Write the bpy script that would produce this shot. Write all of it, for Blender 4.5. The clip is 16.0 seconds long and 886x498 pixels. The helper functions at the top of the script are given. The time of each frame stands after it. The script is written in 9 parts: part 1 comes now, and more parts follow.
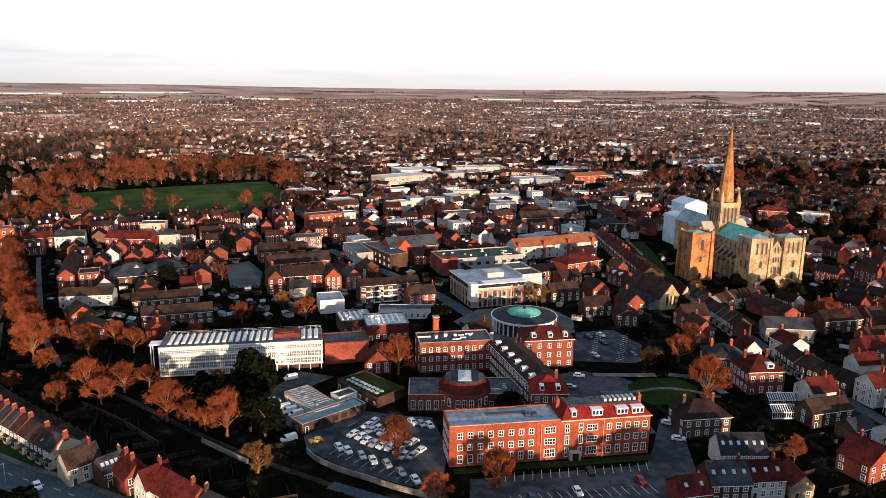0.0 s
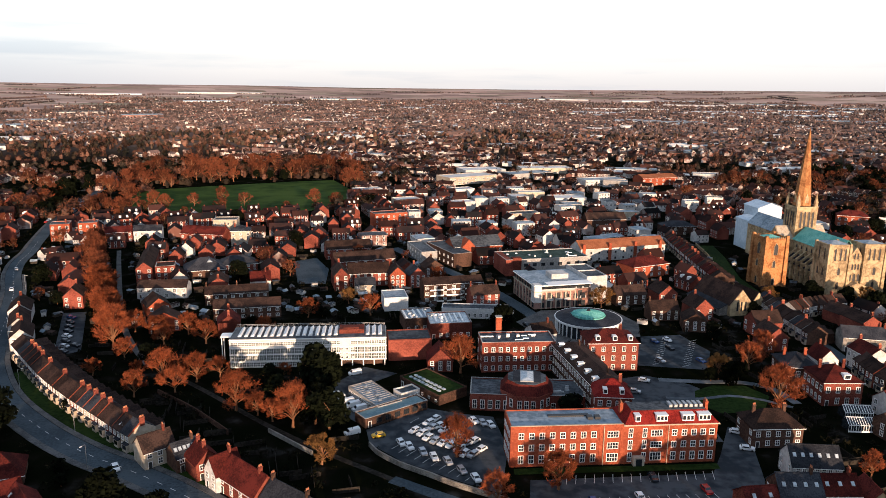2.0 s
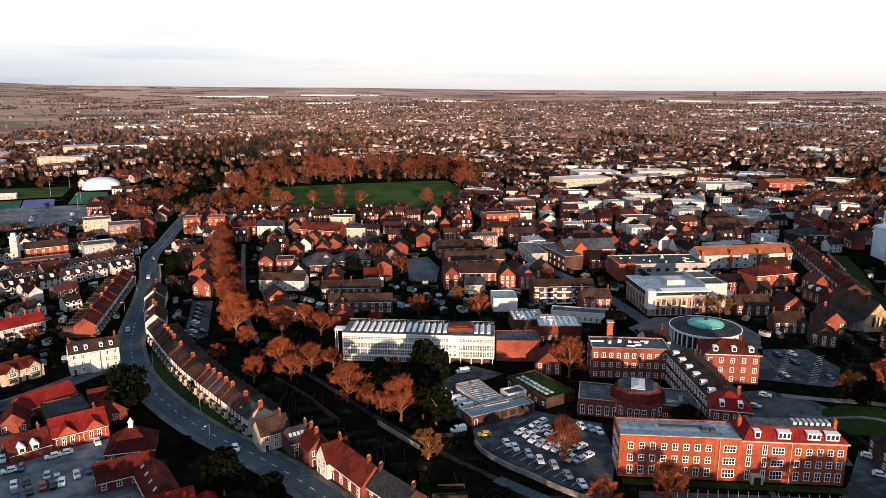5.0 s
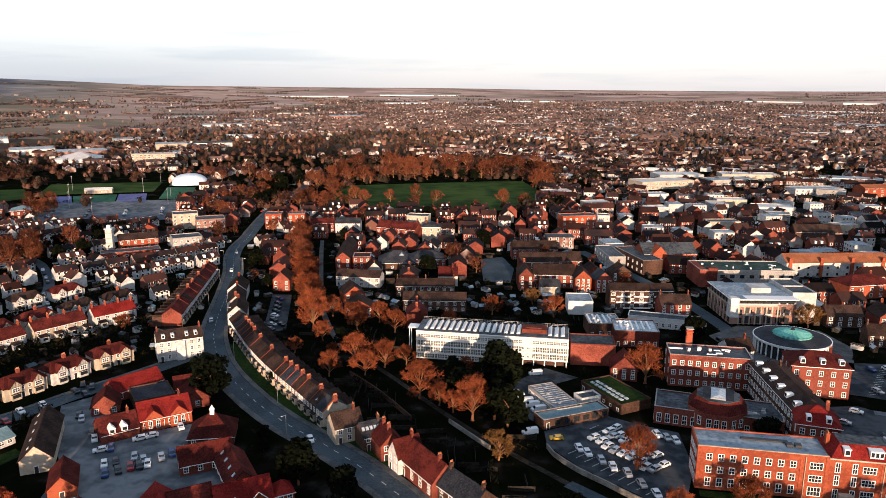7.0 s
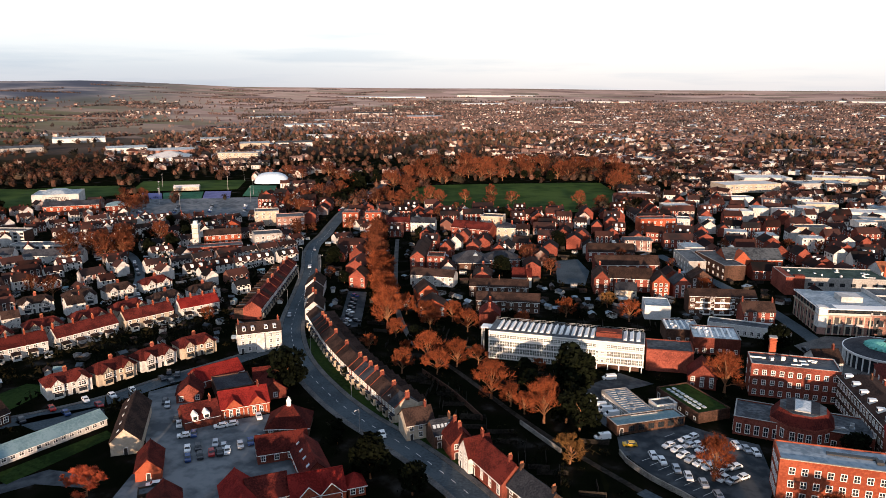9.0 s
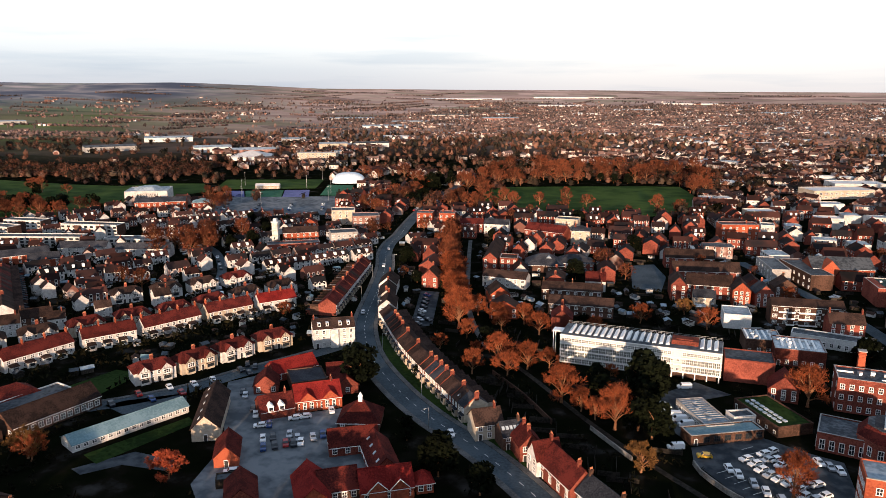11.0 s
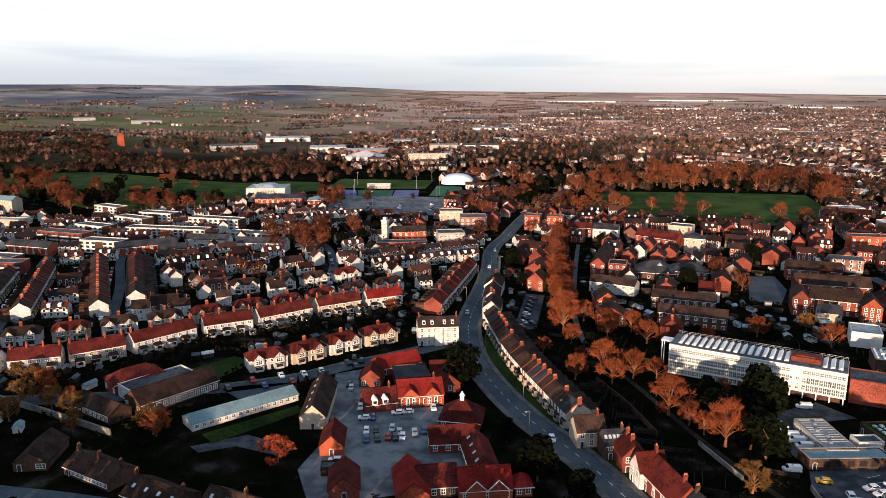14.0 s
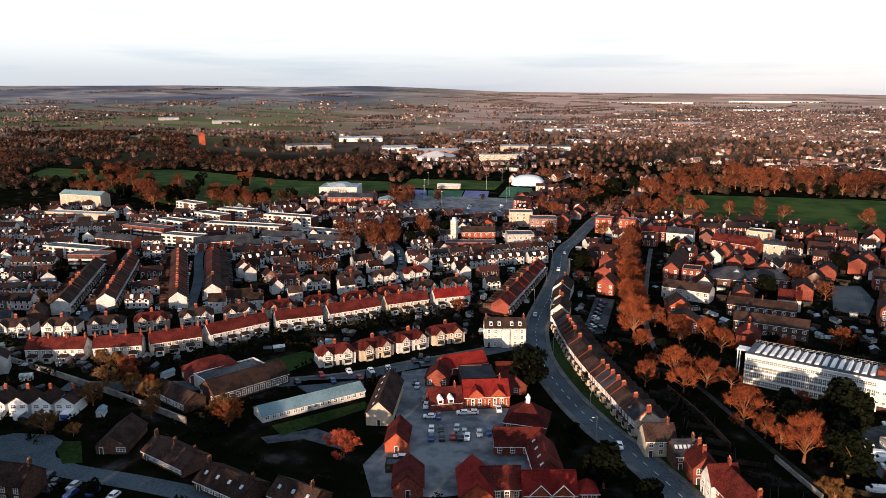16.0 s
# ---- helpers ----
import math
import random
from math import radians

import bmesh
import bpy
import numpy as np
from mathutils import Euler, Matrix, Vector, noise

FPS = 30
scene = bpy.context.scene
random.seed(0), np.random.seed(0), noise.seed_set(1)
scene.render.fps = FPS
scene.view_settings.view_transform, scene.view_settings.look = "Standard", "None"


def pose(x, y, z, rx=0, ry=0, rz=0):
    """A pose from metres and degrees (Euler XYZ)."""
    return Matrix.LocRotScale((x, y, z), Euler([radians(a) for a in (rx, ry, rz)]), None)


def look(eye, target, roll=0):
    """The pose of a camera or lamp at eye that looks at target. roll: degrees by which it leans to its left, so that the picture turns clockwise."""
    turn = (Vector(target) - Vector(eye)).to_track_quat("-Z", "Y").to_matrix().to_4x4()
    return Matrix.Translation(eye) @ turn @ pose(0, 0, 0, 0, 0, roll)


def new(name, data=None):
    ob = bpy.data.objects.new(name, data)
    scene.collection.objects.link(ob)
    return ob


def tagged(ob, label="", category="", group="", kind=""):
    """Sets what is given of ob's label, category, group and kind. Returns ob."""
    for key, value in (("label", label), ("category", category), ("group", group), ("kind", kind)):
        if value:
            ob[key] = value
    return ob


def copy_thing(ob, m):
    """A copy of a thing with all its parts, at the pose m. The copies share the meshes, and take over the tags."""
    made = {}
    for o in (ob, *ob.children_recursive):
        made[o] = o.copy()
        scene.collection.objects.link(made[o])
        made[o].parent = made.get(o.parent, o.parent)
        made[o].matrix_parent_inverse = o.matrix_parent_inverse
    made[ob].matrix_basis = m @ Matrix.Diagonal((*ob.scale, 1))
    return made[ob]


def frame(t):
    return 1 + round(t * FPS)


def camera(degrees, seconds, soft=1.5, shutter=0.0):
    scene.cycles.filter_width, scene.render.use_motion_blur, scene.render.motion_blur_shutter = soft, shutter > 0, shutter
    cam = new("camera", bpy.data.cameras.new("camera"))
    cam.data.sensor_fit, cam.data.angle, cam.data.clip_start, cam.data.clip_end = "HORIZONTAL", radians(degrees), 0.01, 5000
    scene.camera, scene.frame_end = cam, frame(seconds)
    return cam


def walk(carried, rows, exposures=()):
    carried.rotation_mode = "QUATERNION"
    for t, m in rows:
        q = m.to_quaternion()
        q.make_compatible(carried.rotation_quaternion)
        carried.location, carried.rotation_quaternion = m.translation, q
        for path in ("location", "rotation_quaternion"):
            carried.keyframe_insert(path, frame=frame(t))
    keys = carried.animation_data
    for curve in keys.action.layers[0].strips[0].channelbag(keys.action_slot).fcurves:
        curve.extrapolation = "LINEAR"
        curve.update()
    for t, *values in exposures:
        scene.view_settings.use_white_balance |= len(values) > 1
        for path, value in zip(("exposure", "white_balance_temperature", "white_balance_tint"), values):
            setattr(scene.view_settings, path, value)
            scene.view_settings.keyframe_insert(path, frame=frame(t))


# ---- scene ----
cam = camera(62.8, 16.0, soft=0.8)

# the path: seconds, eye, target, roll
PATH = [
    (0, (0.786, 1.599, 105.821), (0.97, 3.541, 105.381), 0.7),
    (0.5, (0.479, 1.499, 105.793), (0.621, 3.445, 105.352), 0.7),
    (1, (0.475, 1.3, 105.739), (0.574, 3.248, 105.298), 0.7),
    (1.5, (0.468, 0.874, 105.723), (0.524, 2.824, 105.282), 0.6),
    (2, (0.404, 0.678, 105.708), (0.414, 2.629, 105.267), 0.6),
    (2.5, (0.417, 0.566, 105.639), (0.377, 2.516, 105.198), 0.5),
    (3, (0.386, 0.453, 105.521), (0.296, 2.401, 105.081), 0.5),
    (3.5, (0.314, 0.429, 105.49), (0.173, 2.375, 105.05), 0.5),
    (4, (0.27, 0.371, 105.403), (0.079, 2.312, 104.963), 0.4),
    (6.5, (-0.368, 0.525, 104.848), (-0.809, 2.426, 104.41), 0.3),
    (7, (-0.412, 0.559, 104.85), (-0.903, 2.448, 104.411), 0.3),
    (7.5, (-0.506, 0.468, 104.752), (-1.046, 2.343, 104.315), 0.2),
    (8, (-0.406, 0.376, 104.643), (-0.995, 2.236, 104.205), 0.2),
    (8.5, (-0.334, 0.212, 104.659), (-0.972, 2.056, 104.221), 0.2),
    (9, (-0.343, 0.02, 104.724), (-1.028, 1.848, 104.286), 0.1),
    (11.5, (0.061, -0.725, 104.567), (-0.852, 1.001, 104.134), 0.1),
    (12, (-0.029, -0.837, 104.471), (-0.984, 0.866, 104.039), 0.1),
    (12.5, (0.022, -0.962, 104.343), (-0.976, 0.717, 103.913), 0.1),
    (13, (0.126, -1.065, 104.37), (-0.914, 0.588, 103.94), 0.1),
    (13.5, (0.135, -0.984, 104.281), (-0.947, 0.643, 103.852), 0.1),
    (14, (0.233, -1.01, 104.339), (-0.888, 0.59, 103.911), 0.1),
    (14.5, (0.192, -1.125, 104.317), (-0.967, 0.448, 103.89), 0.1),
    (15, (0.199, -1.054, 104.187), (-0.998, 0.49, 103.761), 0.1),
    (15.5, (0.083, -0.898, 104.095), (-1.151, 0.617, 103.669), 0.1),
    (16, (-0.001, -0.634, 104.048), (-1.272, 0.851, 103.622), 0.1),
]
walk(cam, [(t, look(eye, target, roll)) for t, eye, target, roll in PATH])

# ---- sky and sun ----
SUN_TO = Vector((0.30, -0.95, 0.117)).normalized()
world = bpy.data.worlds.new("evening_sky")
scene.world = world
world.use_nodes = True
wn, wl = world.node_tree.nodes, world.node_tree.links
bg = wn["Background"]
sky = wn.new("ShaderNodeTexSky")
sky.sky_type, sky.sun_disc = "NISHITA", False
sky.sun_elevation = math.asin(SUN_TO.z)
sky.sun_rotation = math.atan2(SUN_TO.x, SUN_TO.y)
dim = wn.new("ShaderNodeVectorMath")
dim.operation = "SCALE"
dim.inputs["Scale"].default_value = 0.1
wl.new(sky.outputs[0], dim.inputs[0])
wtc = wn.new("ShaderNodeTexCoord")
wsep = wn.new("ShaderNodeSeparateXYZ")
wl.new(wtc.outputs["Generated"], wsep.inputs[0])
def sky_ramp(stops):
    r = wn.new("ShaderNodeValToRGB")
    for k, (p, c) in enumerate(stops):
        e = r.color_ramp.elements[k] if k < 2 else r.color_ramp.elements.new(p)
        e.position, e.color = p, (*c, 1)
    wl.new(wsep.outputs["Z"], r.inputs[0])
    return r.outputs[0]


# a thin veil of evening cloud, white low down, and a blue-grey bank over the downs to the north-west
HIGH_SKY = [(0.15, (0.86, 0.93, 1.04)), (0.28, (0.50, 0.61, 0.78)), (1.0, (0.44, 0.55, 0.73))]
open_sky = sky_ramp([(0.0, (0.98, 0.95, 0.96)), (0.02, (1.10, 1.08, 1.08)), (0.05, (1.25, 1.22, 1.20)), (0.11, (1.42, 1.40, 1.38))] + HIGH_SKY)
bank_sky = sky_ramp([(0.0, (0.74, 0.78, 0.86)), (0.022, (0.78, 0.85, 0.94)), (0.045, (0.98, 1.04, 1.10)), (0.08, (1.22, 1.23, 1.24)), (0.11, (1.36, 1.36, 1.36))] + HIGH_SKY)
wdot = wn.new("ShaderNodeVectorMath")
wdot.operation = "DOT_PRODUCT"
wdot.inputs[1].default_value = (-math.sin(radians(62)), math.cos(radians(62)), 0.0)
wl.new(wtc.outputs["Generated"], wdot.inputs[0])
wfar = wn.new("ShaderNodeMapRange")
wfar.interpolation_type = "SMOOTHSTEP"
wfar.inputs[1].default_value, wfar.inputs[2].default_value = math.cos(radians(50)), math.cos(radians(14))
wl.new(wdot.outputs["Value"], wfar.inputs[0])
veil = wn.new("ShaderNodeMix")
veil.data_type = "RGBA"
wl.new(wfar.outputs[0], veil.inputs[0])
wl.new(open_sky, veil.inputs[6])
wl.new(bank_sky, veil.inputs[7])
wmap = wn.new("ShaderNodeMapping")
wmap.inputs["Scale"].default_value = (2.2, 2.2, 26.0)
wl.new(wtc.outputs["Generated"], wmap.inputs[0])
streak = wn.new("ShaderNodeTexNoise")
streak.inputs["Scale"].default_value, streak.inputs["Detail"].default_value = 1.6, 5
wl.new(wmap.outputs[0], streak.inputs["Vector"])
sr = wn.new("ShaderNodeValToRGB")
sr.color_ramp.elements[0].position, sr.color_ramp.elements[0].color = 0.34, (0.86, 0.90, 0.95, 1)
sr.color_ramp.elements[1].position, sr.color_ramp.elements[1].color = 0.50, (1.04, 1.03, 1.03, 1)
wl.new(streak.outputs[0], sr.inputs[0])
cl = wn.new("ShaderNodeMix")
cl.data_type, cl.blend_type = "RGBA", "MULTIPLY"
cl.inputs[0].default_value = 1.0
wl.new(veil.outputs[2], cl.inputs[6])
wl.new(sr.outputs[0], cl.inputs[7])
cover = wn.new("ShaderNodeMix")
cover.data_type = "RGBA"
cover.inputs[0].default_value = 0.85
wl.new(dim.outputs[0], cover.inputs[6])
wl.new(cl.outputs[2], cover.inputs[7])
wl.new(cover.outputs[2], bg.inputs[0])
bg.inputs[1].default_value = 1.0

sun = new("sun", bpy.data.lights.new("sun", "SUN"))
sun.data.energy = 8.4
sun.data.angle = radians(0.6)
sun.data.color = (1.0, 0.69, 0.48)
sun.matrix_world = look(SUN_TO * 500, (0, 0, 0))


# ---- materials ----
def surface(name, a, b, scale=0.12, fine=1.6, rough=0.85, bump=0.25, metal=0.0, rand=0.0, island=False, spec=0.04, bias=0.5):
    """Two tones mixed by a broad and a fine noise in world space, varied from piece to piece."""
    m = bpy.data.materials.new(name)
    m.use_nodes = True
    n, l = m.node_tree.nodes, m.node_tree.links
    bs = n["Principled BSDF"]
    bs.inputs["Roughness"].default_value, bs.inputs["Metallic"].default_value = rough, metal
    bs.inputs["Specular IOR Level"].default_value = spec
    geo = n.new("ShaderNodeNewGeometry")
    n1, n2 = n.new("ShaderNodeTexNoise"), n.new("ShaderNodeTexNoise")
    n1.inputs["Scale"].default_value, n1.inputs["Detail"].default_value = scale, 4
    n2.inputs["Scale"].default_value, n2.inputs["Detail"].default_value = fine, 5
    for t in (n1, n2):
        l.new(geo.outputs["Position"], t.inputs["Vector"])
    add = n.new("ShaderNodeMath")
    add.operation = "ADD"
    l.new(n1.outputs[0], add.inputs[0])
    l.new(n2.outputs[0], add.inputs[1])
    ramp = n.new("ShaderNodeMapRange")
    ramp.inputs[1].default_value, ramp.inputs[2].default_value = 0.36 + bias, 0.64 + bias
    l.new(add.outputs[0], ramp.inputs[0])
    mix = n.new("ShaderNodeMix")
    mix.data_type = "RGBA"
    mix.inputs[6].default_value, mix.inputs[7].default_value = (*a, 1), (*b, 1)
    l.new(ramp.outputs[0], mix.inputs[0])
    out = mix.outputs[2]
    if rand:
        hsv = n.new("ShaderNodeHueSaturation")
        v = n.new("ShaderNodeMapRange")
        v.inputs[3].default_value, v.inputs[4].default_value = 1 - rand, 1 + rand
        if island:
            l.new(geo.outputs["Random Per Island"], v.inputs[0])
        else:
            oi = n.new("ShaderNodeObjectInfo")
            l.new(oi.outputs["Random"], v.inputs[0])
        l.new(v.outputs[0], hsv.inputs["Value"])
        l.new(out, hsv.inputs["Color"])
        out = hsv.outputs[0]
    l.new(out, bs.inputs["Base Color"])
    if bump:
        bp = n.new("ShaderNodeBump")
        bp.inputs["Strength"].default_value, bp.inputs["Distance"].default_value = bump, 0.05
        l.new(n2.outputs[0], bp.inputs["Height"])
        l.new(bp.outputs[0], bs.inputs["Normal"])
    return m


def plain(name, c, rough=0.5, metal=0.0, spec=0.5):
    m = bpy.data.materials.new(name)
    m.use_nodes = True
    bs = m.node_tree.nodes["Principled BSDF"]
    bs.inputs["Base Color"].default_value = (*c, 1)
    bs.inputs["Roughness"].default_value, bs.inputs["Metallic"].default_value = rough, metal
    bs.inputs["Specular IOR Level"].default_value = spec
    return m


BRICK = surface("red_brick", (0.115, 0.032, 0.023), (0.235, 0.066, 0.046), fine=2.2, rand=0.28)
BRICK_B = surface("brown_brick", (0.050, 0.029, 0.022), (0.105, 0.058, 0.042), rand=0.2)
BRICK_O = surface("orange_brick", (0.22, 0.052, 0.028), (0.34, 0.088, 0.046), rand=0.1)
WHITE = surface("white_render", (0.42, 0.41, 0.395), (0.60, 0.585, 0.565), scale=0.2, fine=0.9, rand=0.12)
# brighter copy of the white render; skylight on the link houses is in its colour
SKYLIT = surface("skylit_white", (0.74, 0.73, 0.71), (0.84, 0.83, 0.81), scale=0.3, fine=1.2, rand=0.04)
CREAM = surface("cream_render", (0.36, 0.30, 0.23), (0.50, 0.43, 0.34), scale=0.2, fine=0.9, rand=0.1)
STONE = surface("limestone", (0.25, 0.18, 0.105), (0.50, 0.38, 0.23), scale=0.16, fine=0.7, bump=0.5)
STONE_O = surface("ochre_limestone", (0.24, 0.10, 0.04), (0.45, 0.215, 0.09), scale=0.16, fine=0.9, bump=0.4)
FLINT = surface("flint", (0.13, 0.12, 0.11), (0.30, 0.28, 0.25), scale=0.3, fine=3)
TILE = surface("red_tile", (0.042, 0.0095, 0.0085), (0.105, 0.020, 0.0155), scale=0.25, fine=2.2, rand=0.25, bump=0.5)
TILE_R = surface("bright_red_tile", (0.115, 0.011, 0.010), (0.215, 0.022, 0.018), scale=0.2, fine=2.2, rand=0.12, bump=0.5)
TILE_B = surface("brown_tile", (0.020, 0.0135, 0.012), (0.050, 0.030, 0.024), scale=0.25, fine=2.2, rand=0.3, bump=0.5)
TILE_O = surface("orange_tile", (0.20, 0.07, 0.035), (0.30, 0.115, 0.058), scale=0.2, fine=2.0, bump=0.4)
SLATE = surface("slate", (0.018, 0.020, 0.026), (0.045, 0.048, 0.056), scale=0.2, fine=2.4, rough=0.6, rand=0.3)
FELT = surface("roofing_felt", (0.032, 0.038, 0.045), (0.088, 0.10, 0.112), scale=0.10, fine=0.8, rough=0.55, rand=0.25)
LEAD = surface("pale_roof_sheet", (0.14, 0.19, 0.23), (0.30, 0.36, 0.41), scale=0.10, fine=0.7, rough=0.4, rand=0.1)
COPPER = surface("green_copper", (0.10, 0.36, 0.31), (0.20, 0.52, 0.45), scale=0.2, fine=1.5, rough=0.5)
TEALROOF = surface("teal_sheet_roof", (0.12, 0.20, 0.225), (0.185, 0.28, 0.31), scale=0.15, rough=0.45)
SHEET = surface("white_sheeting", (0.46, 0.56, 0.64), (0.60, 0.69, 0.76), scale=0.1, fine=0.6, rough=0.5)
METALW = surface("white_cladding", (0.50, 0.50, 0.49), (0.66, 0.655, 0.64), rough=0.5, rand=0.08)
CONCRETE = surface("concrete", (0.26, 0.25, 0.24), (0.40, 0.39, 0.37), rand=0.1)
PAINT = plain("white_paint", (0.84, 0.83, 0.81), 0.5)
DARKP = plain("dark_paint", (0.02, 0.02, 0.022), 0.5)
GLASS = plain("window_glass", (0.020, 0.025, 0.03), 0.08, spec=0.6)
GLASSB = surface("roof_glazing", (0.30, 0.36, 0.40), (0.50, 0.56, 0.60), scale=0.3, rough=0.25, spec=0.6)
TIMBER = surface("weathered_timber", (0.018, 0.016, 0.014), (0.05, 0.042, 0.034), rand=0.3)
STEEL = plain("galvanised_steel", (0.42, 0.43, 0.44), 0.45, 0.7)
BLUEP = plain("blue_paint", (0.05, 0.12, 0.42), 0.5)
POT = surface("terracotta", (0.34, 0.13, 0.07), (0.5, 0.22, 0.12), fine=5, rand=0.15)
ASPHALT = surface("asphalt", (0.040, 0.055, 0.067), (0.070, 0.090, 0.105), scale=0.08, fine=1.2, rough=0.8, bump=0.15)
LOTMAT = surface("worn_tarmac", (0.076, 0.088, 0.100), (0.175, 0.188, 0.20), scale=0.05, fine=0.22, rough=0.85, bump=0.15)
LOT_D = surface("dark_tarmac", (0.028, 0.034, 0.041), (0.072, 0.079, 0.087), scale=0.06, fine=0.3, rough=0.85, bump=0.1)
PAVE = surface("paving", (0.065, 0.066, 0.068), (0.125, 0.124, 0.122), scale=0.2, fine=2)
LAWN = surface("grass", (0.008, 0.018, 0.004), (0.021, 0.040, 0.009), scale=0.04, fine=0.7, rough=0.95, bump=0.5)
PARKG = surface("park_grass", (0.018, 0.040, 0.007), (0.046, 0.078, 0.016), scale=0.008, fine=0.05, rough=0.95, bump=0.3)
BARK = surface("bark", (0.14, 0.065, 0.035), (0.30, 0.15, 0.08), fine=4)
TWIG = surface("bare_twigs", (0.095, 0.027, 0.013), (0.265, 0.072, 0.029), scale=0.3, fine=1.5, bump=0, rand=0.3)
TWIG_P = surface("park_twigs", (0.052, 0.019, 0.011), (0.175, 0.054, 0.026), scale=0.035, fine=0.25, bump=0)
TWIG_R = surface("red_brown_twigs", (0.22, 0.045, 0.024), (0.42, 0.095, 0.045), scale=0.3, fine=1.5, bump=0)
TWIG_G = surface("yellow_twigs", (0.11, 0.055, 0.020), (0.215, 0.11, 0.038), scale=0.3, fine=1.5, bump=0, rand=0.2)
# near-black greens: deep shade among the leaves is put into both colours
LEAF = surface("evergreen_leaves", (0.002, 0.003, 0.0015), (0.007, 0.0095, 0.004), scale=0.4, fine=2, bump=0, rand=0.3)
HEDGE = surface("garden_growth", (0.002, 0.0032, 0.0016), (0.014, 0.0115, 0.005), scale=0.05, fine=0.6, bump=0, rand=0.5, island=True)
# greyed bare crowns, with distance haze put into the colour
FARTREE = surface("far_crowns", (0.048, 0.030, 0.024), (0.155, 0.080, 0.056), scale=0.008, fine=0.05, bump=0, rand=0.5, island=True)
FARTWIG = surface("far_twigs", (0.026, 0.014, 0.010), (0.105, 0.042, 0.025), scale=0.018, fine=0.12, bump=0)
FARLEAF = surface("far_leaves", (0.004, 0.005, 0.0035), (0.026, 0.017, 0.010), scale=0.02, fine=0.15, bump=0)
# green-grey window panes, the reflected sky put into their colour
SKYPANE = surface("sky_toned_panes", (0.022, 0.034, 0.032), (0.12, 0.14, 0.125), scale=0.25, fine=0.7, rough=0.3, bump=0, spec=0.5)
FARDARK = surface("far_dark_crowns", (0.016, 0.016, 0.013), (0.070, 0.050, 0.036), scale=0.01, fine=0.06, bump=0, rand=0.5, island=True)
# pale mauve-brown for crowns beyond 1700 m: distance haze put into the colour
HAZEBELT = surface("hazed_far_crowns", (0.050, 0.042, 0.040), (0.145, 0.098, 0.086), scale=0.004, fine=0.03, bump=0, rand=0.4, island=True)
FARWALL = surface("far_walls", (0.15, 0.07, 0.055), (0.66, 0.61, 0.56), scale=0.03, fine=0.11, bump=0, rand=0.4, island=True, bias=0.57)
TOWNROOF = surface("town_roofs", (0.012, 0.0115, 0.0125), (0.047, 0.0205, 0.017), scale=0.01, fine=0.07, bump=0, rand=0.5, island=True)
# paler copy of the town roof tone, distance haze put into the colour
HAZEROOF = surface("hazed_far_roofs", (0.045, 0.042, 0.044), (0.17, 0.105, 0.088), scale=0.01, fine=0.07, bump=0, rand=0.45, island=True)
RUBBER = plain("tyre_rubber", (0.015, 0.015, 0.015), 0.8)
MARK = surface("road_paint", (0.45, 0.45, 0.44), (0.66, 0.66, 0.64), fine=3, bump=0)
PINKB = surface("pink_brick", (0.20, 0.105, 0.085), (0.34, 0.20, 0.165), rand=0.1)
EARTH = surface("trodden_earth", (0.014, 0.012, 0.010), (0.035, 0.030, 0.025), scale=0.2, fine=1.0)
GREENF = surface("green_roof_felt", (0.030, 0.050, 0.042), (0.065, 0.095, 0.080), scale=0.1, fine=0.6)
COURTG = surface("green_court", (0.028, 0.10, 0.055), (0.05, 0.15, 0.085), scale=0.05, fine=0.3)
PURPLE = surface("court_surface", (0.10, 0.11, 0.24), (0.16, 0.17, 0.33), scale=0.05, fine=0.3)

# the ground: gardens near by, fields of many colours farther out
GROUND = bpy.data.materials.new("ground_cover")
GROUND.use_nodes = True
gn, gl = GROUND.node_tree.nodes, GROUND.node_tree.links
gb = gn["Principled BSDF"]
gb.inputs["Roughness"].default_value, gb.inputs["Specular IOR Level"].default_value = 0.95, 0.0
gg = gn.new("ShaderNodeNewGeometry")


def gnoise(scale, detail=4):
    t = gn.new("ShaderNodeTexNoise")
    t.inputs["Scale"].default_value, t.inputs["Detail"].default_value = scale, detail
    gl.new(gg.outputs["Position"], t.inputs["Vector"])
    return t.outputs[0]


def gramp(src, stops):
    r = gn.new("ShaderNodeValToRGB")
    for k, (p, c) in enumerate(stops):
        e = r.color_ramp.elements[k] if k < 2 else r.color_ramp.elements.new(p)
        e.position, e.color = p, (*c, 1)
    gl.new(src, r.inputs[0])
    return r.outputs[0]


def gmix(f, a, b):
    m = gn.new("ShaderNodeMix")
    m.data_type = "RGBA"
    for s, v in ((f, 0), (a, 6), (b, 7)):
        gl.new(s, m.inputs[v])
    return m.outputs[2]


# near-black stops: the gardens' deep shade is put into the ground colour
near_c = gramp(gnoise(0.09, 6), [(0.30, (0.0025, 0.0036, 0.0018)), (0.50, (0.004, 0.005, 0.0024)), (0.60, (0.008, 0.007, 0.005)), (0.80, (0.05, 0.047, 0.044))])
vor = gn.new("ShaderNodeTexVoronoi")
vor.inputs["Scale"].default_value = 0.0042
gmp = gn.new("ShaderNodeMapping")
gmp.inputs["Rotation"].default_value = (0, 0, 0.5)
gmp.inputs["Scale"].default_value = (1.0, 2.0, 0.0)
gl.new(gg.outputs["Position"], gmp.inputs[0])
gl.new(gmp.outputs[0], vor.inputs["Vector"])
vsep = gn.new("ShaderNodeSeparateColor")
gl.new(vor.outputs["Color"], vsep.inputs[0])
glen = gn.new("ShaderNodeVectorMath")
glen.operation = "LENGTH"
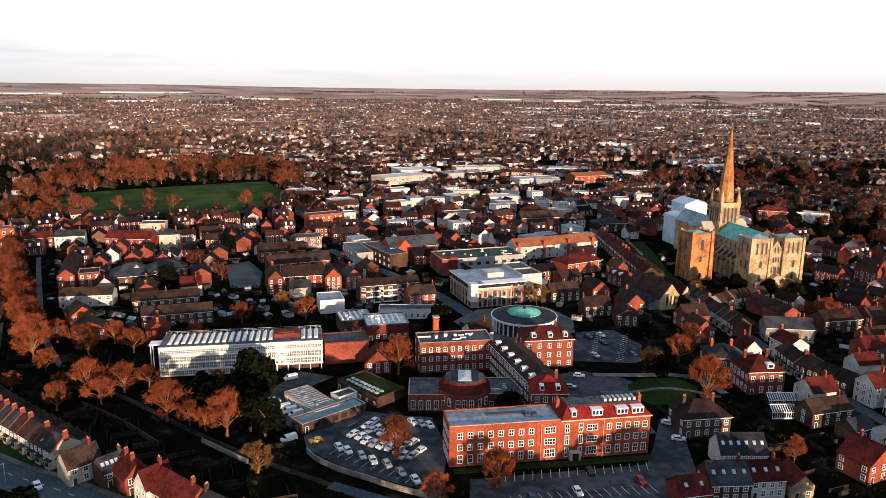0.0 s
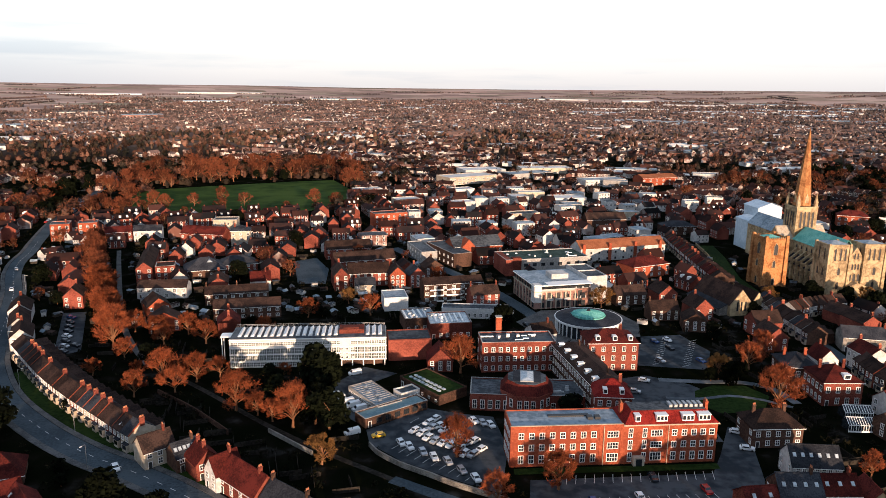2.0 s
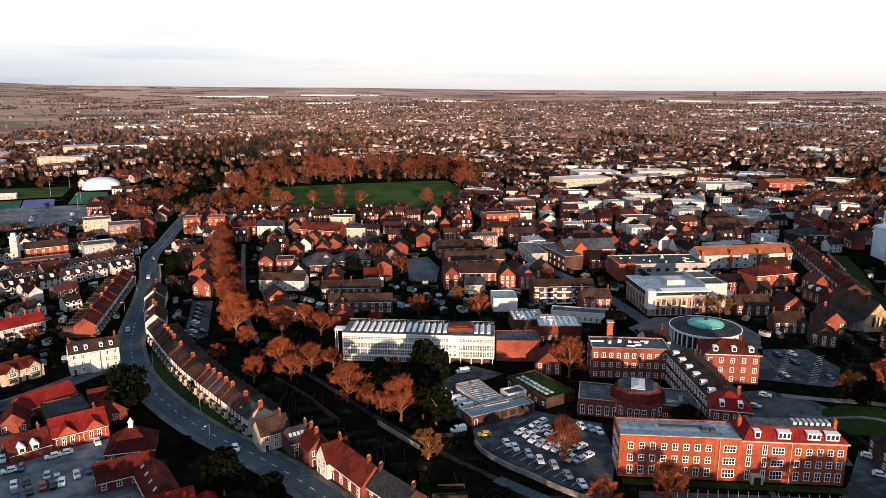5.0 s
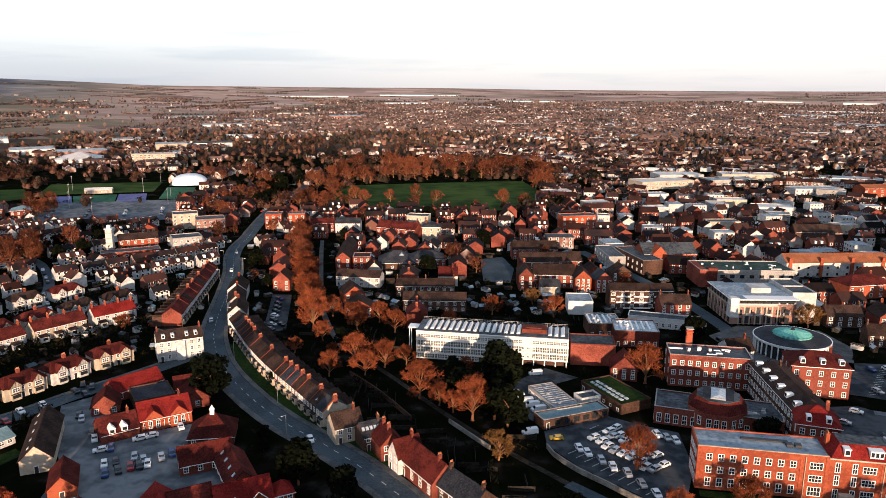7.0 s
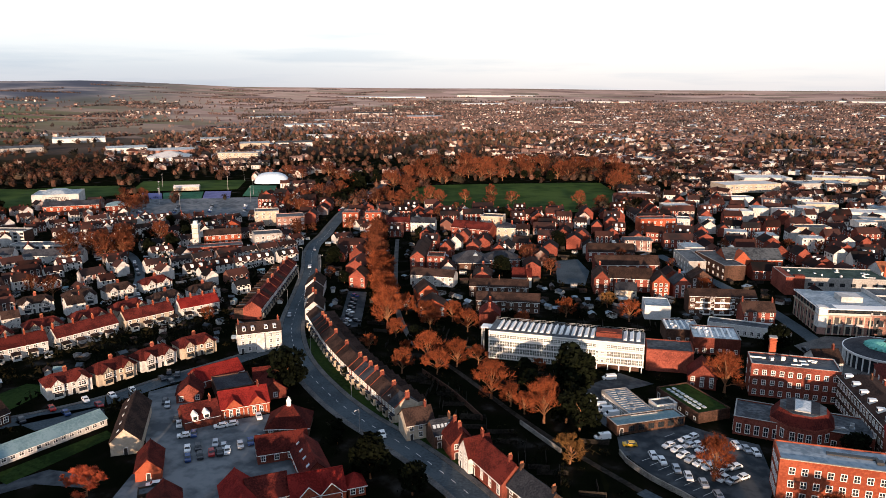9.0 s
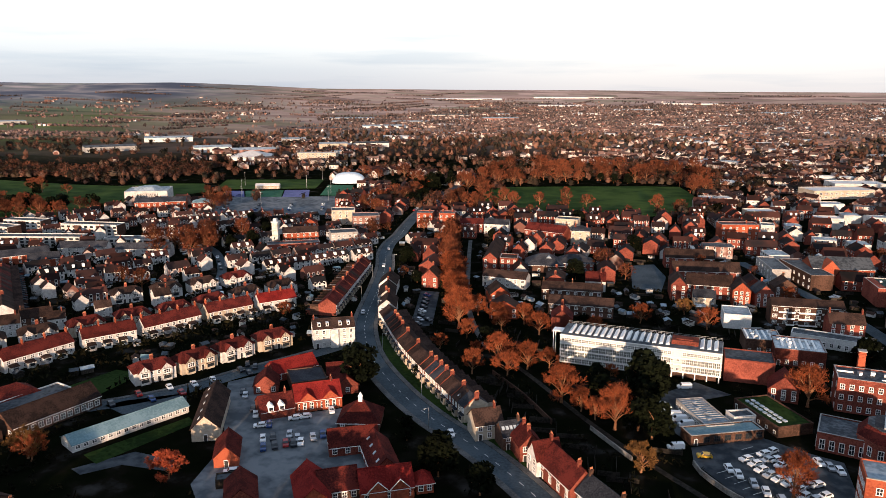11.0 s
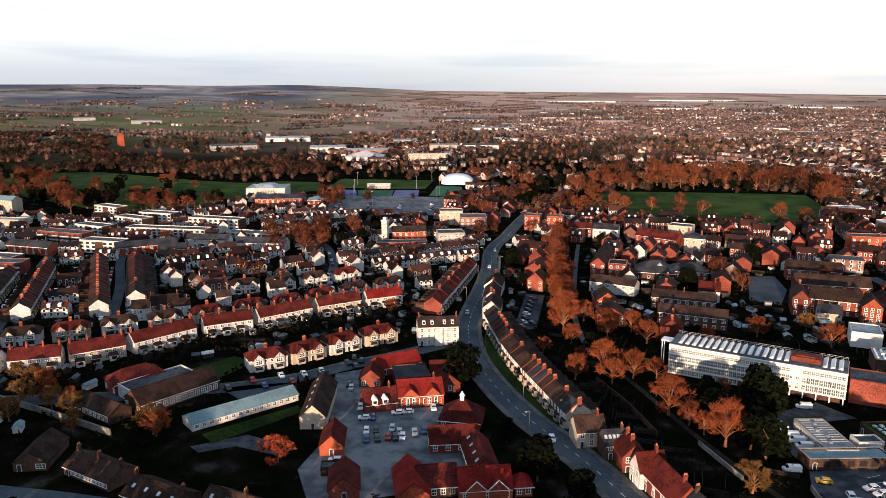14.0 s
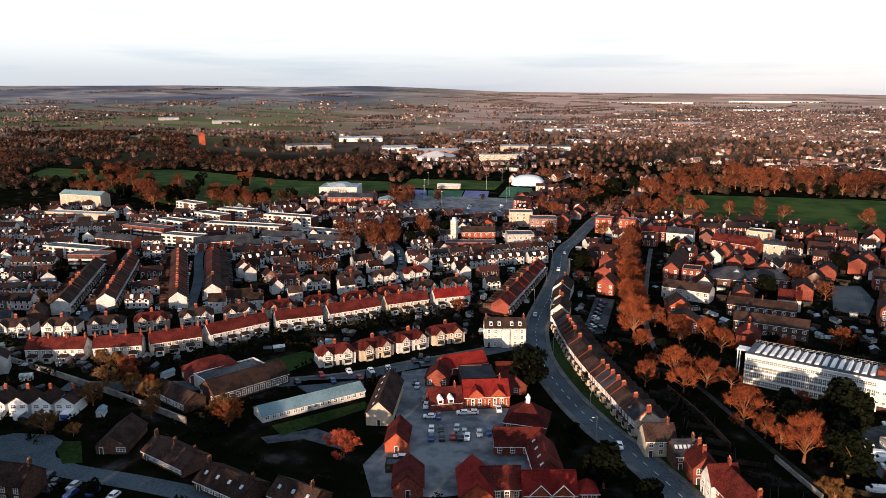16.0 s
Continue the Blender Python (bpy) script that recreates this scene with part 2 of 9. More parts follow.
gl.new(gg.outputs["Position"], glen.inputs[0])
# pale pinkish stops carry distance haze in the field colours
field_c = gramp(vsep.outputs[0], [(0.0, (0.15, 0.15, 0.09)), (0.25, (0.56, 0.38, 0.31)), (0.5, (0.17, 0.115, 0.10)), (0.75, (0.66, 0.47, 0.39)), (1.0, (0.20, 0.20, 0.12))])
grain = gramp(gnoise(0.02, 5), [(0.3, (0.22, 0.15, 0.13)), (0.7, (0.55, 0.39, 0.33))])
half = gn.new("ShaderNodeValue")
half.outputs[0].default_value = 0.3
field_c = gmix(half.outputs[0], field_c, grain)
green_c = gramp(vsep.outputs[1], [(0.0, (0.07, 0.085, 0.035)), (0.3, (0.15, 0.18, 0.07)), (0.5, (0.19, 0.14, 0.11)), (0.7, (0.09, 0.11, 0.043)), (1.0, (0.27, 0.21, 0.15))])
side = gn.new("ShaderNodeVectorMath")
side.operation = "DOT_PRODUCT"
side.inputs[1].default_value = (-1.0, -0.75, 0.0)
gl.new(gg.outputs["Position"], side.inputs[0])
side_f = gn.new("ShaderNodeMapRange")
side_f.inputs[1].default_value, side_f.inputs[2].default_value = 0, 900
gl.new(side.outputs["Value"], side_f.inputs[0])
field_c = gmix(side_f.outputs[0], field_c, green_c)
# woods, plough and chalk on the downs, blue-grey distance haze put into their colours
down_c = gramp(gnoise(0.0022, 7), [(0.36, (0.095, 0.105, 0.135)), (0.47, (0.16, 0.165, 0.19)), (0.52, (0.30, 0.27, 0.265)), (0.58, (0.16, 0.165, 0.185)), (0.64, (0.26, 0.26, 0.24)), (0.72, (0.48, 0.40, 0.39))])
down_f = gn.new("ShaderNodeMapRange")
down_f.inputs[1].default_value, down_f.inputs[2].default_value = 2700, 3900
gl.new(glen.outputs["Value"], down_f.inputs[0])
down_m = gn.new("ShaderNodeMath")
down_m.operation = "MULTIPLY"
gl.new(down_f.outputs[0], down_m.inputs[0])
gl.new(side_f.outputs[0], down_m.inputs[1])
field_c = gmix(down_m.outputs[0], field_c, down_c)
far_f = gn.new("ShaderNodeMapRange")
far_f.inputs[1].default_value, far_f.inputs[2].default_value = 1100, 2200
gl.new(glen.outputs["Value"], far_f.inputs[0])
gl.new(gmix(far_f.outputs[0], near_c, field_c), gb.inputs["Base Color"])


# ---- building blocks ----
class Shape:
    """Collects faces for one mesh."""

    def __init__(self):
        self.v, self.f, self.m = [], [], []

    def add(self, verts, faces, mi=0):
        o = len(self.v)
        self.v += [tuple(p) for p in verts]
        self.f += [[i + o for i in f] for f in faces]
        self.m += [mi] * len(faces)
        return self

    def box(self, x0, y0, z0, x1, y1, z1, mi=0):
        v = [(x0, y0, z0), (x1, y0, z0), (x1, y1, z0), (x0, y1, z0), (x0, y0, z1), (x1, y0, z1), (x1, y1, z1), (x0, y1, z1)]
        return self.add(v, [(3, 2, 1, 0), (4, 5, 6, 7), (0, 1, 5, 4), (1, 2, 6, 5), (2, 3, 7, 6), (3, 0, 4, 7)], mi)

    def frustum(self, a, b, mi=0):
        """A solid between two rectangles (x0, y0, x1, y1, z)."""
        v = [(r[i], r[j], r[4]) for r in (a, b) for i, j in ((0, 1), (2, 1), (2, 3), (0, 3))]
        return self.add(v, [(3, 2, 1, 0), (4, 5, 6, 7), (0, 1, 5, 4), (1, 2, 6, 5), (2, 3, 7, 6), (3, 0, 4, 7)], mi)

    def cone(self, x, y, z0, r0, z1, r1, n=12, mi=0, turn=0.0, sy=1.0):
        v = [(x + r * math.cos(turn + 2 * math.pi * k / n), y + sy * r * math.sin(turn + 2 * math.pi * k / n), z) for r, z in ((r0, z0), (r1, z1)) for k in range(n)]
        f = [(k, (k + 1) % n, n + (k + 1) % n, n + k) for k in range(n)] + [tuple(range(n))[::-1], tuple(range(n, 2 * n))]
        return self.add(v, f, mi)

    def ring(self, x0, y0, x1, y1, t, z0, z1, mi=0):
        """A closed rectangular kerb of width t."""
        v = [(x, y, z) for z in (z0, z1) for q in (0, t) for x, y in ((x0 + q, y0 + q), (x1 - q, y0 + q), (x1 - q, y1 - q), (x0 + q, y1 - q))]
        f = []
        for k in range(4):
            n = (k + 1) % 4
            f += [(k, n, 8 + n, 8 + k), (4 + n, 4 + k, 12 + k, 12 + n), (8 + k, 8 + n, 12 + n, 12 + k), (n, k, 4 + k, 4 + n)]
        return self.add(v, f, mi)

    def gable(self, x0, y0, x1, y1, z0, z1, mi=0, along="x"):
        """A solid triangular prism."""
        if along == "x":
            ym = (y0 + y1) / 2
            v = [(x0, y0, z0), (x1, y0, z0), (x1, y1, z0), (x0, y1, z0), (x0, ym, z1), (x1, ym, z1)]
        else:
            xm = (x0 + x1) / 2
            v = [(x1, y0, z0), (x1, y1, z0), (x0, y1, z0), (x0, y0, z0), (xm, y0, z1), (xm, y1, z1)]
        return self.add(v, [(3, 2, 1, 0), (0, 1, 5, 4), (2, 3, 4, 5), (0, 4, 3), (1, 2, 5)], mi)

    def slopes(self, x0, y0, x1, y1, z0, z1, t=0.18, mi=0, along="x"):
        """Two roof slabs with thickness t over the eaves rectangle."""
        pts = []
        if along == "x":
            ym = (y0 + y1) / 2
            prof = [(y0, z0), (ym, z1), (y1, z0), (y1, z0 + t), (ym, z1 + t), (y0, z0 + t)]
            pts = [(x, y, z) for x in (x0, x1) for y, z in prof]
        else:
            xm = (x0 + x1) / 2
            prof = [(x1, z0), (xm, z1), (x0, z0), (x0, z0 + t), (xm, z1 + t), (x1, z0 + t)]
            pts = [(x, y, z) for y in (y0, y1) for x, z in prof]
        f = [(0, 1, 7, 6), (1, 2, 8, 7), (2, 3, 9, 8), (3, 4, 10, 9), (4, 5, 11, 10), (5, 0, 6, 11), (0, 5, 4, 1), (1, 4, 3, 2), (6, 7, 10, 11), (7, 8, 9, 10)]
        return self.add(pts, f, mi)

    def hip(self, x0, y0, x1, y1, z0, z1, mi=0, inset=None):
        d = min(x1 - x0, y1 - y0) / 2 if inset is None else inset
        return self.frustum((x0, y0, x1, y1, z0), (x0 + d * 0.98, y0 + d * 0.98, x1 - d * 0.98, y1 - d * 0.98, z1), mi)

    def done(self, name, *mats):
        me = bpy.data.meshes.new(name)
        me.from_pydata(self.v, [], self.f)
        for m in mats:
            me.materials.append(m)
        if len(mats) > 1:
            me.polygons.foreach_set("material_index", self.m)
        me.update()
        return me


HILL_AZ = [-180, -60, -36, -19, -6, 7, 15, 25, 36, 41, 46, 52, 60, 67, 74, 110, 180]
HILL_EL = [-0.2, -0.1, -0.12, -0.20, -0.28, -0.26, -0.18, -0.16, -0.06, 0.18, 0.36, 0.26, 0.35, 0.30, 0.24, 0.1, -0.2]


def height(x, y):
    """The land: flat under the town, rising to low downs on the skyline."""
    r = math.hypot(x, y)
    if r < 1500:
        return 0.0
    az = math.degrees(math.atan2(-x, y))
    top = 104.6 + 4900 * math.tan(radians(float(np.interp(az, HILL_AZ, HILL_EL))))
    s = min(1.0, (r - 1500) / 3400)
    return top * s * s


def thing(name, x, y, rot, label, category, group="", z=None):
    ob = new(name)
    ob.empty_display_size = 0.5
    ob.matrix_basis = pose(x, y, height(x, y) if z is None else z, 0, 0, rot)
    return tagged(ob, label, category, group)


def part(name, mesh, parent, label="", m=None):
    ob = new(name, mesh)
    ob.parent = parent
    if m is not None:
        ob.matrix_basis = m
    if label:
        ob["label"] = label
    return ob


TAKEN = []  # discs on the plan that are built on


def take(x, y, rot, L, D, pad=1.0):
    n = max(1, round(max(L, D) / max(3.0, min(L, D))))
    c, s = math.cos(radians(rot)), math.sin(radians(rot))
    for k in range(n):
        q = (k + 0.5) / n - 0.5
        dx, dy = (q * L, 0) if L >= D else (0, q * D)
        TAKEN.append((x + dx * c - dy * s, y + dx * s + dy * c, 0.5 * math.hypot(min(L, D), max(L, D) / n) + pad))


def inside(x, y, poly):
    hit = False
    for (ax, ay), (bx, by) in zip(poly, poly[1:] + poly[:1]):
        if (ay > y) != (by > y) and x < (bx - ax) * (y - ay) / (by - ay) + ax:
            hit = not hit
    return hit


WINDOWS = {}


def window_mesh(w, h, style="sash"):
    key = (w, h, style)
    if key not in WINDOWS:
        s = Shape()
        t = 0.16 if style != "dark" else 0.10
        n = max(1, round(w / 1.0)) + (w > 0.8)
        xs, zs = [-w / 2 - t], [-t]
        for k in range(n):
            a, b = -w / 2 + w * k / n, -w / 2 + w * (k + 1) / n
            xs += [a + (0.05 if k else 0), b - (0.05 if k < n - 1 else 0)]
        xs.append(w / 2 + t)
        for k in range(2 if h > 0.9 else 1):
            m = 2 if h > 0.9 else 1
            zs += [h * k / m + (0.05 if k else 0), h * (k + 1) / m - (0.05 if k < m - 1 else 0)]
        zs.append(h + t)
        v, f, fi = [], [], []
        idx = {}

        def at(i, k, y):
            q = (i, k, y)
            if q not in idx:
                idx[q] = len(v)
                v.append((xs[i], y, zs[k]))
            return idx[q]

        for i in range(len(xs) - 1):
            for k in range(len(zs) - 1):
                c = [(i, k), (i + 1, k), (i + 1, k + 1), (i, k + 1)]
                if i % 2 and k % 2:
                    f.append([at(*p, -0.03) for p in c])
                    fi.append(1)
                    for p, q in zip(c, c[1:] + c[:1]):
                        f.append([at(*p, -0.1), at(*q, -0.1), at(*q, -0.03), at(*p, -0.03)])
                        fi.append(0)
                else:
                    f.append([at(*p, -0.1) for p in c])
                    fi.append(0)
        a, b = len(xs) - 1, len(zs) - 1
        rim = [(i, 0) for i in range(a)] + [(a, k) for k in range(b)] + [(i, b) for i in range(a, 0, -1)] + [(0, k) for k in range(b, 0, -1)]
        for p, q in zip(rim, rim[1:] + rim[:1]):
            f.append([at(*p, 0.0), at(*q, 0.0), at(*q, -0.1), at(*p, -0.1)])
            fi.append(0)
        s.v, s.f, s.m = v, f, fi
        WINDOWS[key] = s.done("window", DARKP if style == "dark" else PAINT, SKYPANE if style == "band" else GLASS)
    return WINDOWS[key]


DOOR = Shape().box(-0.5, -0.08, 0, 0.5, 0, 2.05, 0).box(-0.62, -0.12, 0, -0.5, 0, 2.2, 1).box(0.5, -0.12, 0, 0.62, 0, 2.2, 1).box(-0.62, -0.12, 2.05, 0.62, 0, 2.2, 1).done("door", DARKP, PAINT)
CHIMNEYS = {}


def chimney_mesh(w, d, h, mat, pots=3):
    key = (w, d, h, mat.name, pots)
    if key not in CHIMNEYS:
        s = Shape().box(-w / 2, -d / 2, -1.2, w / 2, d / 2, h).box(-w / 2 - 0.1, -d / 2 - 0.1, h - 0.35, w / 2 + 0.1, d / 2 + 0.1, h - 0.1)
        for k in range(pots):
            s.cone(-w / 2 + w * (k + 0.5) / pots, 0, h, 0.15, h + 0.55, 0.12, 6, 1)
        CHIMNEYS[key] = s.done("chimney", mat, POT)
    return CHIMNEYS[key]




def glaze(parent, L, D, side, xs, zs, w, h, style="sash", names="window"):
    """Windows in a grid on one face of a block that is L by D."""
    turn, dist = {"f": (0, D / 2), "b": (180, D / 2), "r": (90, L / 2), "l": (-90, L / 2)}[side]
    me = window_mesh(w, h, style)
    for z in zs:
        for x in xs:
            part(names, me, parent, "", pose(0, 0, 0, 0, 0, turn) @ pose(x, -dist, z))


def spread(n, L, margin=1.2):
    return [0.0] if n == 1 else [-L / 2 + margin + (L - 2 * margin) * k / (n - 1) for k in range(n)]


def building(name, x, y, rot, L, D, h, rh=3.0, roof="gable", wall=None, tile=None, rows=2, cols=4, chim=1, sides="fr", win=(1.1, 1.5), style="sash",
             label="", category="building", group="", doors=1, lights=0, trim=True, z=None, side_cols=None, along="x", chim_mat=None, base=0.9):
    wall, tile = wall or BRICK, tile or TILE
    ob = thing(name, x, y, rot, label, category, group, z)
    take(x, y, rot, L, D)
    s = Shape().box(-L / 2, -D / 2, -0.3, L / 2, D / 2, h)
    over = 0.4
    if roof == "gable":
        s.gable(-L / 2, -D / 2, L / 2, D / 2, h, h + rh, along=along)
        part("wall", s.done("wall", wall), ob)
        k = 2 * rh / (D if along == "x" else L)
        r = Shape().slopes(-L / 2 - over * 0.6, -D / 2 - over, L / 2 + over * 0.6, D / 2 + over, h - over * k + 0.02, h + rh + 0.02, along=along) if along == "x" else \
            Shape().slopes(-L / 2 - over, -D / 2 - over * 0.6, L / 2 + over, D / 2 + over * 0.6, h - over * k + 0.02, h + rh + 0.02, along="y")
        if along == "x":
            r.box(-L / 2 - 0.25, -0.15, h + rh + 0.1, L / 2 + 0.25, 0.15, h + rh + 0.32)
        else:
            r.box(-0.15, -D / 2 - 0.25, h + rh + 0.1, 0.15, D / 2 + 0.25, h + rh + 0.32)
        rf = part("roof", r.done("roof", tile), ob)
        if trim and along == "x":
            part("gutter", Shape().box(-L / 2, -D / 2 - over - 0.12, h - over * k - 0.08, L / 2, -D / 2 - over, h - over * k + 0.06).done("gutter", PAINT), ob)
        for q in range(lights):
            xx = -L / 2 + L * (q + 0.5) / lights
            yy = -D / 4
            me = Shape().box(-0.45, -0.6, 0, 0.45, 0.6, 0.12, 0).box(-0.35, -0.5, 0.12, 0.35, 0.5, 0.14, 1).done("skylight", STEEL, GLASSB)
            if along == "x":
                part("skylight", me, rf, "", pose(xx, yy, h + rh / 2 + 0.22, math.degrees(math.atan(k))))
            else:
                yy = -D / 2 + D * (q + 0.5) / lights
                part("skylight", me, rf, "", pose(-L / 4, yy, h + rh / 2 + 0.22, 0, -math.degrees(math.atan(k))))
    elif roof == "hip":
        part("wall", s.done("wall", wall), ob)
        r = Shape().box(-L / 2 - over, -D / 2 - over, h - 0.05, L / 2 + over, D / 2 + over, h + 0.12).hip(-L / 2 - over, -D / 2 - over, L / 2 + over, D / 2 + over, h + 0.12, h + rh)
        part("roof", r.done("roof", tile), ob)
        if trim:
            part("gutter", Shape().box(-L / 2 - over - 0.1, -D / 2 - over - 0.1, h - 0.12, L / 2 + over + 0.1, -D / 2 - over, h + 0.06).done("gutter", PAINT), ob)
    elif roof == "flat":
        part("wall", s.done("wall", wall), ob)
        part("parapet", Shape().ring(-L / 2, -D / 2, L / 2, D / 2, 0.3, h, h + 0.5).done("parapet", wall), ob)
        part("roof", Shape().box(-L / 2 + 0.3, -D / 2 + 0.3, h, L / 2 - 0.3, D / 2 - 0.3, h + 0.12).done("roof", tile), ob)
        if trim:
            c = Shape().ring(-L / 2 - 0.06, -D / 2 - 0.06, L / 2 + 0.06, D / 2 + 0.06, 0.4, h + 0.5, h + 0.6)
            part("coping", c.done("coping", METALW if wall in (WHITE, METALW, CREAM) else CONCRETE), ob)
    for q in range(chim):
        cm = chimney_mesh(1.0, 0.6, 1.5, chim_mat or (BRICK if wall is not BRICK_B else BRICK_B), 3)
        if roof == "gable" and along == "x":
            xx = -L / 2 + 0.6 + (L - 1.2) * (q / (chim - 1) if chim > 1 else 0.85)
            part("chimney", cm, ob, "", pose(xx, 0, h + rh + 0.2, 0, 0, 90))
        elif roof == "gable":
            part("chimney", cm, ob, "", pose(0, -D / 2 + D * (q + 0.8) / chim - 0.5, h + rh + 0.2))
        else:
            xx = (q / (chim - 1) - 0.5) * L * 0.62 if chim > 1 else L * 0.25
            part("chimney", cm, ob, "", pose(xx, D * 0.12, h + (rh * 0.8 if roof == "hip" else 0.4)))
    if math.hypot(x, y) > 330:
        sides, cols = sides[:1], max(2, math.ceil(cols * 0.75))
    if rows:
        st = (h - 0.5) / rows
        zs = [base + st * i for i in range(rows)]
        for sd in sides:
            W = L if sd in "fb" else D
            n = cols if sd in "fb" else (side_cols if side_cols is not None else max(1, int(D / 4.5)))
            xs = spread(n, W, min(1.6, W / 4))
            if sd == "f" and doors:
                glaze(ob, L, D, sd, xs, zs[1:], *win, style)
                glaze(ob, L, D, sd, xs[doors:], zs[:1], *win, style)
                for q in range(doors):
                    part("door", DOOR, ob, "", pose(xs[q], -D / 2, 0))
            else:
                glaze(ob, L, D, sd, xs, zs, *win, style)
    return ob


def roof_clutter(ob, L, D, h, n, seed):
    """Plant boxes, ducts and rooflights scattered over a flat roof."""
    Q = random.Random(seed)
    for k in range(n):
        x, y = Q.uniform(-L * 0.4, L * 0.4), Q.uniform(-D * 0.34, D * 0.34)
        kind = Q.random()
        if kind < 0.4:
            w, d, t, m, nm = Q.uniform(0.7, 1.6), Q.uniform(0.6, 1.4), Q.uniform(0.6, 1.3), STEEL, "roof_plant"
        elif kind < 0.7:
            w, d, t, m, nm = Q.uniform(2.0, min(6.0, L * 0.3)), 0.5, 0.45, STEEL, "roof_duct"
        else:
            w, d, t, m, nm = Q.uniform(1.0, 2.4), Q.uniform(0.9, 1.6), 0.35, GLASSB, "rooflight"
        part(nm, Shape().frustum((-w / 2, -d / 2, w / 2, d / 2, 0), (-w / 2 + 0.06, -d / 2 + 0.06, w / 2 - 0.06, d / 2 - 0.06, t)).done(nm, m), ob, "", pose(x, y, h + 0.12))


def flat_area(name, pts, z, mat, label, category="ground", thick=0.25):
    """A level slab over a plan outline."""
    a = sum(p[0] * q[1] - q[0] * p[1] for p, q in zip(pts, pts[1:] + pts[:1]))
    pts = pts if a > 0 else pts[::-1]
    n = len(pts)
    v = [(x, y, z - thick) for x, y in pts] + [(x, y, z) for x, y in pts]
    f = [tuple(range(n))[::-1], tuple(range(n, 2 * n))] + [(k, (k + 1) % n, n + (k + 1) % n, n + k) for k in range(n)]
    ob = new(name, Shape().add(v, f).done(name, mat))
    return tagged(ob, label, category, "", "structure")


def smooth(pts, step=4.0):
    """A rounded line through the points, cut at even steps, with its left-hand normals."""
    p = [Vector(q) for q in pts]
    p = [2 * p[0] - p[1]] + p + [2 * p[-1] - p[-2]]
    out = []
    for a, b, c, d in zip(p, p[1:], p[2:], p[3:]):
        n = max(1, round((c - b).length / step))
        for k in range(n):
            t = k / n
            out.append(0.5 * (2 * b + (c - a) * t + (2 * a - 5 * b + 4 * c - d) * t * t + (3 * b - a - 3 * c + d) * t ** 3))
    out.append(p[-2])
    nrm = []
    for k in range(len(out)):
        d = (out[min(k + 1, len(out) - 1)] - out[max(k - 1, 0)]).normalized()
        nrm.append(Vector((-d.y, d.x)))
    return out, nrm


def strip(name, pts, a, b, z, mat, label, category, thick=0.2, pad=2.0):
    """A band along a line, from a to b metres to its left."""
    line, nrm = smooth(pts)
    s = Shape()
    v = []
    for p, q in zip(line, nrm):
        l, r = p + q * b, p + q * a
        v += [(l.x, l.y, z), (r.x, r.y, z), (r.x, r.y, z - thick), (l.x, l.y, z - thick)]
        TAKEN.append((p.x + q.x * (a + b) / 2, p.y + q.y * (a + b) / 2, abs(b - a) / 2 + pad))
    f = [tuple(4 * k + i for i in e) for k in range(len(line) - 1) for e in ((0, 1, 5, 4), (1, 2, 6, 5), (2, 3, 7, 6), (3, 0, 4, 7))]
    s.add(v, f + [(3, 2, 1, 0), (len(v) - 4, len(v) - 3, len(v) - 2, len(v) - 1)])
    ob = new(name, s.done(name, mat))
    return tagged(ob, label, category, "", "structure")


# ---- land, roads, lawns ----
def make_ground():
    radii = [0, 60, 120, 180, 260, 380, 560, 800, 1100, 1500] + [1500 + 3450 * k / 40 for k in range(1, 41)]
    n = 240
    v, f = [(0, 0, 0)], []
    for r in radii[1:]:
        for k in range(n):
            a = 2 * math.pi * k / n
            x, y = -r * math.sin(a), r * math.cos(a)
            z = height(x, y)
            if r > 2600:
                z += (noise.noise((x * 0.0011, y * 0.0011, 3)) * 9) * (r - 2600) / 2300 * (1 if z > 20 else 0.4) * (0.2 if r > 4700 else 1)
            v.append((x, y, z))
    f += [(0, 1 + (k + 1) % n, 1 + k)[::-1] for k in range(n)]
    for i in range(len(radii) - 2):
        o = 1 + i * n
        f += [(o + k, o + (k + 1) % n, o + n + (k + 1) % n, o + n + k)[::-1] for k in range(n)]
    f[:n] = [q[::-1] for q in f[:n]]
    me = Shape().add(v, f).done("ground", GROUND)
    bm = bmesh.new()
    bm.from_mesh(me)
    bmesh.ops.recalc_face_normals(bm, faces=bm.faces)
    if sum(q.normal.z for q in bm.faces) < 0:
        bmesh.ops.reverse_faces(bm, faces=bm.faces)
    bm.to_mesh(me)
    bm.free()
    for p in me.polygons:
        p.use_smooth = True
    return tagged(new("ground", me), "winter gardens and earth darkened as in shade, far brown and green fields in haze tones", "ground", "", "structure")


make_ground()

MAIN_ROAD = [(-20, 132), (-45, 156), (-65, 171.7), (-84, 183.9), (-102.5, 194.3), (-122.5, 208.7), (-144.5, 228.5), (-161.5, 249.5), (-176.5, 274), (-199, 322), (-218.5, 361), (-236, 391), (-249.5, 420), (-259, 450), (-271, 482), (-293, 545), (-308, 604), (-324, 665), (-345, 745), (-365, 830)]
strip("road", MAIN_ROAD, -3.9, 3.9, 0.03, ASPHALT, "curving two-lane town street of grey-blue asphalt", "road")
strip("pavement", MAIN_ROAD, 4.0, 6.0, 0.15, PAVE, "raised footway along the town street", "pavement")
strip("pavement", MAIN_ROAD[:-8], -5.8, -4.0, 0.15, PAVE, "raised footway along the town street", "pavement")
strip("verge", MAIN_ROAD[2:8], -10.5, -5.9, 0.10, LAWN, "grass verge before a terrace", "lawn", pad=0)
line, nrm = smooth(MAIN_ROAD, 3.0)
main_road = bpy.data.objects["road"]
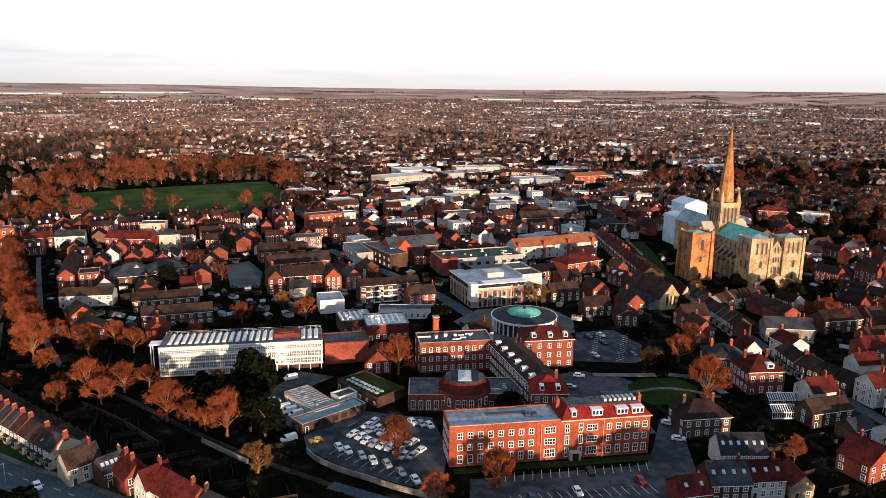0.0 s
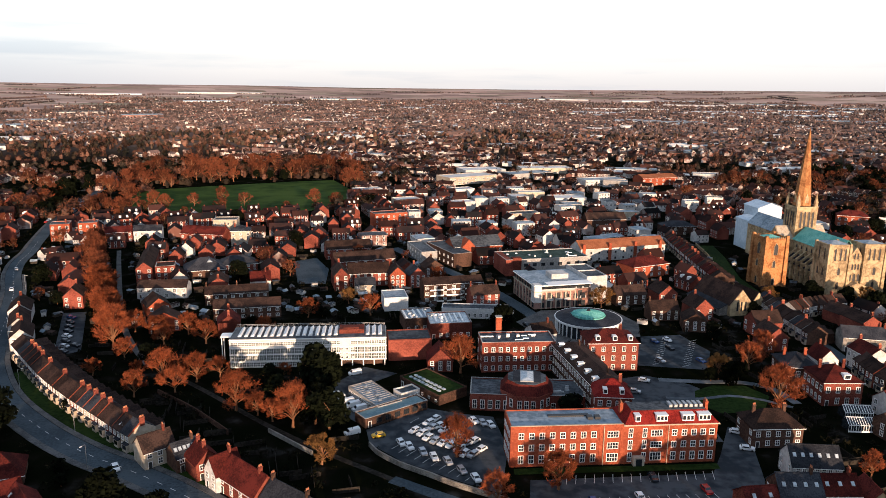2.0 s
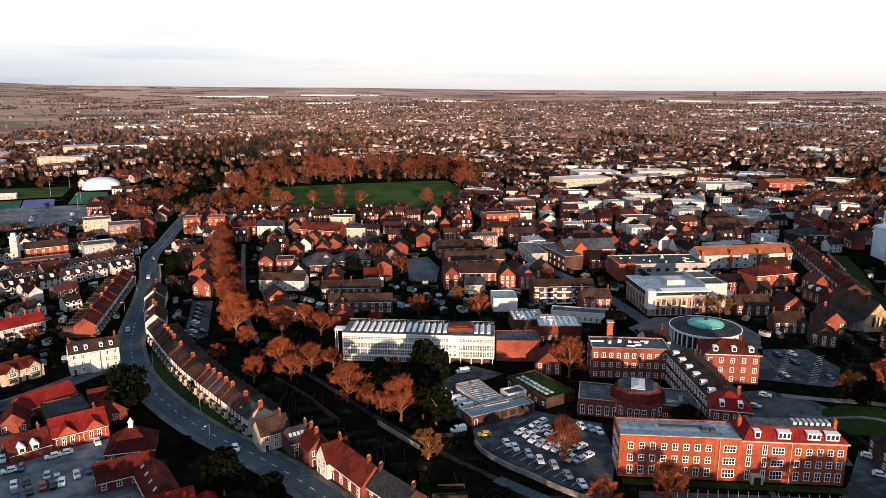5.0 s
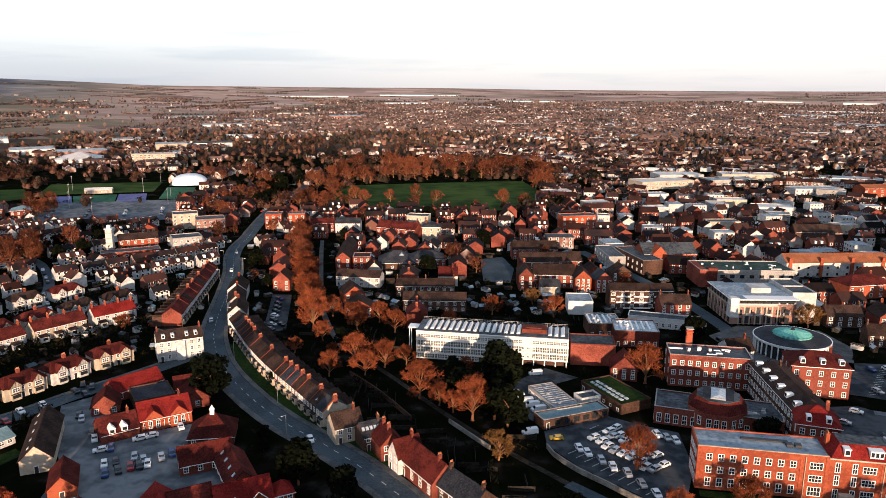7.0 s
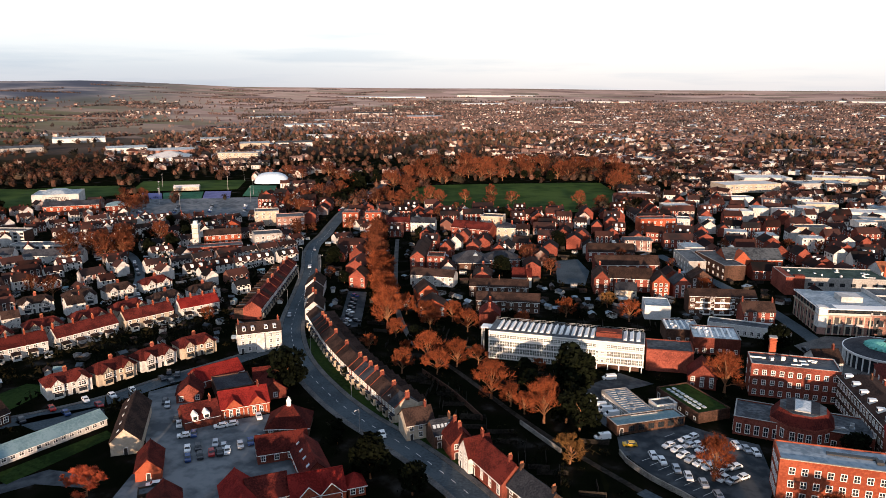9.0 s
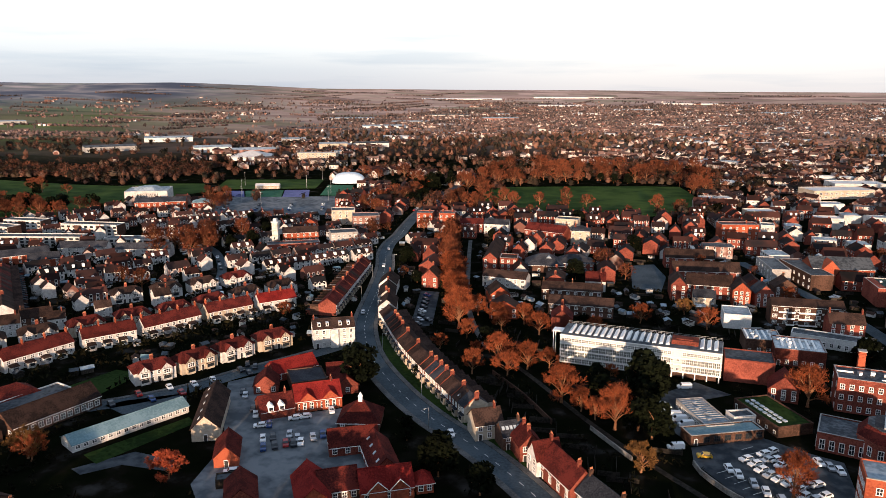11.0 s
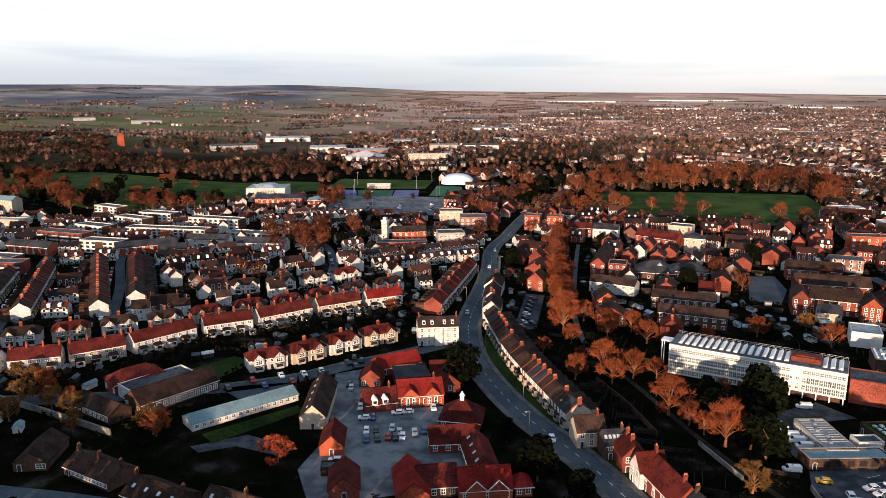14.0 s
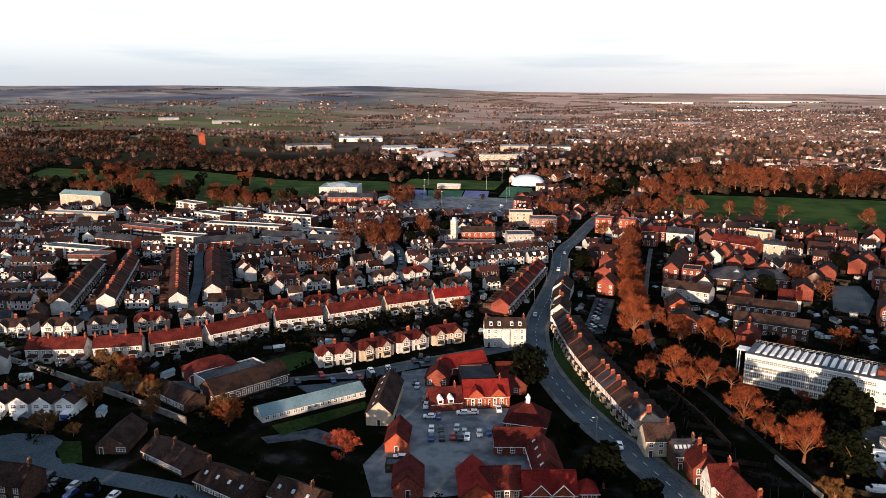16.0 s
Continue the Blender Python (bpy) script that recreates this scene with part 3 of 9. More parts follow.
DASH = Shape().box(-0.09, -1.1, 0, 0.09, 1.1, 0.012).done("lane_mark", MARK)
for k in range(2, 150, 2):
    d = line[k + 1] - line[k]
    part("lane_mark", DASH, main_road, "", pose(line[k].x, line[k].y, 0.032, 0, 0, math.degrees(math.atan2(d.y, d.x)) - 90))

SCHOOL_ROAD = [(-262, 96), (-232, 122), (-205, 150), (-189, 173), (-182, 192.5), (-174, 211), (-168, 226), (-163, 240)]
strip("road", SCHOOL_ROAD, -3.4, 3.4, 0.05, ASPHALT, "side street of grey asphalt past the school", "road")
strip("pavement", SCHOOL_ROAD[:-1], 3.5, 5.2, 0.14, PAVE, "footway before semi-detached houses", "pavement")
LANE = [(-109, 262), (-83, 240), (-55, 214), (-33, 196), (-12, 181), (8, 169), (30, 158), (70, 150)]
strip("lane", LANE[:5], -1.0, 1.0, 0.04, EARTH, "narrow dark path beside a stone wall", "path")
strip("lane", LANE[4:], -1.9, 1.9, 0.045, ASPHALT, "narrow lane beside a car park wall", "road")
AVENUE = [(-109.4, 260.5), (-127, 286), (-145.3, 319.5), (-169.8, 373.9), (-190, 420), (-205, 455)]
strip("lane", AVENUE, -1.3, 1.3, 0.04, PAVE, "straight path lined with trees", "path")
WEST_STREET = [(163, 170), (163, 201.7), (161, 218.6), (158.7, 248.9), (159.3, 280), (161, 312), (172, 350)]
strip("road", WEST_STREET, -6.5, -1.0, 0.04, ASPHALT, "dark street between brick terraces", "road")
CLOSE_ROAD = [(-262, 52), (-236, 60), (-216, 68), (-200, 72), (-178, 82), (-150, 92.5), (-120, 98)]
strip("road", CLOSE_ROAD, -3.5, 3.5, 0.04, ASPHALT, "residential close with a curved kerb", "road")
flat_area("road", [(-238, 66), (-236, 71), (-226, 78), (-219.5, 78.5), (-214, 74), (-204, 71), (-210, 60), (-225, 58)], 0.05, ASPHALT, "turning place of the close", "road")
strip("lane", [(80, 236), (92, 235.5), (103, 238), (113, 235), (121, 229)], -0.9, 0.9, 0.075, LOTMAT, "pale curved path across the office lawn", "path", pad=0)
strip("lane", [(82, 252), (97, 250.5), (112, 250), (121, 244), (124, 232)], -1.6, 1.6, 0.075, LOTMAT, "pale gravel drive round the office lawn", "path", pad=0)
STATION_LINE = [(-30, 470), (-6, 430), (14, 396), (30, 366), (44, 330), (48, 312)]
strip("road", STATION_LINE, -3.5, 3.5, 0.04, ASPHALT, "shopping street running up between brick blocks", "road")

LOTS = {
    "office_car_park": ([(-22, 210), (-3, 226), (8, 222), (18.5, 220), (21.5, 199), (17.5, 174), (6, 180.5), (-10, 191), (-20, 201)], LOT_D, "grey tarmac office car park with marked bays"),
    "van_yard": ([(-37, 226), (-38, 244), (-28, 262), (-15, 256), (-30, 240), (-22, 212)], LOT_D, "tarmac yard where vans stand"),
    "front_car_park": ([(24, 166), (26, 181), (78, 185.5), (84, 196), (93, 214), (99, 214), (91, 182), (80, 158)], LOT_D, "tarmac car park with white bay lines"),
    "court_drive": ([(64, 204), (62, 222), (66, 252), (78, 256), (92, 248), (100, 236), (88, 226), (88, 204)], LOT_D, "drive and parking court behind the offices"),
    "rear_car_park": ([(78, 266), (86, 299), (106, 302), (112, 282), (104, 262)], LOT_D, "rear car park with marked bays"),
    "school_yard": ([(-180, 186), (-170, 204), (-158, 184), (-139, 178), (-126, 190), (-112, 172), (-96, 150), (-112, 130), (-126, 118), (-140, 128), (-148, 150), (-166, 168)], LOTMAT, "cracked pale grey school yard with parked cars"),
    "north_car_park": ([(-430, 440), (-516, 530), (-409, 588), (-350, 500)], LOTMAT, "large public car park"),
    "drum_court": ([(36, 318), (50, 336), (84, 338), (92, 318), (86, 290), (48, 288)], PAVE, "paved court round the drum-shaped library"),
    "playground": ([(-203, 152), (-200, 158), (-186, 172), (-180, 166), (-192, 150)], ASPHALT, "dark school playground"),
    "field_path": ([(-176, 119), (-168, 134), (-149, 136.5), (-152, 130), (-165, 127), (-171, 118)], LOT_D, "worn grey hardstanding by the school field"),
    "side_yard": ([(-151, 270), (-143, 276), (-165, 327), (-175, 325)], LOT_D, "narrow tarmac yard behind the street houses"),
    "court_yard_b": ([(-76, 380), (-88, 430), (-76, 440), (-64, 412), (-61, 380)], ASPHALT, "grey parking court behind flats"),
}
for nm, (pts, mat, lab) in LOTS.items():
    flat_area(nm, pts, 0.05, mat, lab, "car park")
LAWNS = {
    "priory_lawn": ([(-280, 630), (-298, 720), (-262, 742), (-228, 762), (-154, 801), (-119, 814), (-88, 733), (-82, 690), (-109, 612), (-154, 598), (-215, 586)], PARKG, "wide green park lawn ringed by trees"),
    "north_park_lawn": ([(-951, 330), (-1060, 402), (-973, 440), (-900, 512), (-720, 530), (-662, 545), (-640, 580), (-597, 602), (-547, 560), (-562, 462), (-547, 380), (-600, 343), (-775, 345)], PARKG, "large green park with playing fields"),
    "pitch": ([(-553, 572), (-599, 640), (-500, 694), (-463, 626)], PARKG, "fenced green sports pitch"),
    "office_lawn": ([(92, 242), (100, 247), (112, 247), (117, 238), (110, 226), (95, 224), (89, 232)], LAWN, "mown lawn behind the offices"),
    "front_lawn": ([(22, 184), (81, 188), (81, 191), (22, 187)], LAWN, "strip of grass before the brick offices"),
    "school_field": ([(-180, 126), (-171, 158), (-166, 156), (-172, 124)], LAWN, "dark school field"),
    "cathedral_green": ([(163, 372), (164, 400), (174, 452), (178, 486), (188, 486), (183, 452), (172, 400), (171, 372)], LAWN, "narrow grass beside the cathedral"),
    "close_green": ([(-215.9, 75.2), (-219, 78.5), (-215, 82), (-201.5, 76.5), (-205.2, 72.4)], LAWN, "rounded grass island in a close"),
    "crescent_green": ([(-230, 146), (-226, 176), (-214, 178), (-212, 152)], LAWN, "back gardens with grass"),
}
for nm, (pts, mat, lab) in LAWNS.items():
    flat_area(nm, pts, 0.06, mat, lab, "lawn")
for pts, mat, lab in (([(-508, 538), (-489, 545), (-517, 576), (-534, 568)], PURPLE, "purple-blue hard tennis court"), ([(-488, 545.5), (-456, 560), (-484, 599), (-516, 577)], COURTG, "green hard tennis court"), ([(-455, 560.5), (-432, 572), (-461, 613), (-483, 600)], PURPLE, "purple-blue hard tennis court"), ([(-429, 587), (-400, 595), (-440, 664), (-468, 656)], COURTG, "green hard court beside the dome")):
    flat_area("sports_court", pts, 0.085, mat, lab, "court")
PRIORY_WOOD = [(-294, 595), (-338, 755), (-337, 882), (-257, 942), (-183, 997), (-102, 932), (-70, 774), (-95, 740), (-128, 822), (-205, 800), (-272, 740), (-284, 680), (-262, 610)]
CLOSED = [PRIORY_WOOD, [(-296, 590), (-345, 890), (-180, 1000), (-92, 930), (-86, 604)], [(-1110, 300), (-560, 300), (-560, 600), (-700, 780), (-960, 640)]] + [[(-182, 112), (-150, 110), (-136, 126), (-150, 160), (-180, 160)]] + [p for p, _, _ in LOTS.values()] + [p for p, _, _ in LAWNS.values()] + [[(-508, 538), (-400, 590), (-440, 664), (-534, 570)]]

# bay lines
BAY = Shape().box(-0.07, -2.3, 0, 0.07, 2.3, 0.012).done("bay_line", MARK)


def bays(owner, x, y, dx, dy, n, rot):
    for k in range(n):
        part("bay_line", BAY, owner, "", pose(x + dx * k, y + dy * k, 0.055, 0, 0, rot))


front_lot = bpy.data.objects["front_car_park"]
bays(front_lot, 36, 181.4, 2.6, 0.19, 17, -12)
bays(front_lot, 36, 170.0, 2.6, 0.19, 16, 14)
bays(bpy.data.objects["rear_car_park"], 86, 268, 1.1, 2.6, 12, -60)
bays(bpy.data.objects["rear_car_park"], 97, 266, 1.1, 2.6, 12, -60)
bays(bpy.data.objects["office_car_park"], -7, 217, 2.4, -1.8, 9, -38)
bays(bpy.data.objects["office_car_park"], -12, 199.5, 2.4, -1.9, 10, -38)


# ---- walls and fences ----
def garden_wall(name, pts, h, t, mat, label):
    line, nrm = smooth(pts, 5)
    s = Shape()
    for p, q in zip(line, line[1:]):
        d = (q - p).normalized()
        o = Vector((-d.y, d.x)) * t / 2
        v = [(*(p + o), -0.2), (*(p - o), -0.2), (*(q - o), -0.2), (*(q + o), -0.2), (*(p + o), h), (*(p - o), h), (*(q - o), h), (*(q + o), h)]
        s.add(v, [(3, 2, 1, 0), (4, 5, 6, 7), (0, 1, 5, 4), (1, 2, 6, 5), (2, 3, 7, 6), (3, 0, 4, 7)])
    tagged(new(name, s.done(name, mat)), label, "wall", "", "structure")


garden_wall("boundary_wall", [(-20, 199.5), (-17.5, 195), (-10, 187.8), (-2, 182.6), (5.5, 177.3), (15.6, 171.7), (30, 163)], 1.6, 0.4, FLINT, "long flint wall along the car park")
garden_wall("boundary_wall", [(-310, 91.7), (-281, 97.4), (-241, 104.3), (-202, 109.2)], 2.2, 0.5, FLINT, "old flint wall between gardens and a close")
garden_wall("boundary_wall", [(-52, 208), (-43, 200), (-36, 194)], 1.4, 0.4, FLINT, "flint wall along the lane")
garden_wall("boundary_wall", [(-64, 206), (-80, 222), (-97, 236)], 1.8, 0.3, BRICK_B, "brick wall at the end of the back gardens")
garden_wall("boundary_wall", [(-172, 400), (-150, 352), (-128, 305)], 1.8, 0.3, BRICK_B, "brick wall beside the tree-lined path")
garden_wall("boundary_wall", [(161, 368), (162, 400), (172, 452), (176, 486)], 2.0, 0.4, STONE, "pale stone precinct wall")


# ---- the brick council offices ----
def council_offices():
    L, D, h = 60.0, 11.0, 12.0
    ob = thing("council_office", 50.4, 195.6, 4.2, "long red-brick three-storey office block with white sash windows", "office building")
    take(50.4, 195.6, 4.2, L, D)
    s = Shape().box(-L / 2, -D / 2, -0.3, L / 2, D / 2, h)
    for q in ((-L / 2, -D / 2, 2.4, -D / 2 + 0.35), (-L / 2, D / 2 - 0.35, 2.4, D / 2), (-L / 2, -D / 2 + 0.35, -L / 2 + 0.35, D / 2 - 0.35)):
        part("parapet", Shape().box(q[0], q[1], h, q[2], q[3], h + 0.45).done("parapet", BRICK_O), ob)
    part("wall", s.done("wall", BRICK_O), ob)
    part("flat_roof", Shape().box(-L / 2 + 0.35, -D / 2 + 0.35, h, 2.4, D / 2 - 0.35, h + 0.12).done("flat_roof", LEAD), ob, "pale blue-grey flat roof with wet patches")
    part("cornice", Shape().box(2.4, -D / 2 - 0.45, h - 0.1, L / 2 + 0.45, -D / 2 + 0.1, h + 0.25).box(-L / 2 - 0.05, -D / 2 - 0.1, h + 0.45, 2.4, -D / 2 + 0.4, h + 0.58).done("cornice", CREAM), ob, "pale stone cornice")
    r = Shape().frustum((2.6, -D / 2 - 0.3, L / 2 + 0.3, D / 2 + 0.3, h + 0.2), (5.2, -D / 2 + 2.6, L / 2 - 2.6, D / 2 - 2.6, h + 3.2))
    roof = part("mansard_roof", r.done("mansard_roof", TILE_R), ob, "steep red tiled mansard roof")
    part("roof_deck", Shape().box(5.4, -D / 2 + 2.8, h + 3.2, L / 2 - 2.8, D / 2 - 2.8, h + 3.3).done("roof_deck", FELT), roof)
    for xx, w in ((6.5, 1.4), (13.5, 3.2), (21.2, 3.4), (26.0, 3.4)):
        d = Shape().box(-w / 2, -1.1, 0, w / 2, 1.2, 1.8, 0).box(-w / 2 - 0.15, -1.25, 1.8, w / 2 + 0.15, 1.2, 1.98, 0)
        n = max(1, round(w / 1.1))
        for k in range(n):
            a = -w / 2 + w * k / n
            d.box(a + 0.16, -1.13, 0.35, a + w / n - 0.16, -1.10, 1.55, 1)
        part("dormer", d.done("dormer", PAINT, GLASS), roof, "white box dormer", pose(xx, -D / 2 + 1.2, h + 0.9))
    cm = chimney_mesh(1.6, 0.9, 2.0, BRICK_O, 4)
    part("chimney", cm, ob, "", pose(L / 2 - 1.6, 0, h + 2.6, 0, 0, 90))
    part("chimney", cm, ob, "", pose(3.4, 1.0, h + 2.2, 0, 0, 90))
    plant = Shape()
    for k in range(7):
        plant.box(17 + 1.5 * k, -1.4, h + 3.3, 17.9 + 1.5 * k, 1.4, h + 4.1)
    part("roof_plant", plant.done("roof_plant", STEEL), ob, "row of grey air-handling units")
    rails = Shape().box(-18, 0.6, h + 0.12, -6, 2.0, h + 0.5).box(-7, -1.6, h + 0.12, -5.4, 0.2, h + 0.9).box(-4.8, -1.6, h + 0.12, -3.2, 0.2, h + 0.9)
    part("roof_plant", rails.done("roof_plant", DARKP), ob)
    zs = (1.1, 5.0, 8.6)
    left, right = [-26.9 + 2.97 * k for k in range(8)], [17.4, 20.3, 23.1, 25.8, 28.4]
    for z, hh in zip(zs, (2.3, 1.7, 1.7)):
        glaze(ob, L, D, "f", left + right, [z], 1.25, hh)
        glaze(ob, L, D, "f", [-0.5, 12.2], [z], 3.0, hh)
        glaze(ob, L, D, "l", [-3.6, -1.2, 1.2, 3.6], [z], 1.25, hh)
        glaze(ob, L, D, "r", [-3, 0, 3], [z], 1.25, hh)
        for xx in (4.6, 8.7):
            part("stair_window", window_mesh(1.0, 2.6), ob, "", pose(xx, -D / 2, z - 0.3))
    pil = Shape().box(-0.25, -0.12, 0, 0.25, 0, h).done("pilaster", BRICK_O)
    for xx in (-4.2, 1.9, 9.9, 15.2, 29.7):
        part("pilaster", pil, ob, "", pose(xx, -D / 2, 0))
    for xx in (-3.2, 15.6):
        part("downpipe", Shape().cone(xx, -D / 2 - 0.25, 0, 0.12, h, 0.12, 8).done("downpipe", CREAM), ob, "cream downpipe")
    part("entrance", Shape().box(-1.6, -1.6, 0, 1.6, 0, 2.6, 0).box(-0.9, -1.66, 0, 0.9, -1.6, 2.2, 1).done("entrance", CREAM, GLASS), ob, "small glazed porch", pose(7, -D / 2, 0))
    return ob


council_offices()
GR = "brick council office wings"
sp = building("office_wing", 53.0, 239.5, -79.4, 42, 11.5, 10.6, 3.2, "hip", BRICK_B, TILE_B, 3, 17, 2, "fr", (1.1, 1.7), label="long brick office wing with white sash windows and dark roof", category="office building", group=GR, doors=0)
for k in range(6):
    part("dormer", Shape().box(-0.8, -1.0, 0, 0.8, 1.2, 1.5, 0).box(-0.6, -1.03, 0.3, 0.6, -1.0, 1.3, 1).done("dormer", PAINT, GLASS), sp, "white dormer", pose(-17 + 6.5 * k, -4.0, 11.4))
pv = building("office_wing", 56.0, 218.0, -4, 11.5, 11, 10.6, 4.2, "hip", BRICK, TILE_R, 3, 4, 1, "flr", (1.1, 1.7), label="square brick pavilion with a red hipped roof", category="office building", group=GR, doors=0)
for xx in (-2.6, 2.6):
    part("dormer", Shape().box(-0.7, -1.0, 0, 0.7, 1.4, 1.6, 0).box(-0.5, -1.03, 0.3, 0.5, -1.0, 1.4, 1).done("dormer", PAINT, GLASS), pv, "white dormer", pose(xx, -4.0, 11.4))
ow = building("office_wing", 30.2, 264.6, 4.3, 28, 12, 11.4, 0, "flat", BRICK, FELT, 3, 10, 0, "flr", (1.1, 1.6), label="flat-roofed red-brick office wing with three rows of windows", category="office building", group=GR, doors=0)
roof_clutter(ow, 28, 12, 11.4, 12, 6)
br = building("office_wing", 66.4, 267, 3, 19, 14, 11.2, 3.6, "hip", BRICK, TILE, 3, 5, 1, "flr", (1.1, 1.7), label="brick office wing with red hipped roof and dormers", category="office building", group=GR, doors=0)
for xx in (-6, 0.5, 6.5):
    part("dormer", Shape().box(-0.8, -1.0, 0, 0.8, 1.4, 1.7, 0).box(-0.6, -1.03, 0.3, 0.6, -1.0, 1.5, 1).done("dormer", PAINT, GLASS), br, "white dormer", pose(xx, -5.4, 12.0))
building("office_wing", 19.5, 231.5, -4, 16, 14, 5.4, 0, "flat", BRICK, FELT, 1, 6, 0, "fl", (1.2, 2.8), label="single-storey brick wing with tall white windows", category="office building", group=GR, doors=0)
lk = building("office_wing", 43.5, 230.5, -4, 12, 14, 5.4, 0, "flat", BRICK, FELT, 1, 3, 0, "f", (1.2, 2.2), label="low flat-roofed brick link with roof plant", category="office building", group=GR, doors=0)
roof_clutter(lk, 12, 14, 5.4, 7, 7)
building("office_wing", 53.5, 208.5, -4, 9, 14, 5.0, 0, "flat", BRICK_B, LEAD, 1, 2, 0, "fr", label="low link with steel fire stairs", category="office building", group=GR, doors=0)


def council_chamber():
    ob = thing("council_chamber", 30.2, 229.0, -6, "many-sided brick council chamber with a red mansard and glazed lantern", "hall")
    take(30.2, 229, 0, 16, 16)
    t = math.pi / 8
    part("wall", Shape().cone(0, 0, -0.3, 9.2, 6.6, 9.2, 8, 0, t).cone(0, 0, 6.6, 9.5, 7.0, 9.5, 8, 0, t).done("wall", BRICK), ob)
    r = part("mansard_roof", Shape().cone(0, 0, 7.0, 9.4, 10.2, 7.0, 8, 0, t).done("mansard_roof", TILE), ob)
    part("roof_deck", Shape().cone(0, 0, 10.2, 6.9, 10.35, 6.9, 8, 0, t).done("roof_deck", FELT), r)
    part("lantern", Shape().box(-2.2, -4.4, 10.35, 2.2, 4.4, 10.75, 0).hip(-2.0, -4.2, 2.0, 4.2, 10.75, 11.25, 1).done("lantern", STEEL, GLASSB), ob, "grey framed roof lantern")
    part("lantern_kerb", Shape().box(-4.6, -4.8, 10.35, -2.4, 4.8, 10.6).box(2.4, -4.8, 10.35, 4.6, 4.8, 10.6).done("lantern_kerb", SLATE), ob)
    for k in range(8):
        for dx in ((-2.2, 0, 2.2) if k % 2 == 0 else (-1.4, 1.4)):
            part("window", window_mesh(1.2, 2.6), ob, "", pose(0, 0, 0, 0, 0, 45 * k) @ pose(dx, -8.5, 2.6))


council_chamber()


def stack(name, x, y, w, h, mat, label):
    ob = thing(name, x, y, 4, label, "chimney")
    part("shaft", Shape().frustum((-w / 2, -w / 2, w / 2, w / 2, 0), (-w / 2 + 0.15, -w / 2 + 0.15, w / 2 - 0.15, w / 2 - 0.15, h)).box(-w / 2 - 0.1, -w / 2 - 0.1, h - 1.2, w / 2 + 0.1, w / 2 + 0.1, h - 0.8).done("shaft", mat), ob)
    part("cap", Shape().box(-w / 2 - 0.15, -w / 2 - 0.15, h, w / 2 + 0.15, w / 2 + 0.15, h + 0.3).done("cap", CONCRETE), ob)
    return ob


stack("boiler_chimney", 24.0, 273.2, 2.4, 17.0, BRICK_O, "tall square orange-brick boiler chimney")


# ---- the white office slab ----
def white_slab():
    L, D, h = 59.0, 14.0, 11.4
    ob = thing("white_office_block", -49.6, 268.9, 4.8, "long white four-storey office slab with ribbon windows and rooflights", "office building")
    take(-49.6, 268.9, 4.8, L, D, 2)
    part("wall", Shape().box(-L / 2, -D / 2, 2.4, L / 2, D / 2, h).done("wall", METALW), ob)
    part("undercroft", Shape().box(-L / 2 + 1.5, -D / 2 + 1.6, -0.3, L / 2 - 1.5, D / 2 - 1.6, 2.4).done("undercroft", BRICK_B), ob, "recessed dark ground floor")
    part("lower_wall", Shape().box(-L / 2 + 0.1, -D / 2 + 0.1, -0.3, -3, -D / 2 + 1.55, 2.35).done("lower_wall", METALW), ob)
    low = window_mesh(1.08, 1.6, "band")
    for k in range(19):
        part("window", low, ob, "", pose(-L / 2 + 1.3 + 1.33 * k, -D / 2 + 0.1, 0.5))
    col = Shape().box(-0.2, -0.2, -0.2, 0.2, 0.2, 2.4).done("column", PAINT)
    for k in range(8, 15):
        part("column", col, ob, "", pose(-L / 2 + 0.6 + 57.8 * k / 14, -D / 2 + 0.4, 0))
    for z, hh in ((2.95, 2.0), (5.6, 2.0), (8.9, 1.2)):
        me = window_mesh(1.08, hh, "band")
        n = 44
        for k in range(n):
            x = -L / 2 + 1.1 + (L - 2.2) * k / (n - 1)
            if 31 <= k <= 33:
                continue
            part("window", me, ob, "", pose(x, -D / 2, z))
        glaze(ob, L, D, "l", spread(4, D, 2), [z], 1.25, hh)
    glaze(ob, L, D, "f", [12.4, 14.4, 16.4], [3.2, 4.9, 6.6], 0.9, 0.7)
    for z in (2.35, 5.15, 7.8, 11.1):
        part("band", Shape().box(-L / 2 - 0.1, -D / 2 - 0.16, z, L / 2 + 0.1, -D / 2, z + 0.3).done("band", PAINT), ob)
    rf = part("roof", Shape().box(-L / 2 + 0.2, -D / 2 + 0.2, h, L / 2 - 0.2, D / 2 - 0.2, h + 0.25).done("roof", FELT), ob)
    saw = Shape().add([(-0.75, -5, 0), (0.75, -5, 0), (0.75, 5, 0), (-0.75, 5, 0), (0.45, -5, 0.9), (0.45, 5, 0.9)], [(3, 2, 1, 0), (0, 4, 5, 3), (1, 2, 5, 4), (0, 1, 4), (2, 3, 5)]).done("rooflight", PAINT)
    for k in range(23):
        x = -L / 2 + 3.4 + 2.42 * k
        if 16 <= k <= 19:
            continue
        part("rooflight", saw, rf, "white sloping rooflight", pose(x, 0.3, h + 0.25))
    part("plant_room", Shape().box(11.5, -3, h + 0.25, 21.0, 3, h + 1.9).box(13, -2, h + 1.9, 19, 1, h + 2.3).done("plant_room", BRICK), rf, "brick-red rooftop plant room")
    rail = Shape()
    for k in range(30):
        x = -L / 2 + 0.5 + (L - 1) * k / 29
        rail.box(x - 0.03, D / 2 - 0.4, h + 0.2, x + 0.03, D / 2 - 0.34, h + 1.4)
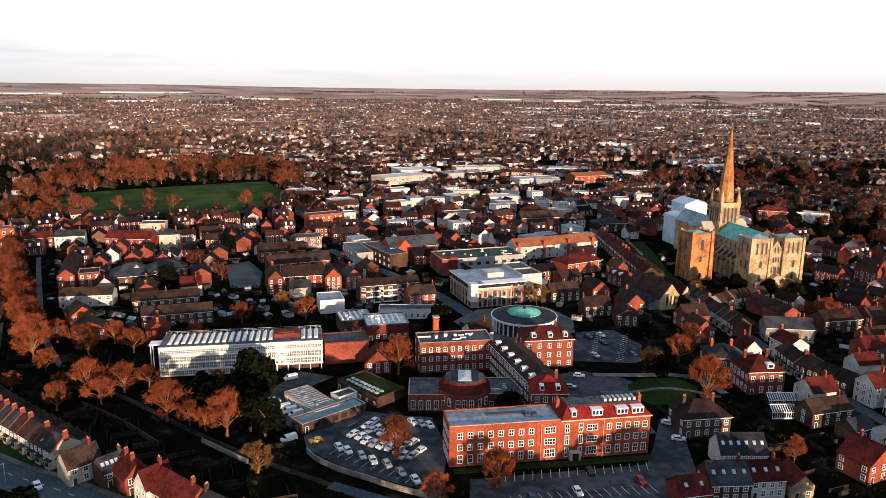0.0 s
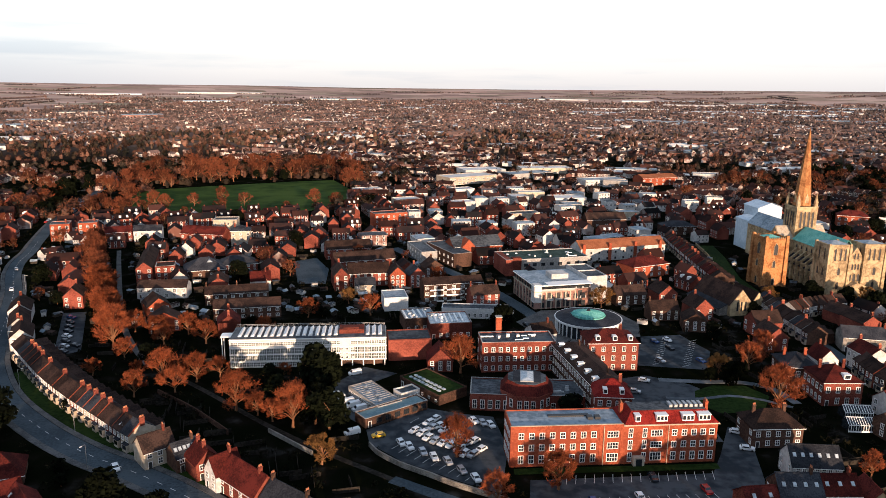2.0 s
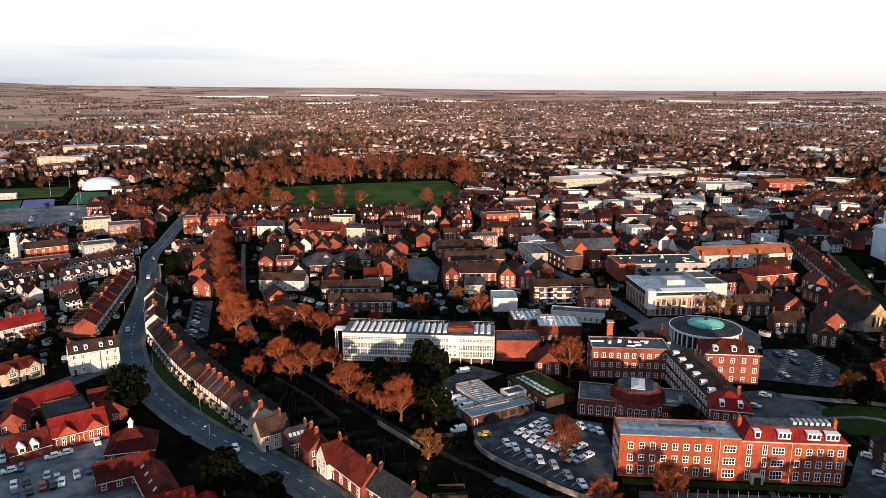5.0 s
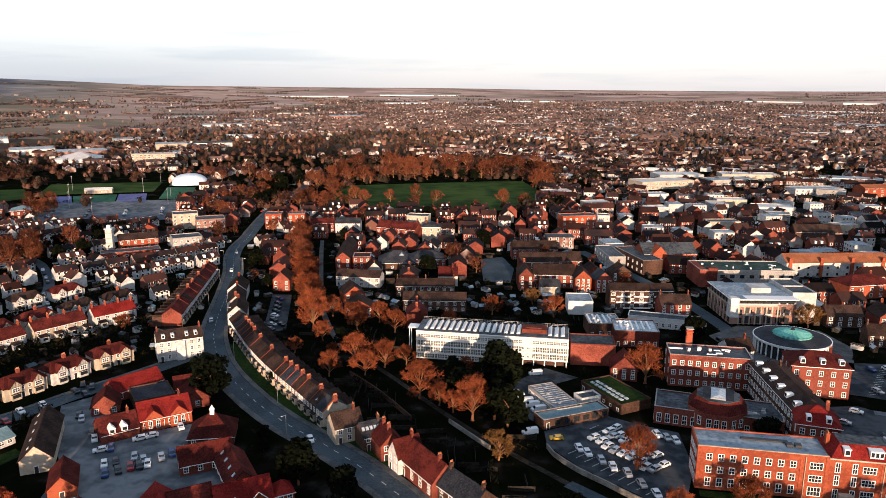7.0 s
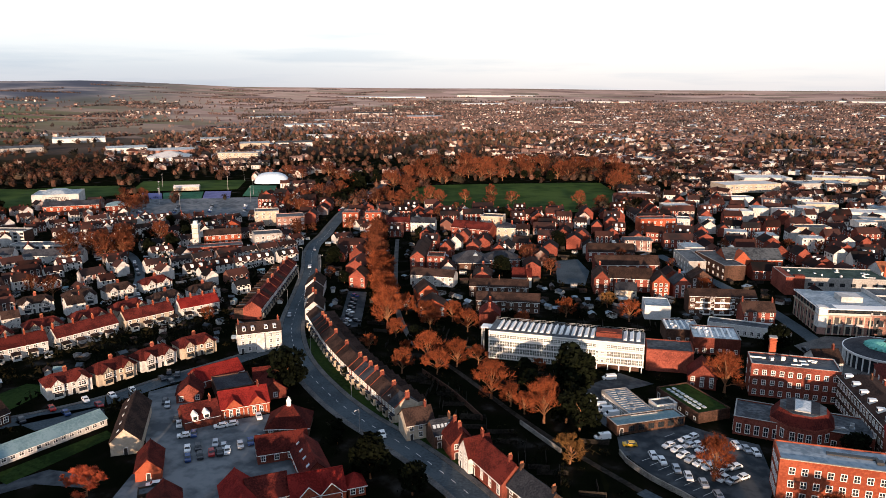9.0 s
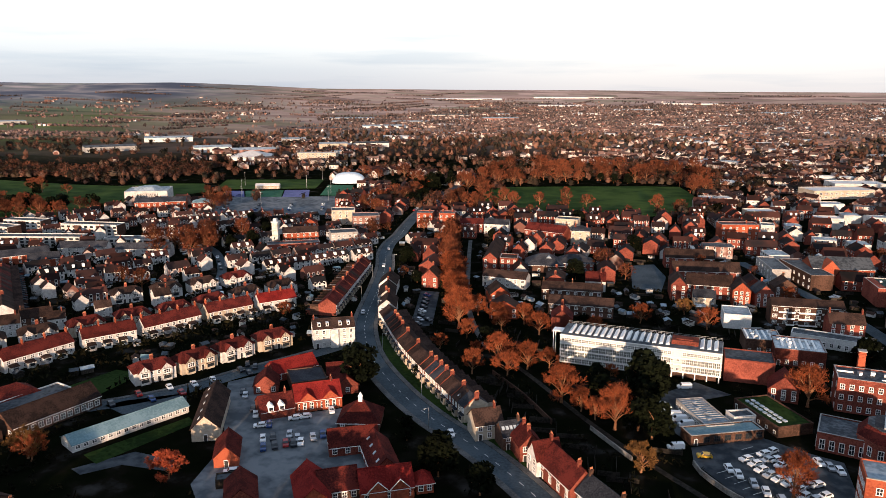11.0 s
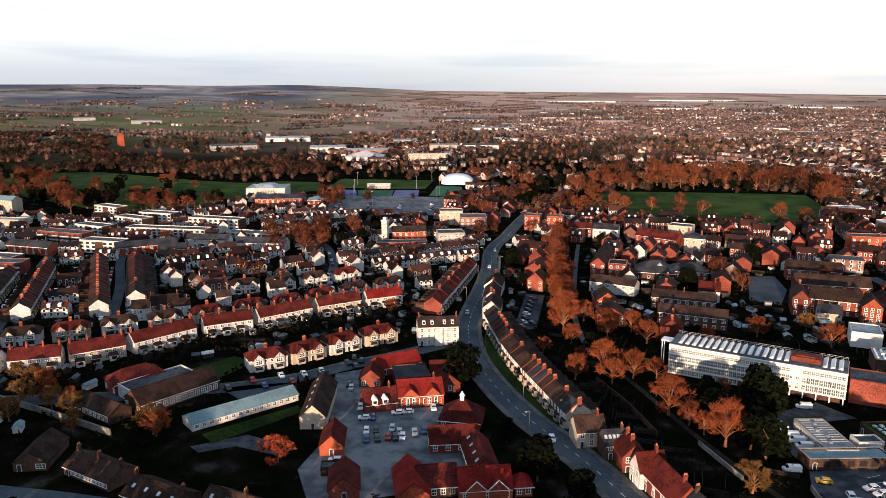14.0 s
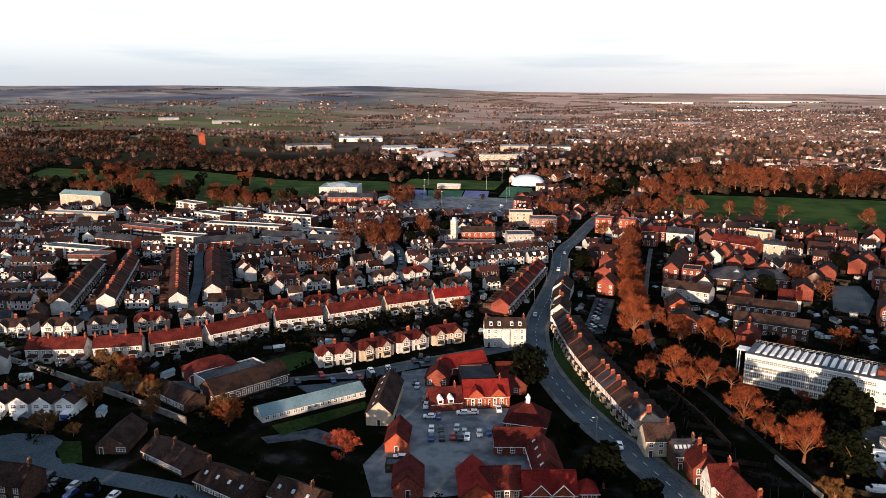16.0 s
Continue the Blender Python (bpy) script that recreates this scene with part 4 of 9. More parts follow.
    rail.box(-L / 2 + 0.5, D / 2 - 0.4, h + 1.34, L / 2 - 0.5, D / 2 - 0.34, h + 1.42).box(-L / 2 + 0.5, D / 2 - 0.4, h + 0.8, L / 2 - 0.5, D / 2 - 0.34, h + 0.86)
    part("railing", rail.done("railing", STEEL), rf)
    part("stair_canopy", Shape().box(-L / 2 - 4.5, -1, 10.2, -L / 2, 3.5, 10.6).box(-L / 2 - 4.2, -0.8, 0, -L / 2 - 3.9, -0.5, 10.2).box(-L / 2 - 4.2, 3.0, 0, -L / 2 - 3.9, 3.3, 10.2).done("stair_canopy", PAINT), ob, "flat white canopy over an outside stair")


white_slab()
OUT = "low buildings round the office car park"
building("brick_annexe", -11.5, 275.5, 8, 17, 12, 8.2, 0, "flat", BRICK, FELT, 0, 0, 0, label="plain red-brick annexe with a flat roof", category="annexe", group=OUT, trim=False)
building("gabled_house", 0.9, 262.4, 3.4, 9.5, 10, 4.4, 4.6, "gable", BRICK, TILE, 2, 3, 0, "f", along="y", label="red-brick house with steep red tiled gable", category="house")
hut = building("timber_hut", -21.2, 231.0, 35, 9.2, 20.5, 2.7, 0, "flat", CONCRETE, LEAD, 1, 5, 0, "fl", (1.3, 1.1), label="grey prefabricated hut with a ribbed pale roof", category="hut", group=OUT, side_cols=11, trim=False)
RIB = Shape().box(-4.2, -0.1, 0, 4.2, 0.1, 0.22).done("roof_rib", CONCRETE)
for k in range(13):
    part("roof_rib", RIB, hut, "", pose(0, -9.4 + 1.56 * k, 2.8))
for k in range(4):
    part("roof_vent", Shape().box(-0.5, -0.5, 0, 0.5, 0.5, 0.7).done("roof_vent", STEEL), hut, "", pose(-1.5 + 1.2 * (k % 2), -6 + 4 * k, 2.82))
building("garage_row", -14.6, 220.6, 36.8, 24.0, 6.4, 2.8, 0, "flat", BRICK_B, TEALROOF, 1, 7, 0, "f", (1.9, 1.6), "dark", label="low brick lock-up row with a grey-green canopy roof", category="garage", group=OUT)
building("white_hut", -10.4, 233.5, 36, 7.5, 5, 3.2, 0, "flat", WHITE, FELT, 1, 3, 0, "fl", label="small white flat-roofed hut", category="hut", group=OUT)
gr = building("low_brick_hall", -1.5, 240.5, -50, 22, 12.5, 3.2, 0, "flat", BRICK_B, LAWN, 1, 6, 0, "fl", (0.8, 0.8), label="low brick hall with a mossy green flat roof", category="hall", group=OUT, trim=False)
for r in range(2):
    for k in range(8):
        part("rooflight", Shape().box(-0.7, -0.5, 0, 0.7, 0.5, 0.4, 0).done("rooflight", GLASSB), gr, "", pose(-8 + 2.2 * k, -3.4 + 2.2 * r, 3.3))
MIDG = "buildings behind the offices"
fc = building("hall_block", 4.6, 303, 8, 18, 16, 6.4, 0, "flat", BRICK, GLASSB, 1, 6, 0, "f", label="brick block with a cluttered grey roof of skylights", category="hall", group=MIDG)
fd = building("hall_block", -9, 311, 13, 14, 14, 5.6, 0, "flat", BRICK_B, LEAD, 1, 4, 0, "f", label="low brick block with pale sheet roof", category="hall", group=MIDG)
for o, n, hh in ((fc, 6, 6.5), (fd, 5, 5.7)):
    for k in range(n):
        part("roof_rib", Shape().box(-0.35, -5.5, 0, 0.35, 5.5, 0.6).done("roof_rib", PAINT), o, "", pose(-6 + 2.3 * k, 0, hh))
roof_clutter(fc, 18, 16, 6.4, 12, 3)
roof_clutter(fd, 14, 14, 5.6, 8, 4)
building("white_link", 16, 326.5, -4, 28, 8, 4.2, 0, "flat", METALW, FELT, 1, 10, 0, "f", label="long low white building with a grey roof", category="hall", group=MIDG, doors=0)
building("white_box_hall", -21.2, 340, 11, 11.5, 14, 6.2, 0, "flat", METALW, LEAD, 0, 0, 0, label="plain white box with a pale flat roof", category="hall", group=MIDG, trim=False)
bw = building("flats", 6.6, 355, 14, 30.5, 10, 9.2, 2.2, "gable", BRICK_B, TILE_B, 3, 9, 0, "f", (1.6, 1.3), label="brown-brick flats with white panels and dark tiled roof", category="flats", group=MIDG, doors=0)
for xx, w in ((-8.6, 7), (0.4, 8), (9.5, 7)):
    for z in (0.1, 2.9, 5.8):
        part("panel", Shape().box(-w / 2, -0.09, 0, w / 2, 0, 0.72).done("panel", PAINT), bw, "white spandrel panel", pose(xx, -5, z))


# ---- drum library and modern block ----
def drum_library():
    ob = thing("drum_library", 66.5, 307, 0, "round library drum with a dark ring roof and turquoise folded dome", "library")
    take(66.5, 307, 0, 30, 30)
    part("wall", Shape().cone(0, 0, -0.3, 13.9, 5.6, 13.9, 48).done("wall", GLASS), ob, "dark glazed wall")
    fin = Shape().box(-0.18, -0.3, 0, 0.18, 0.3, 5.6).done("fin", PAINT)
    for k in range(36):
        part("fin", fin, ob, "white upright fin", pose(0, 0, 0, 0, 0, 10 * k) @ pose(0, -14.1, 0))
    part("fascia", Shape().cone(0, 0, 5.3, 14.6, 6.2, 14.8, 48).done("fascia", PAINT), ob)
    part("ring_roof", Shape().cone(0, 0, 6.2, 14.4, 7.2, 7.6, 48).done("ring_roof", SLATE), ob, "dark shallow ring roof")
    s = Shape()
    n = 24
    v = [(0, 0, 9.4)]
    for k in range(2 * n):
        a = math.pi * k / n
        r = 7.9 if k % 2 == 0 else 6.7
        v.append((r * math.cos(a), r * math.sin(a), 7.5 if k % 2 == 0 else 8.1))
    s.add(v, [(0, 1 + k, 1 + (k + 1) % (2 * n)) for k in range(2 * n)])
    s.cone(0, 0, 6.9, 7.3, 7.6, 7.3, 24)
    part("folded_dome", s.done("folded_dome", COPPER), ob, "turquoise copper folded dome")
    part("finial", Shape().cone(0, 0, 9.2, 1.0, 10.0, 0.4, 8).done("finial", SLATE), ob)


drum_library()


def modern_block():
    ob = thing("shopping_block", 59.5, 356, 14, "modern brick and white-rendered block with recessed balconies", "commercial building")
    take(59.5, 356, 14, 34, 30)
    part("wall", Shape().box(-17, -15, -0.3, 4, 15, 8.6).box(4, -13.5, -0.3, 13, 15, 8.6).done("wall", PINKB), ob)
    part("white_corner", Shape().box(-17.3, -15.3, 3.2, -13.6, -11, 12.2).done("white_corner", WHITE), ob, "white rendered corner tower")
    part("upper_storey", Shape().box(-16, -13.0, 8.6, 13, 14.6, 11.4).done("upper_storey", PINKB), ob, "set-back brick upper storey")
    part("white_wing", Shape().box(13, -9, -0.3, 24, 17, 12.6).box(24, -6, -0.3, 31, 10, 6.4).done("white_wing", WHITE), ob, "tall plain white wing")
    part("cornice", Shape().box(-17.6, -15.6, 11.4, -10, 15.4, 11.8).box(-10, -15.6, 11.4, 13, -9, 11.8).done("cornice", PAINT), ob)
    part("roof", Shape().box(-17.3, -15.3, 11.8, -10.2, 15.1, 11.95).box(-10, -9, 11.4, 12.8, 14.4, 11.55).done("roof", LEAD), ob, "pale blue-grey roof")
    part("plant_room", Shape().box(-4, -4, 11.5, 5, 4, 14).done("plant_room", WHITE), ob)
    part("wing_roof", Shape().box(13.3, -8.7, 12.6, 23.7, 16.7, 12.7).done("wing_roof", FELT), ob, "dark flat roof behind a white parapet")
    par = Shape().box(13, -9, 12.6, 24, -8.6, 13.3).box(13, 16.6, 12.6, 24, 17, 13.3).box(13, -8.6, 12.6, 13.4, 16.6, 13.3).box(23.6, -8.6, 12.6, 24, 16.6, 13.3).box(13.4, 3.5, 12.7, 23.6, 4.0, 13.2)
    part("parapet", par.done("parapet", WHITE), ob)
    part("terrace_glazing", Shape().box(-9.5, -13.1, 9.0, 12.6, -13.0, 11.1).done("terrace_glazing", GLASS), ob, "dark glazed terrace front")
    part("terrace_rail", Shape().box(-13.4, -14.9, 8.75, 4, -14.8, 9.7).box(4, -13.4, 8.75, 13, -13.3, 9.7).done("terrace_rail", STEEL), ob)
    # flat dark panels on the front, painting in the shade of tall bays
    for k in range(5):
        part("recess", Shape().box(-1.1, -0.06, 0, 1.1, 0, 7.2).done("recess", DARKP), ob, "flat dark panel standing for a tall bay's shade", pose(-9.4 + 4.2 * k, -15.02 if k < 3 else -13.52, 0.6))
    glaze(ob, 34, 30, "f", spread(7, 30, 2.2), (0.6, 4.4), 1.8, 2.4, "dark")
    glaze(ob, 32, 27, "f", [-11 + 3.6 * k for k in range(7)], (9.1,), 2.6, 1.6, "dark")
    glaze(ob, 34, 30, "l", spread(8, 30, 2.0), (0.6, 4.4, 9.0), 1.8, 2.2, "dark")
    pier = Shape().box(-0.3, -0.25, 0, 0.3, 0, 8.6).done("pier", CREAM)
    for k in range(8):
        part("pier", pier, ob, "", pose(-13.4 + 2.5 * k, -15, 0))
    for k in range(7):
        part("pier", pier, ob, "", pose(-17, -10.6 + 4.0 * k, 0, 0, 0, -90))
    part("cornice", Shape().box(-17.5, -15.5, 8.4, 4.2, 15.2, 8.75).done("cornice", CREAM), ob)
    bal = Shape().box(-1.6, -1.0, 0, 1.6, 0, 0.15, 0).box(-1.6, -1.0, 0.15, 1.6, -0.95, 1.1, 1).done("balcony", PAINT, STEEL)
    for k in range(5):
        part("balcony", bal, ob, "", pose(-9 + 4.4 * k, -15 if k < 3 else -13.5, 4.2))


modern_block()
sg = building("department_store", 60, 416, 13.5, 50, 22, 9.0, 0, "flat", CONCRETE, GREENF, 2, 13, 0, "fl", (2.2, 1.6), "dark", label="long store with pale grey walls and dull green flat roof", category="shop", doors=0)
part("stair_tower", Shape().box(-21, -11.6, 0, -16, -8, 10.5).done("stair_tower", BRICK), sg, "red brick stair tower")
part("brick_end", Shape().box(-25.2, -11.2, 0, -21, 11.2, 9.4).done("brick_end", BRICK), sg, "red brick end wall")
roof_clutter(sg, 50, 22, 9.0, 12, 5)
cw = building("long_white_shop", 113.9, 449.8, 17.5, 60, 13, 8.2, 4.0, "gable", WHITE, TILE_O, 2, 14, 0, "fl", (1.0, 1.2), "dark", label="long white building with orange tiled roof and brick piers", category="shop", doors=0)
for k in range(4):
    part("brick_pier", Shape().box(-0.9, -0.8, 0, 0.9, 0.6, 11.2).done("brick_pier", BRICK_O), cw, "red brick chimney pier", pose(-28 + 18.0 * k, -6.6, 0))
gt = building("school_hall", 22, 448.5, 17, 32, 18, 8.5, 4.6, "gable", BRICK_O, FELT, 2, 9, 0, "fl", (1.2, 2.0), label="gothic red-brick hall with grey roof", category="hall", doors=0)
part("front_gable", Shape().box(-4.5, -3, 0, 4.5, 6, 8.5).gable(-4.5, -3, 4.5, 6, 8.5, 13.4, 0, "y").done("front_gable", BRICK_O), gt, "pointed brick gable", pose(-7, -8.6, 0))
part("dome", Shape().cone(-9, 4, 11, 2.6, 13.2, 1.6, 12).cone(-9, 4, 13.2, 1.6, 14.0, 0.3, 12).done("dome", LEAD), gt)


def church():
    ob = thing("parish_church", 140.5, 345, 14, "flint and stone church with twin gables and tiled roof", "church")
    take(140.5, 345, 14, 20, 30)
    part("nave_wall", Shape().box(-6, -15, -0.3, 6, 15, 5.6).gable(-6, -15, 6, 15, 5.6, 12.6, 0, "y").done("nave_wall", STONE), ob)
    part("nave_roof", Shape().slopes(-6.5, -14.7, 6.5, 15.2, 5.1, 12.75, 0.2, 0, "y").done("nave_roof", TILE_B), ob)
    part("aisle", Shape().add([(-10.5, -13, 0), (-6, -13, 0), (-6, 14, 0), (-10.5, 14, 0), (-10.5, -13, 3.4), (-6, -13, 5.4), (-6, 14, 5.4), (-10.5, 14, 3.4)], [(3, 2, 1, 0), (4, 5, 6, 7), (0, 1, 5, 4), (2, 3, 7, 6), (3, 0, 4, 7)]).done("aisle", FLINT), ob, "low flint side aisle")
    part("aisle_roof", Shape().add([(-11, -13.2, 3.35), (-5.9, -13.2, 5.65), (-5.9, 14.2, 5.65), (-11, 14.2, 3.35), (-11, -13.2, 3.15), (-5.9, -13.2, 5.45), (-5.9, 14.2, 5.45), (-11, 14.2, 3.15)], [(0, 1, 2, 3), (7, 6, 5, 4), (0, 4, 5, 1), (3, 2, 6, 7), (0, 3, 7, 4)]).done("aisle_roof", SLATE), ob)
    part("chapel", Shape().box(8, -12, -0.3, 15, 6, 4.6).gable(8, -12, 15, 6, 4.6, 9.8, 0, "y").done("chapel", STONE), ob, "stone side chapel with pointed gable")
    part("chapel_roof", Shape().slopes(7.6, -11.7, 15.4, 6.3, 4.15, 9.95, 0.2, 0, "y").done("chapel_roof", TILE_B), ob)
    for x in (-2.2, 0, 2.2):
        part("lancet", window_mesh(0.7, 4.2, "dark"), ob, "tall pointed window", pose(x, -15, 2.4))
    for k in range(6):
        part("aisle_window", window_mesh(0.9, 1.4, "dark"), ob, "", pose(-10.5, -10 + 4.2 * k, 1.2, 0, 0, -90))


church()
building("coach_house", 114.8, 311.5, -10, 10, 11, 5.0, 3.2, "gable", BRICK_B, TILE_B, 2, 3, 0, "f", along="y", label="brown coach house with a white-edged gable", category="house")
building("corner_shop", 118, 407, 26, 26, 15, 7.0, 4, "hip", BRICK_O, TILE, 2, 6, 1, "fl", (1.4, 1.6), label="bright orange-brick corner building with hipped roof", category="shop", doors=0)


# ---- the cathedral ----
def arch_mesh(w, h, name="lancet"):
    """A recessed pointed opening with a stone surround."""
    n = 5
    def outline(ww, hh, y):
        pts = [(-ww, y, 0), (ww, y, 0)]
        for k in range(n + 1):
            a = k / n
            pts.append((ww * (1 - a ** 1.6), y, hh - ww * 1.7 + ww * 1.7 * a))
        for k in range(n - 1, -1, -1):
            a = k / n
            pts.append((-ww * (1 - a ** 1.6), y, hh - ww * 1.7 + ww * 1.7 * a))
        return pts
    a, b, c = outline(w / 2 + 0.22, h + 0.3, 0.0), outline(w / 2 + 0.22, h + 0.3, -0.25), outline(w / 2, h, -0.25)
    d = outline(w / 2, h, -0.04)
    m = len(a)
    f = []
    for o1, o2 in ((0, m), (m, 2 * m), (2 * m, 3 * m)):
        f += [(o1 + k, o1 + (k + 1) % m, o2 + (k + 1) % m, o2 + k) for k in range(m)]
    s = Shape().add(a + b + c + d, f, 0)
    s.f.append(list(range(3 * m, 4 * m)))
    s.m.append(1)
    return s.done(name, STONE, DARKP)


def cathedral():
    # local frame: west front at y = 0 facing -y, nave runs along +y
    ob = thing("cathedral", 218.4, 368.5, 5.5, "pale limestone cathedral with twin west towers, green roof and tall spire", "cathedral")
    for d in (4, 14, 24, 34, 44, 56, 70, 85, 100):
        q = ob.matrix_basis @ Vector((0, d, 0))
        TAKEN.append((q.x, q.y, 20))
    lan, lan2, lan3 = arch_mesh(1.1, 6.5), arch_mesh(1.0, 3.2), arch_mesh(1.6, 4.2)

    def tower(x, hh, roof):
        w = 11.6
        s = Shape().box(-w / 2, 0, -0.3, w / 2, w, hh)
        for z in (9.2, 16.5, hh - 0.6):
            s.box(-w / 2 - 0.25, -0.25, z, w / 2 + 0.25, w + 0.25, z + 0.5)
        t = part("west_tower", s.done("west_tower", STONE), ob, "square stone west tower", pose(x, 0, 0))
        but = Shape().frustum((-0.9, -0.9, 0.9, 0.9, -0.3), (-0.6, -0.6, 0.6, 0.6, hh + 0.4)).done("buttress", STONE)
        for bx, by in ((-w / 2, 0), (w / 2, 0), (-w / 2, w), (w / 2, w)):
            part("buttress", but, t, "", pose(bx, by, 0))
        part("tower_roof", Shape().hip(-w / 2 + 0.5, 0.5, w / 2 - 0.5, w - 0.5, hh, hh + 1.2).done("tower_roof", LEAD), t)
        for dx in (-2.4, 0.6, 3.2) if x < 0 else (-3.2, -0.6, 2.4):
            part("lancet", lan, t, "", pose(dx, 0, hh - 8.6))
        part("lancet", lan3, t, "", pose(0.5, 0, 10.6))
        part("lancet", lan3, t, "", pose(0.5, 0, 3.0))
        for dy in (3.5, 8):
            part("lancet", lan, t, "", pose(-w / 2, dy, hh - 8.6, 0, 0, -90))
            part("lancet", lan3, t, "", pose(-w / 2, dy, 10.0, 0, 0, -90))
        return t

    tower(-9.9, 27.0, 0)
    tower(9.9, 27.0, 0)
    s = Shape().box(-4.4, 0.6, -0.3, 4.4, 9, 19.0).gable(-4.4, 0.6, 4.4, 9, 19.0, 25.4, 0, "y")
    fr = part("west_gable", s.done("west_gable", STONE), ob, "pointed stone gable between the towers")
    for dx in (-3.2, -1.6, 0, 1.6, 3.2):
        part("lancet", lan2, fr, "", pose(dx, 0.6, 13.4))
    for dx in (-2.4, 0, 2.4):
        part("lancet", lan3, fr, "", pose(dx, 0.6, 7.0))
    for dx in (-0.9, 0.9):
        part("lancet", lan2, fr, "", pose(dx, 0.6, 19.0))
    part("west_door", arch_mesh(2.6, 5.4, "west_door"), fr, "", pose(0, 0.6, 0))
    part("porch", Shape().box(-5, -3.5, -0.3, 5, 0.6, 5.2).gable(-5, -3.5, 5, 0.6, 5.2, 7.2, 0, "y").done("porch", STONE), ob, "gabled stone porch")
    # nave, aisles and buttresses
    part("nave_wall", Shape().box(-6.5, 9, -0.3, 6.5, 48, 20.0).done("nave_wall", STONE), ob)
    part("nave_roof", Shape().slopes(-7.2, 8, 7.2, 48, 19.8, 27.2, 0.25, 0, "y").done("nave_roof", COPPER), ob, "turquoise green copper nave roof")
    for sx in (-1, 1):
        x0, x1 = sorted((sx * 6.5, sx * 13.8))
        part("aisle_wall", Shape().box(x0, 11.5, -0.3, x1, 48, 9.0).done("aisle_wall", STONE), ob)
        e, i = sx * 14.2, sx * 6.4
        v = [(e, 11.4, 8.9), (i, 11.4, 12.4), (i, 48, 12.4), (e, 48, 8.9), (e, 11.4, 8.6), (i, 11.4, 12.1), (i, 48, 12.1), (e, 48, 8.6)]
        part("aisle_roof", Shape().add(v, [(0, 1, 2, 3), (7, 6, 5, 4), (0, 4, 5, 1), (3, 2, 6, 7), (0, 3, 7, 4), (1, 5, 6, 2)]).done("aisle_roof", SLATE), ob)
        fly = Shape().box(-0.5, -0.8, -0.3, 0.5, 0.8, 11.5).add([(-0.35, -0.8, 9.0), (0.35, -0.8, 9.0), (0.35, -0.8, 10.6), (-0.35, -0.8, 10.6), (-0.35, -7.9, 14.6), (0.35, -7.9, 14.6), (0.35, -7.9, 16.0), (-0.35, -7.9, 16.0)],
                                                                  [(0, 1, 2, 3), (7, 6, 5, 4), (0, 4, 5, 1), (3, 2, 6, 7), (0, 3, 7, 4), (1, 5, 6, 2)]).done("flying_buttress", STONE)
        for k in range(7):
            part("flying_buttress", fly, ob, "", pose(sx * 14.5, 14.5 + 4.8 * k, 0, 0, 0, 90 * -sx))
            part("lancet", lan3, ob, "", pose(sx * 6.5, 14.5 + 4.8 * k, 14.2, 0, 0, 90 * sx))
            part("lancet", lan3, ob, "", pose(sx * 13.8, 16.9 + 4.8 * k, 3, 0, 0, 90 * sx))
    # crossing, transepts, choir
    for sx in (-1, 1):
        x0, x1 = sorted((sx * 5, sx * 15))
        part("transept_wall", Shape().box(x0, 48, -0.3, x1, 60, 20).gable(x0, 48, x1, 60, 20, 26.4).done("transept_wall", STONE), ob)
        part("transept_roof", Shape().slopes(x0 + 0.3, 47.6, x1 - 0.3, 60.4, 19.7, 26.6, 0.25).done("transept_roof", CREAM), ob)
    part("choir_wall", Shape().box(-6.5, 60, -0.3, 6.5, 100, 20).done("choir_wall", STONE), ob)
    part("choir_roof", Shape().slopes(-7, 60, 7, 100, 19.8, 26.8, 0.25, 0, "y").done("choir_roof", LEAD), ob)
    cy, w, hh = 54.0, 12.8, 39.0
    s = Shape().box(-w / 2, cy - w / 2, 0, w / 2, cy + w / 2, hh).box(-w / 2 - 0.3, cy - w / 2 - 0.3, 24.6, w / 2 + 0.3, cy + w / 2 + 0.3, 25.2)
    s.box(-w / 2 - 0.3, cy - w / 2 - 0.3, hh - 0.8, w / 2 + 0.3, cy + w / 2 + 0.3, hh)
    tw = part("crossing_tower", s.done("crossing_tower", STONE), ob, "tall square crossing tower with paired belfry lights")
    big = arch_mesh(1.3, 9.5)
    for rz in (0, -90, 90, 180):
        m = pose(0, cy, 0, 0, 0, rz)
        for dx in (-3.6, -1.3, 1.3, 3.6):
            part("lancet", big, tw, "", m @ pose(dx, -w / 2, 26.6))
    for sx in (-1, 1):
        for sy in (-1, 1):
            x, y = sx * (w / 2 - 1.0), cy + sy * (w / 2 - 1.0)
            part("corner_turret", Shape().cone(x, y, 24, 1.35, hh + 2.2, 1.15, 8).cone(x, y, hh + 2.2, 1.25, hh + 7.6, 0.08, 8).done("corner_turret", STONE), tw, "octagonal corner pinnacle")
    for k in range(4):
        m = pose(0, cy, 0, 0, 0, 90 * k)
        me = Shape().box(-1.1, -0.6, 0, 1.1, 1.6, 4.2).gable(-1.2, -0.7, 1.2, 1.7, 4.2, 7.2, 0, "y").done("spire_light", STONE)
        part("spire_light", me, tw, "gabled opening at the spire's foot", m @ pose(0, -w / 2 + 2.4, hh))
    sp = Shape().cone(0, cy, hh - 0.2, 5.2, 84.2, 0.14, 8, 0, math.pi / 8)
    for z in (53.5, 65.0):
        r = 5.2 * (84.2 - z) / (84.2 - hh) + 0.14
        sp.cone(0, cy, z, r + 0.05, z + 1.3, r - 0.12, 8, 0, math.pi / 8)
    spire = part("spire", sp.done("spire", STONE_O), ob, "slender octagonal limestone spire with carved bands")
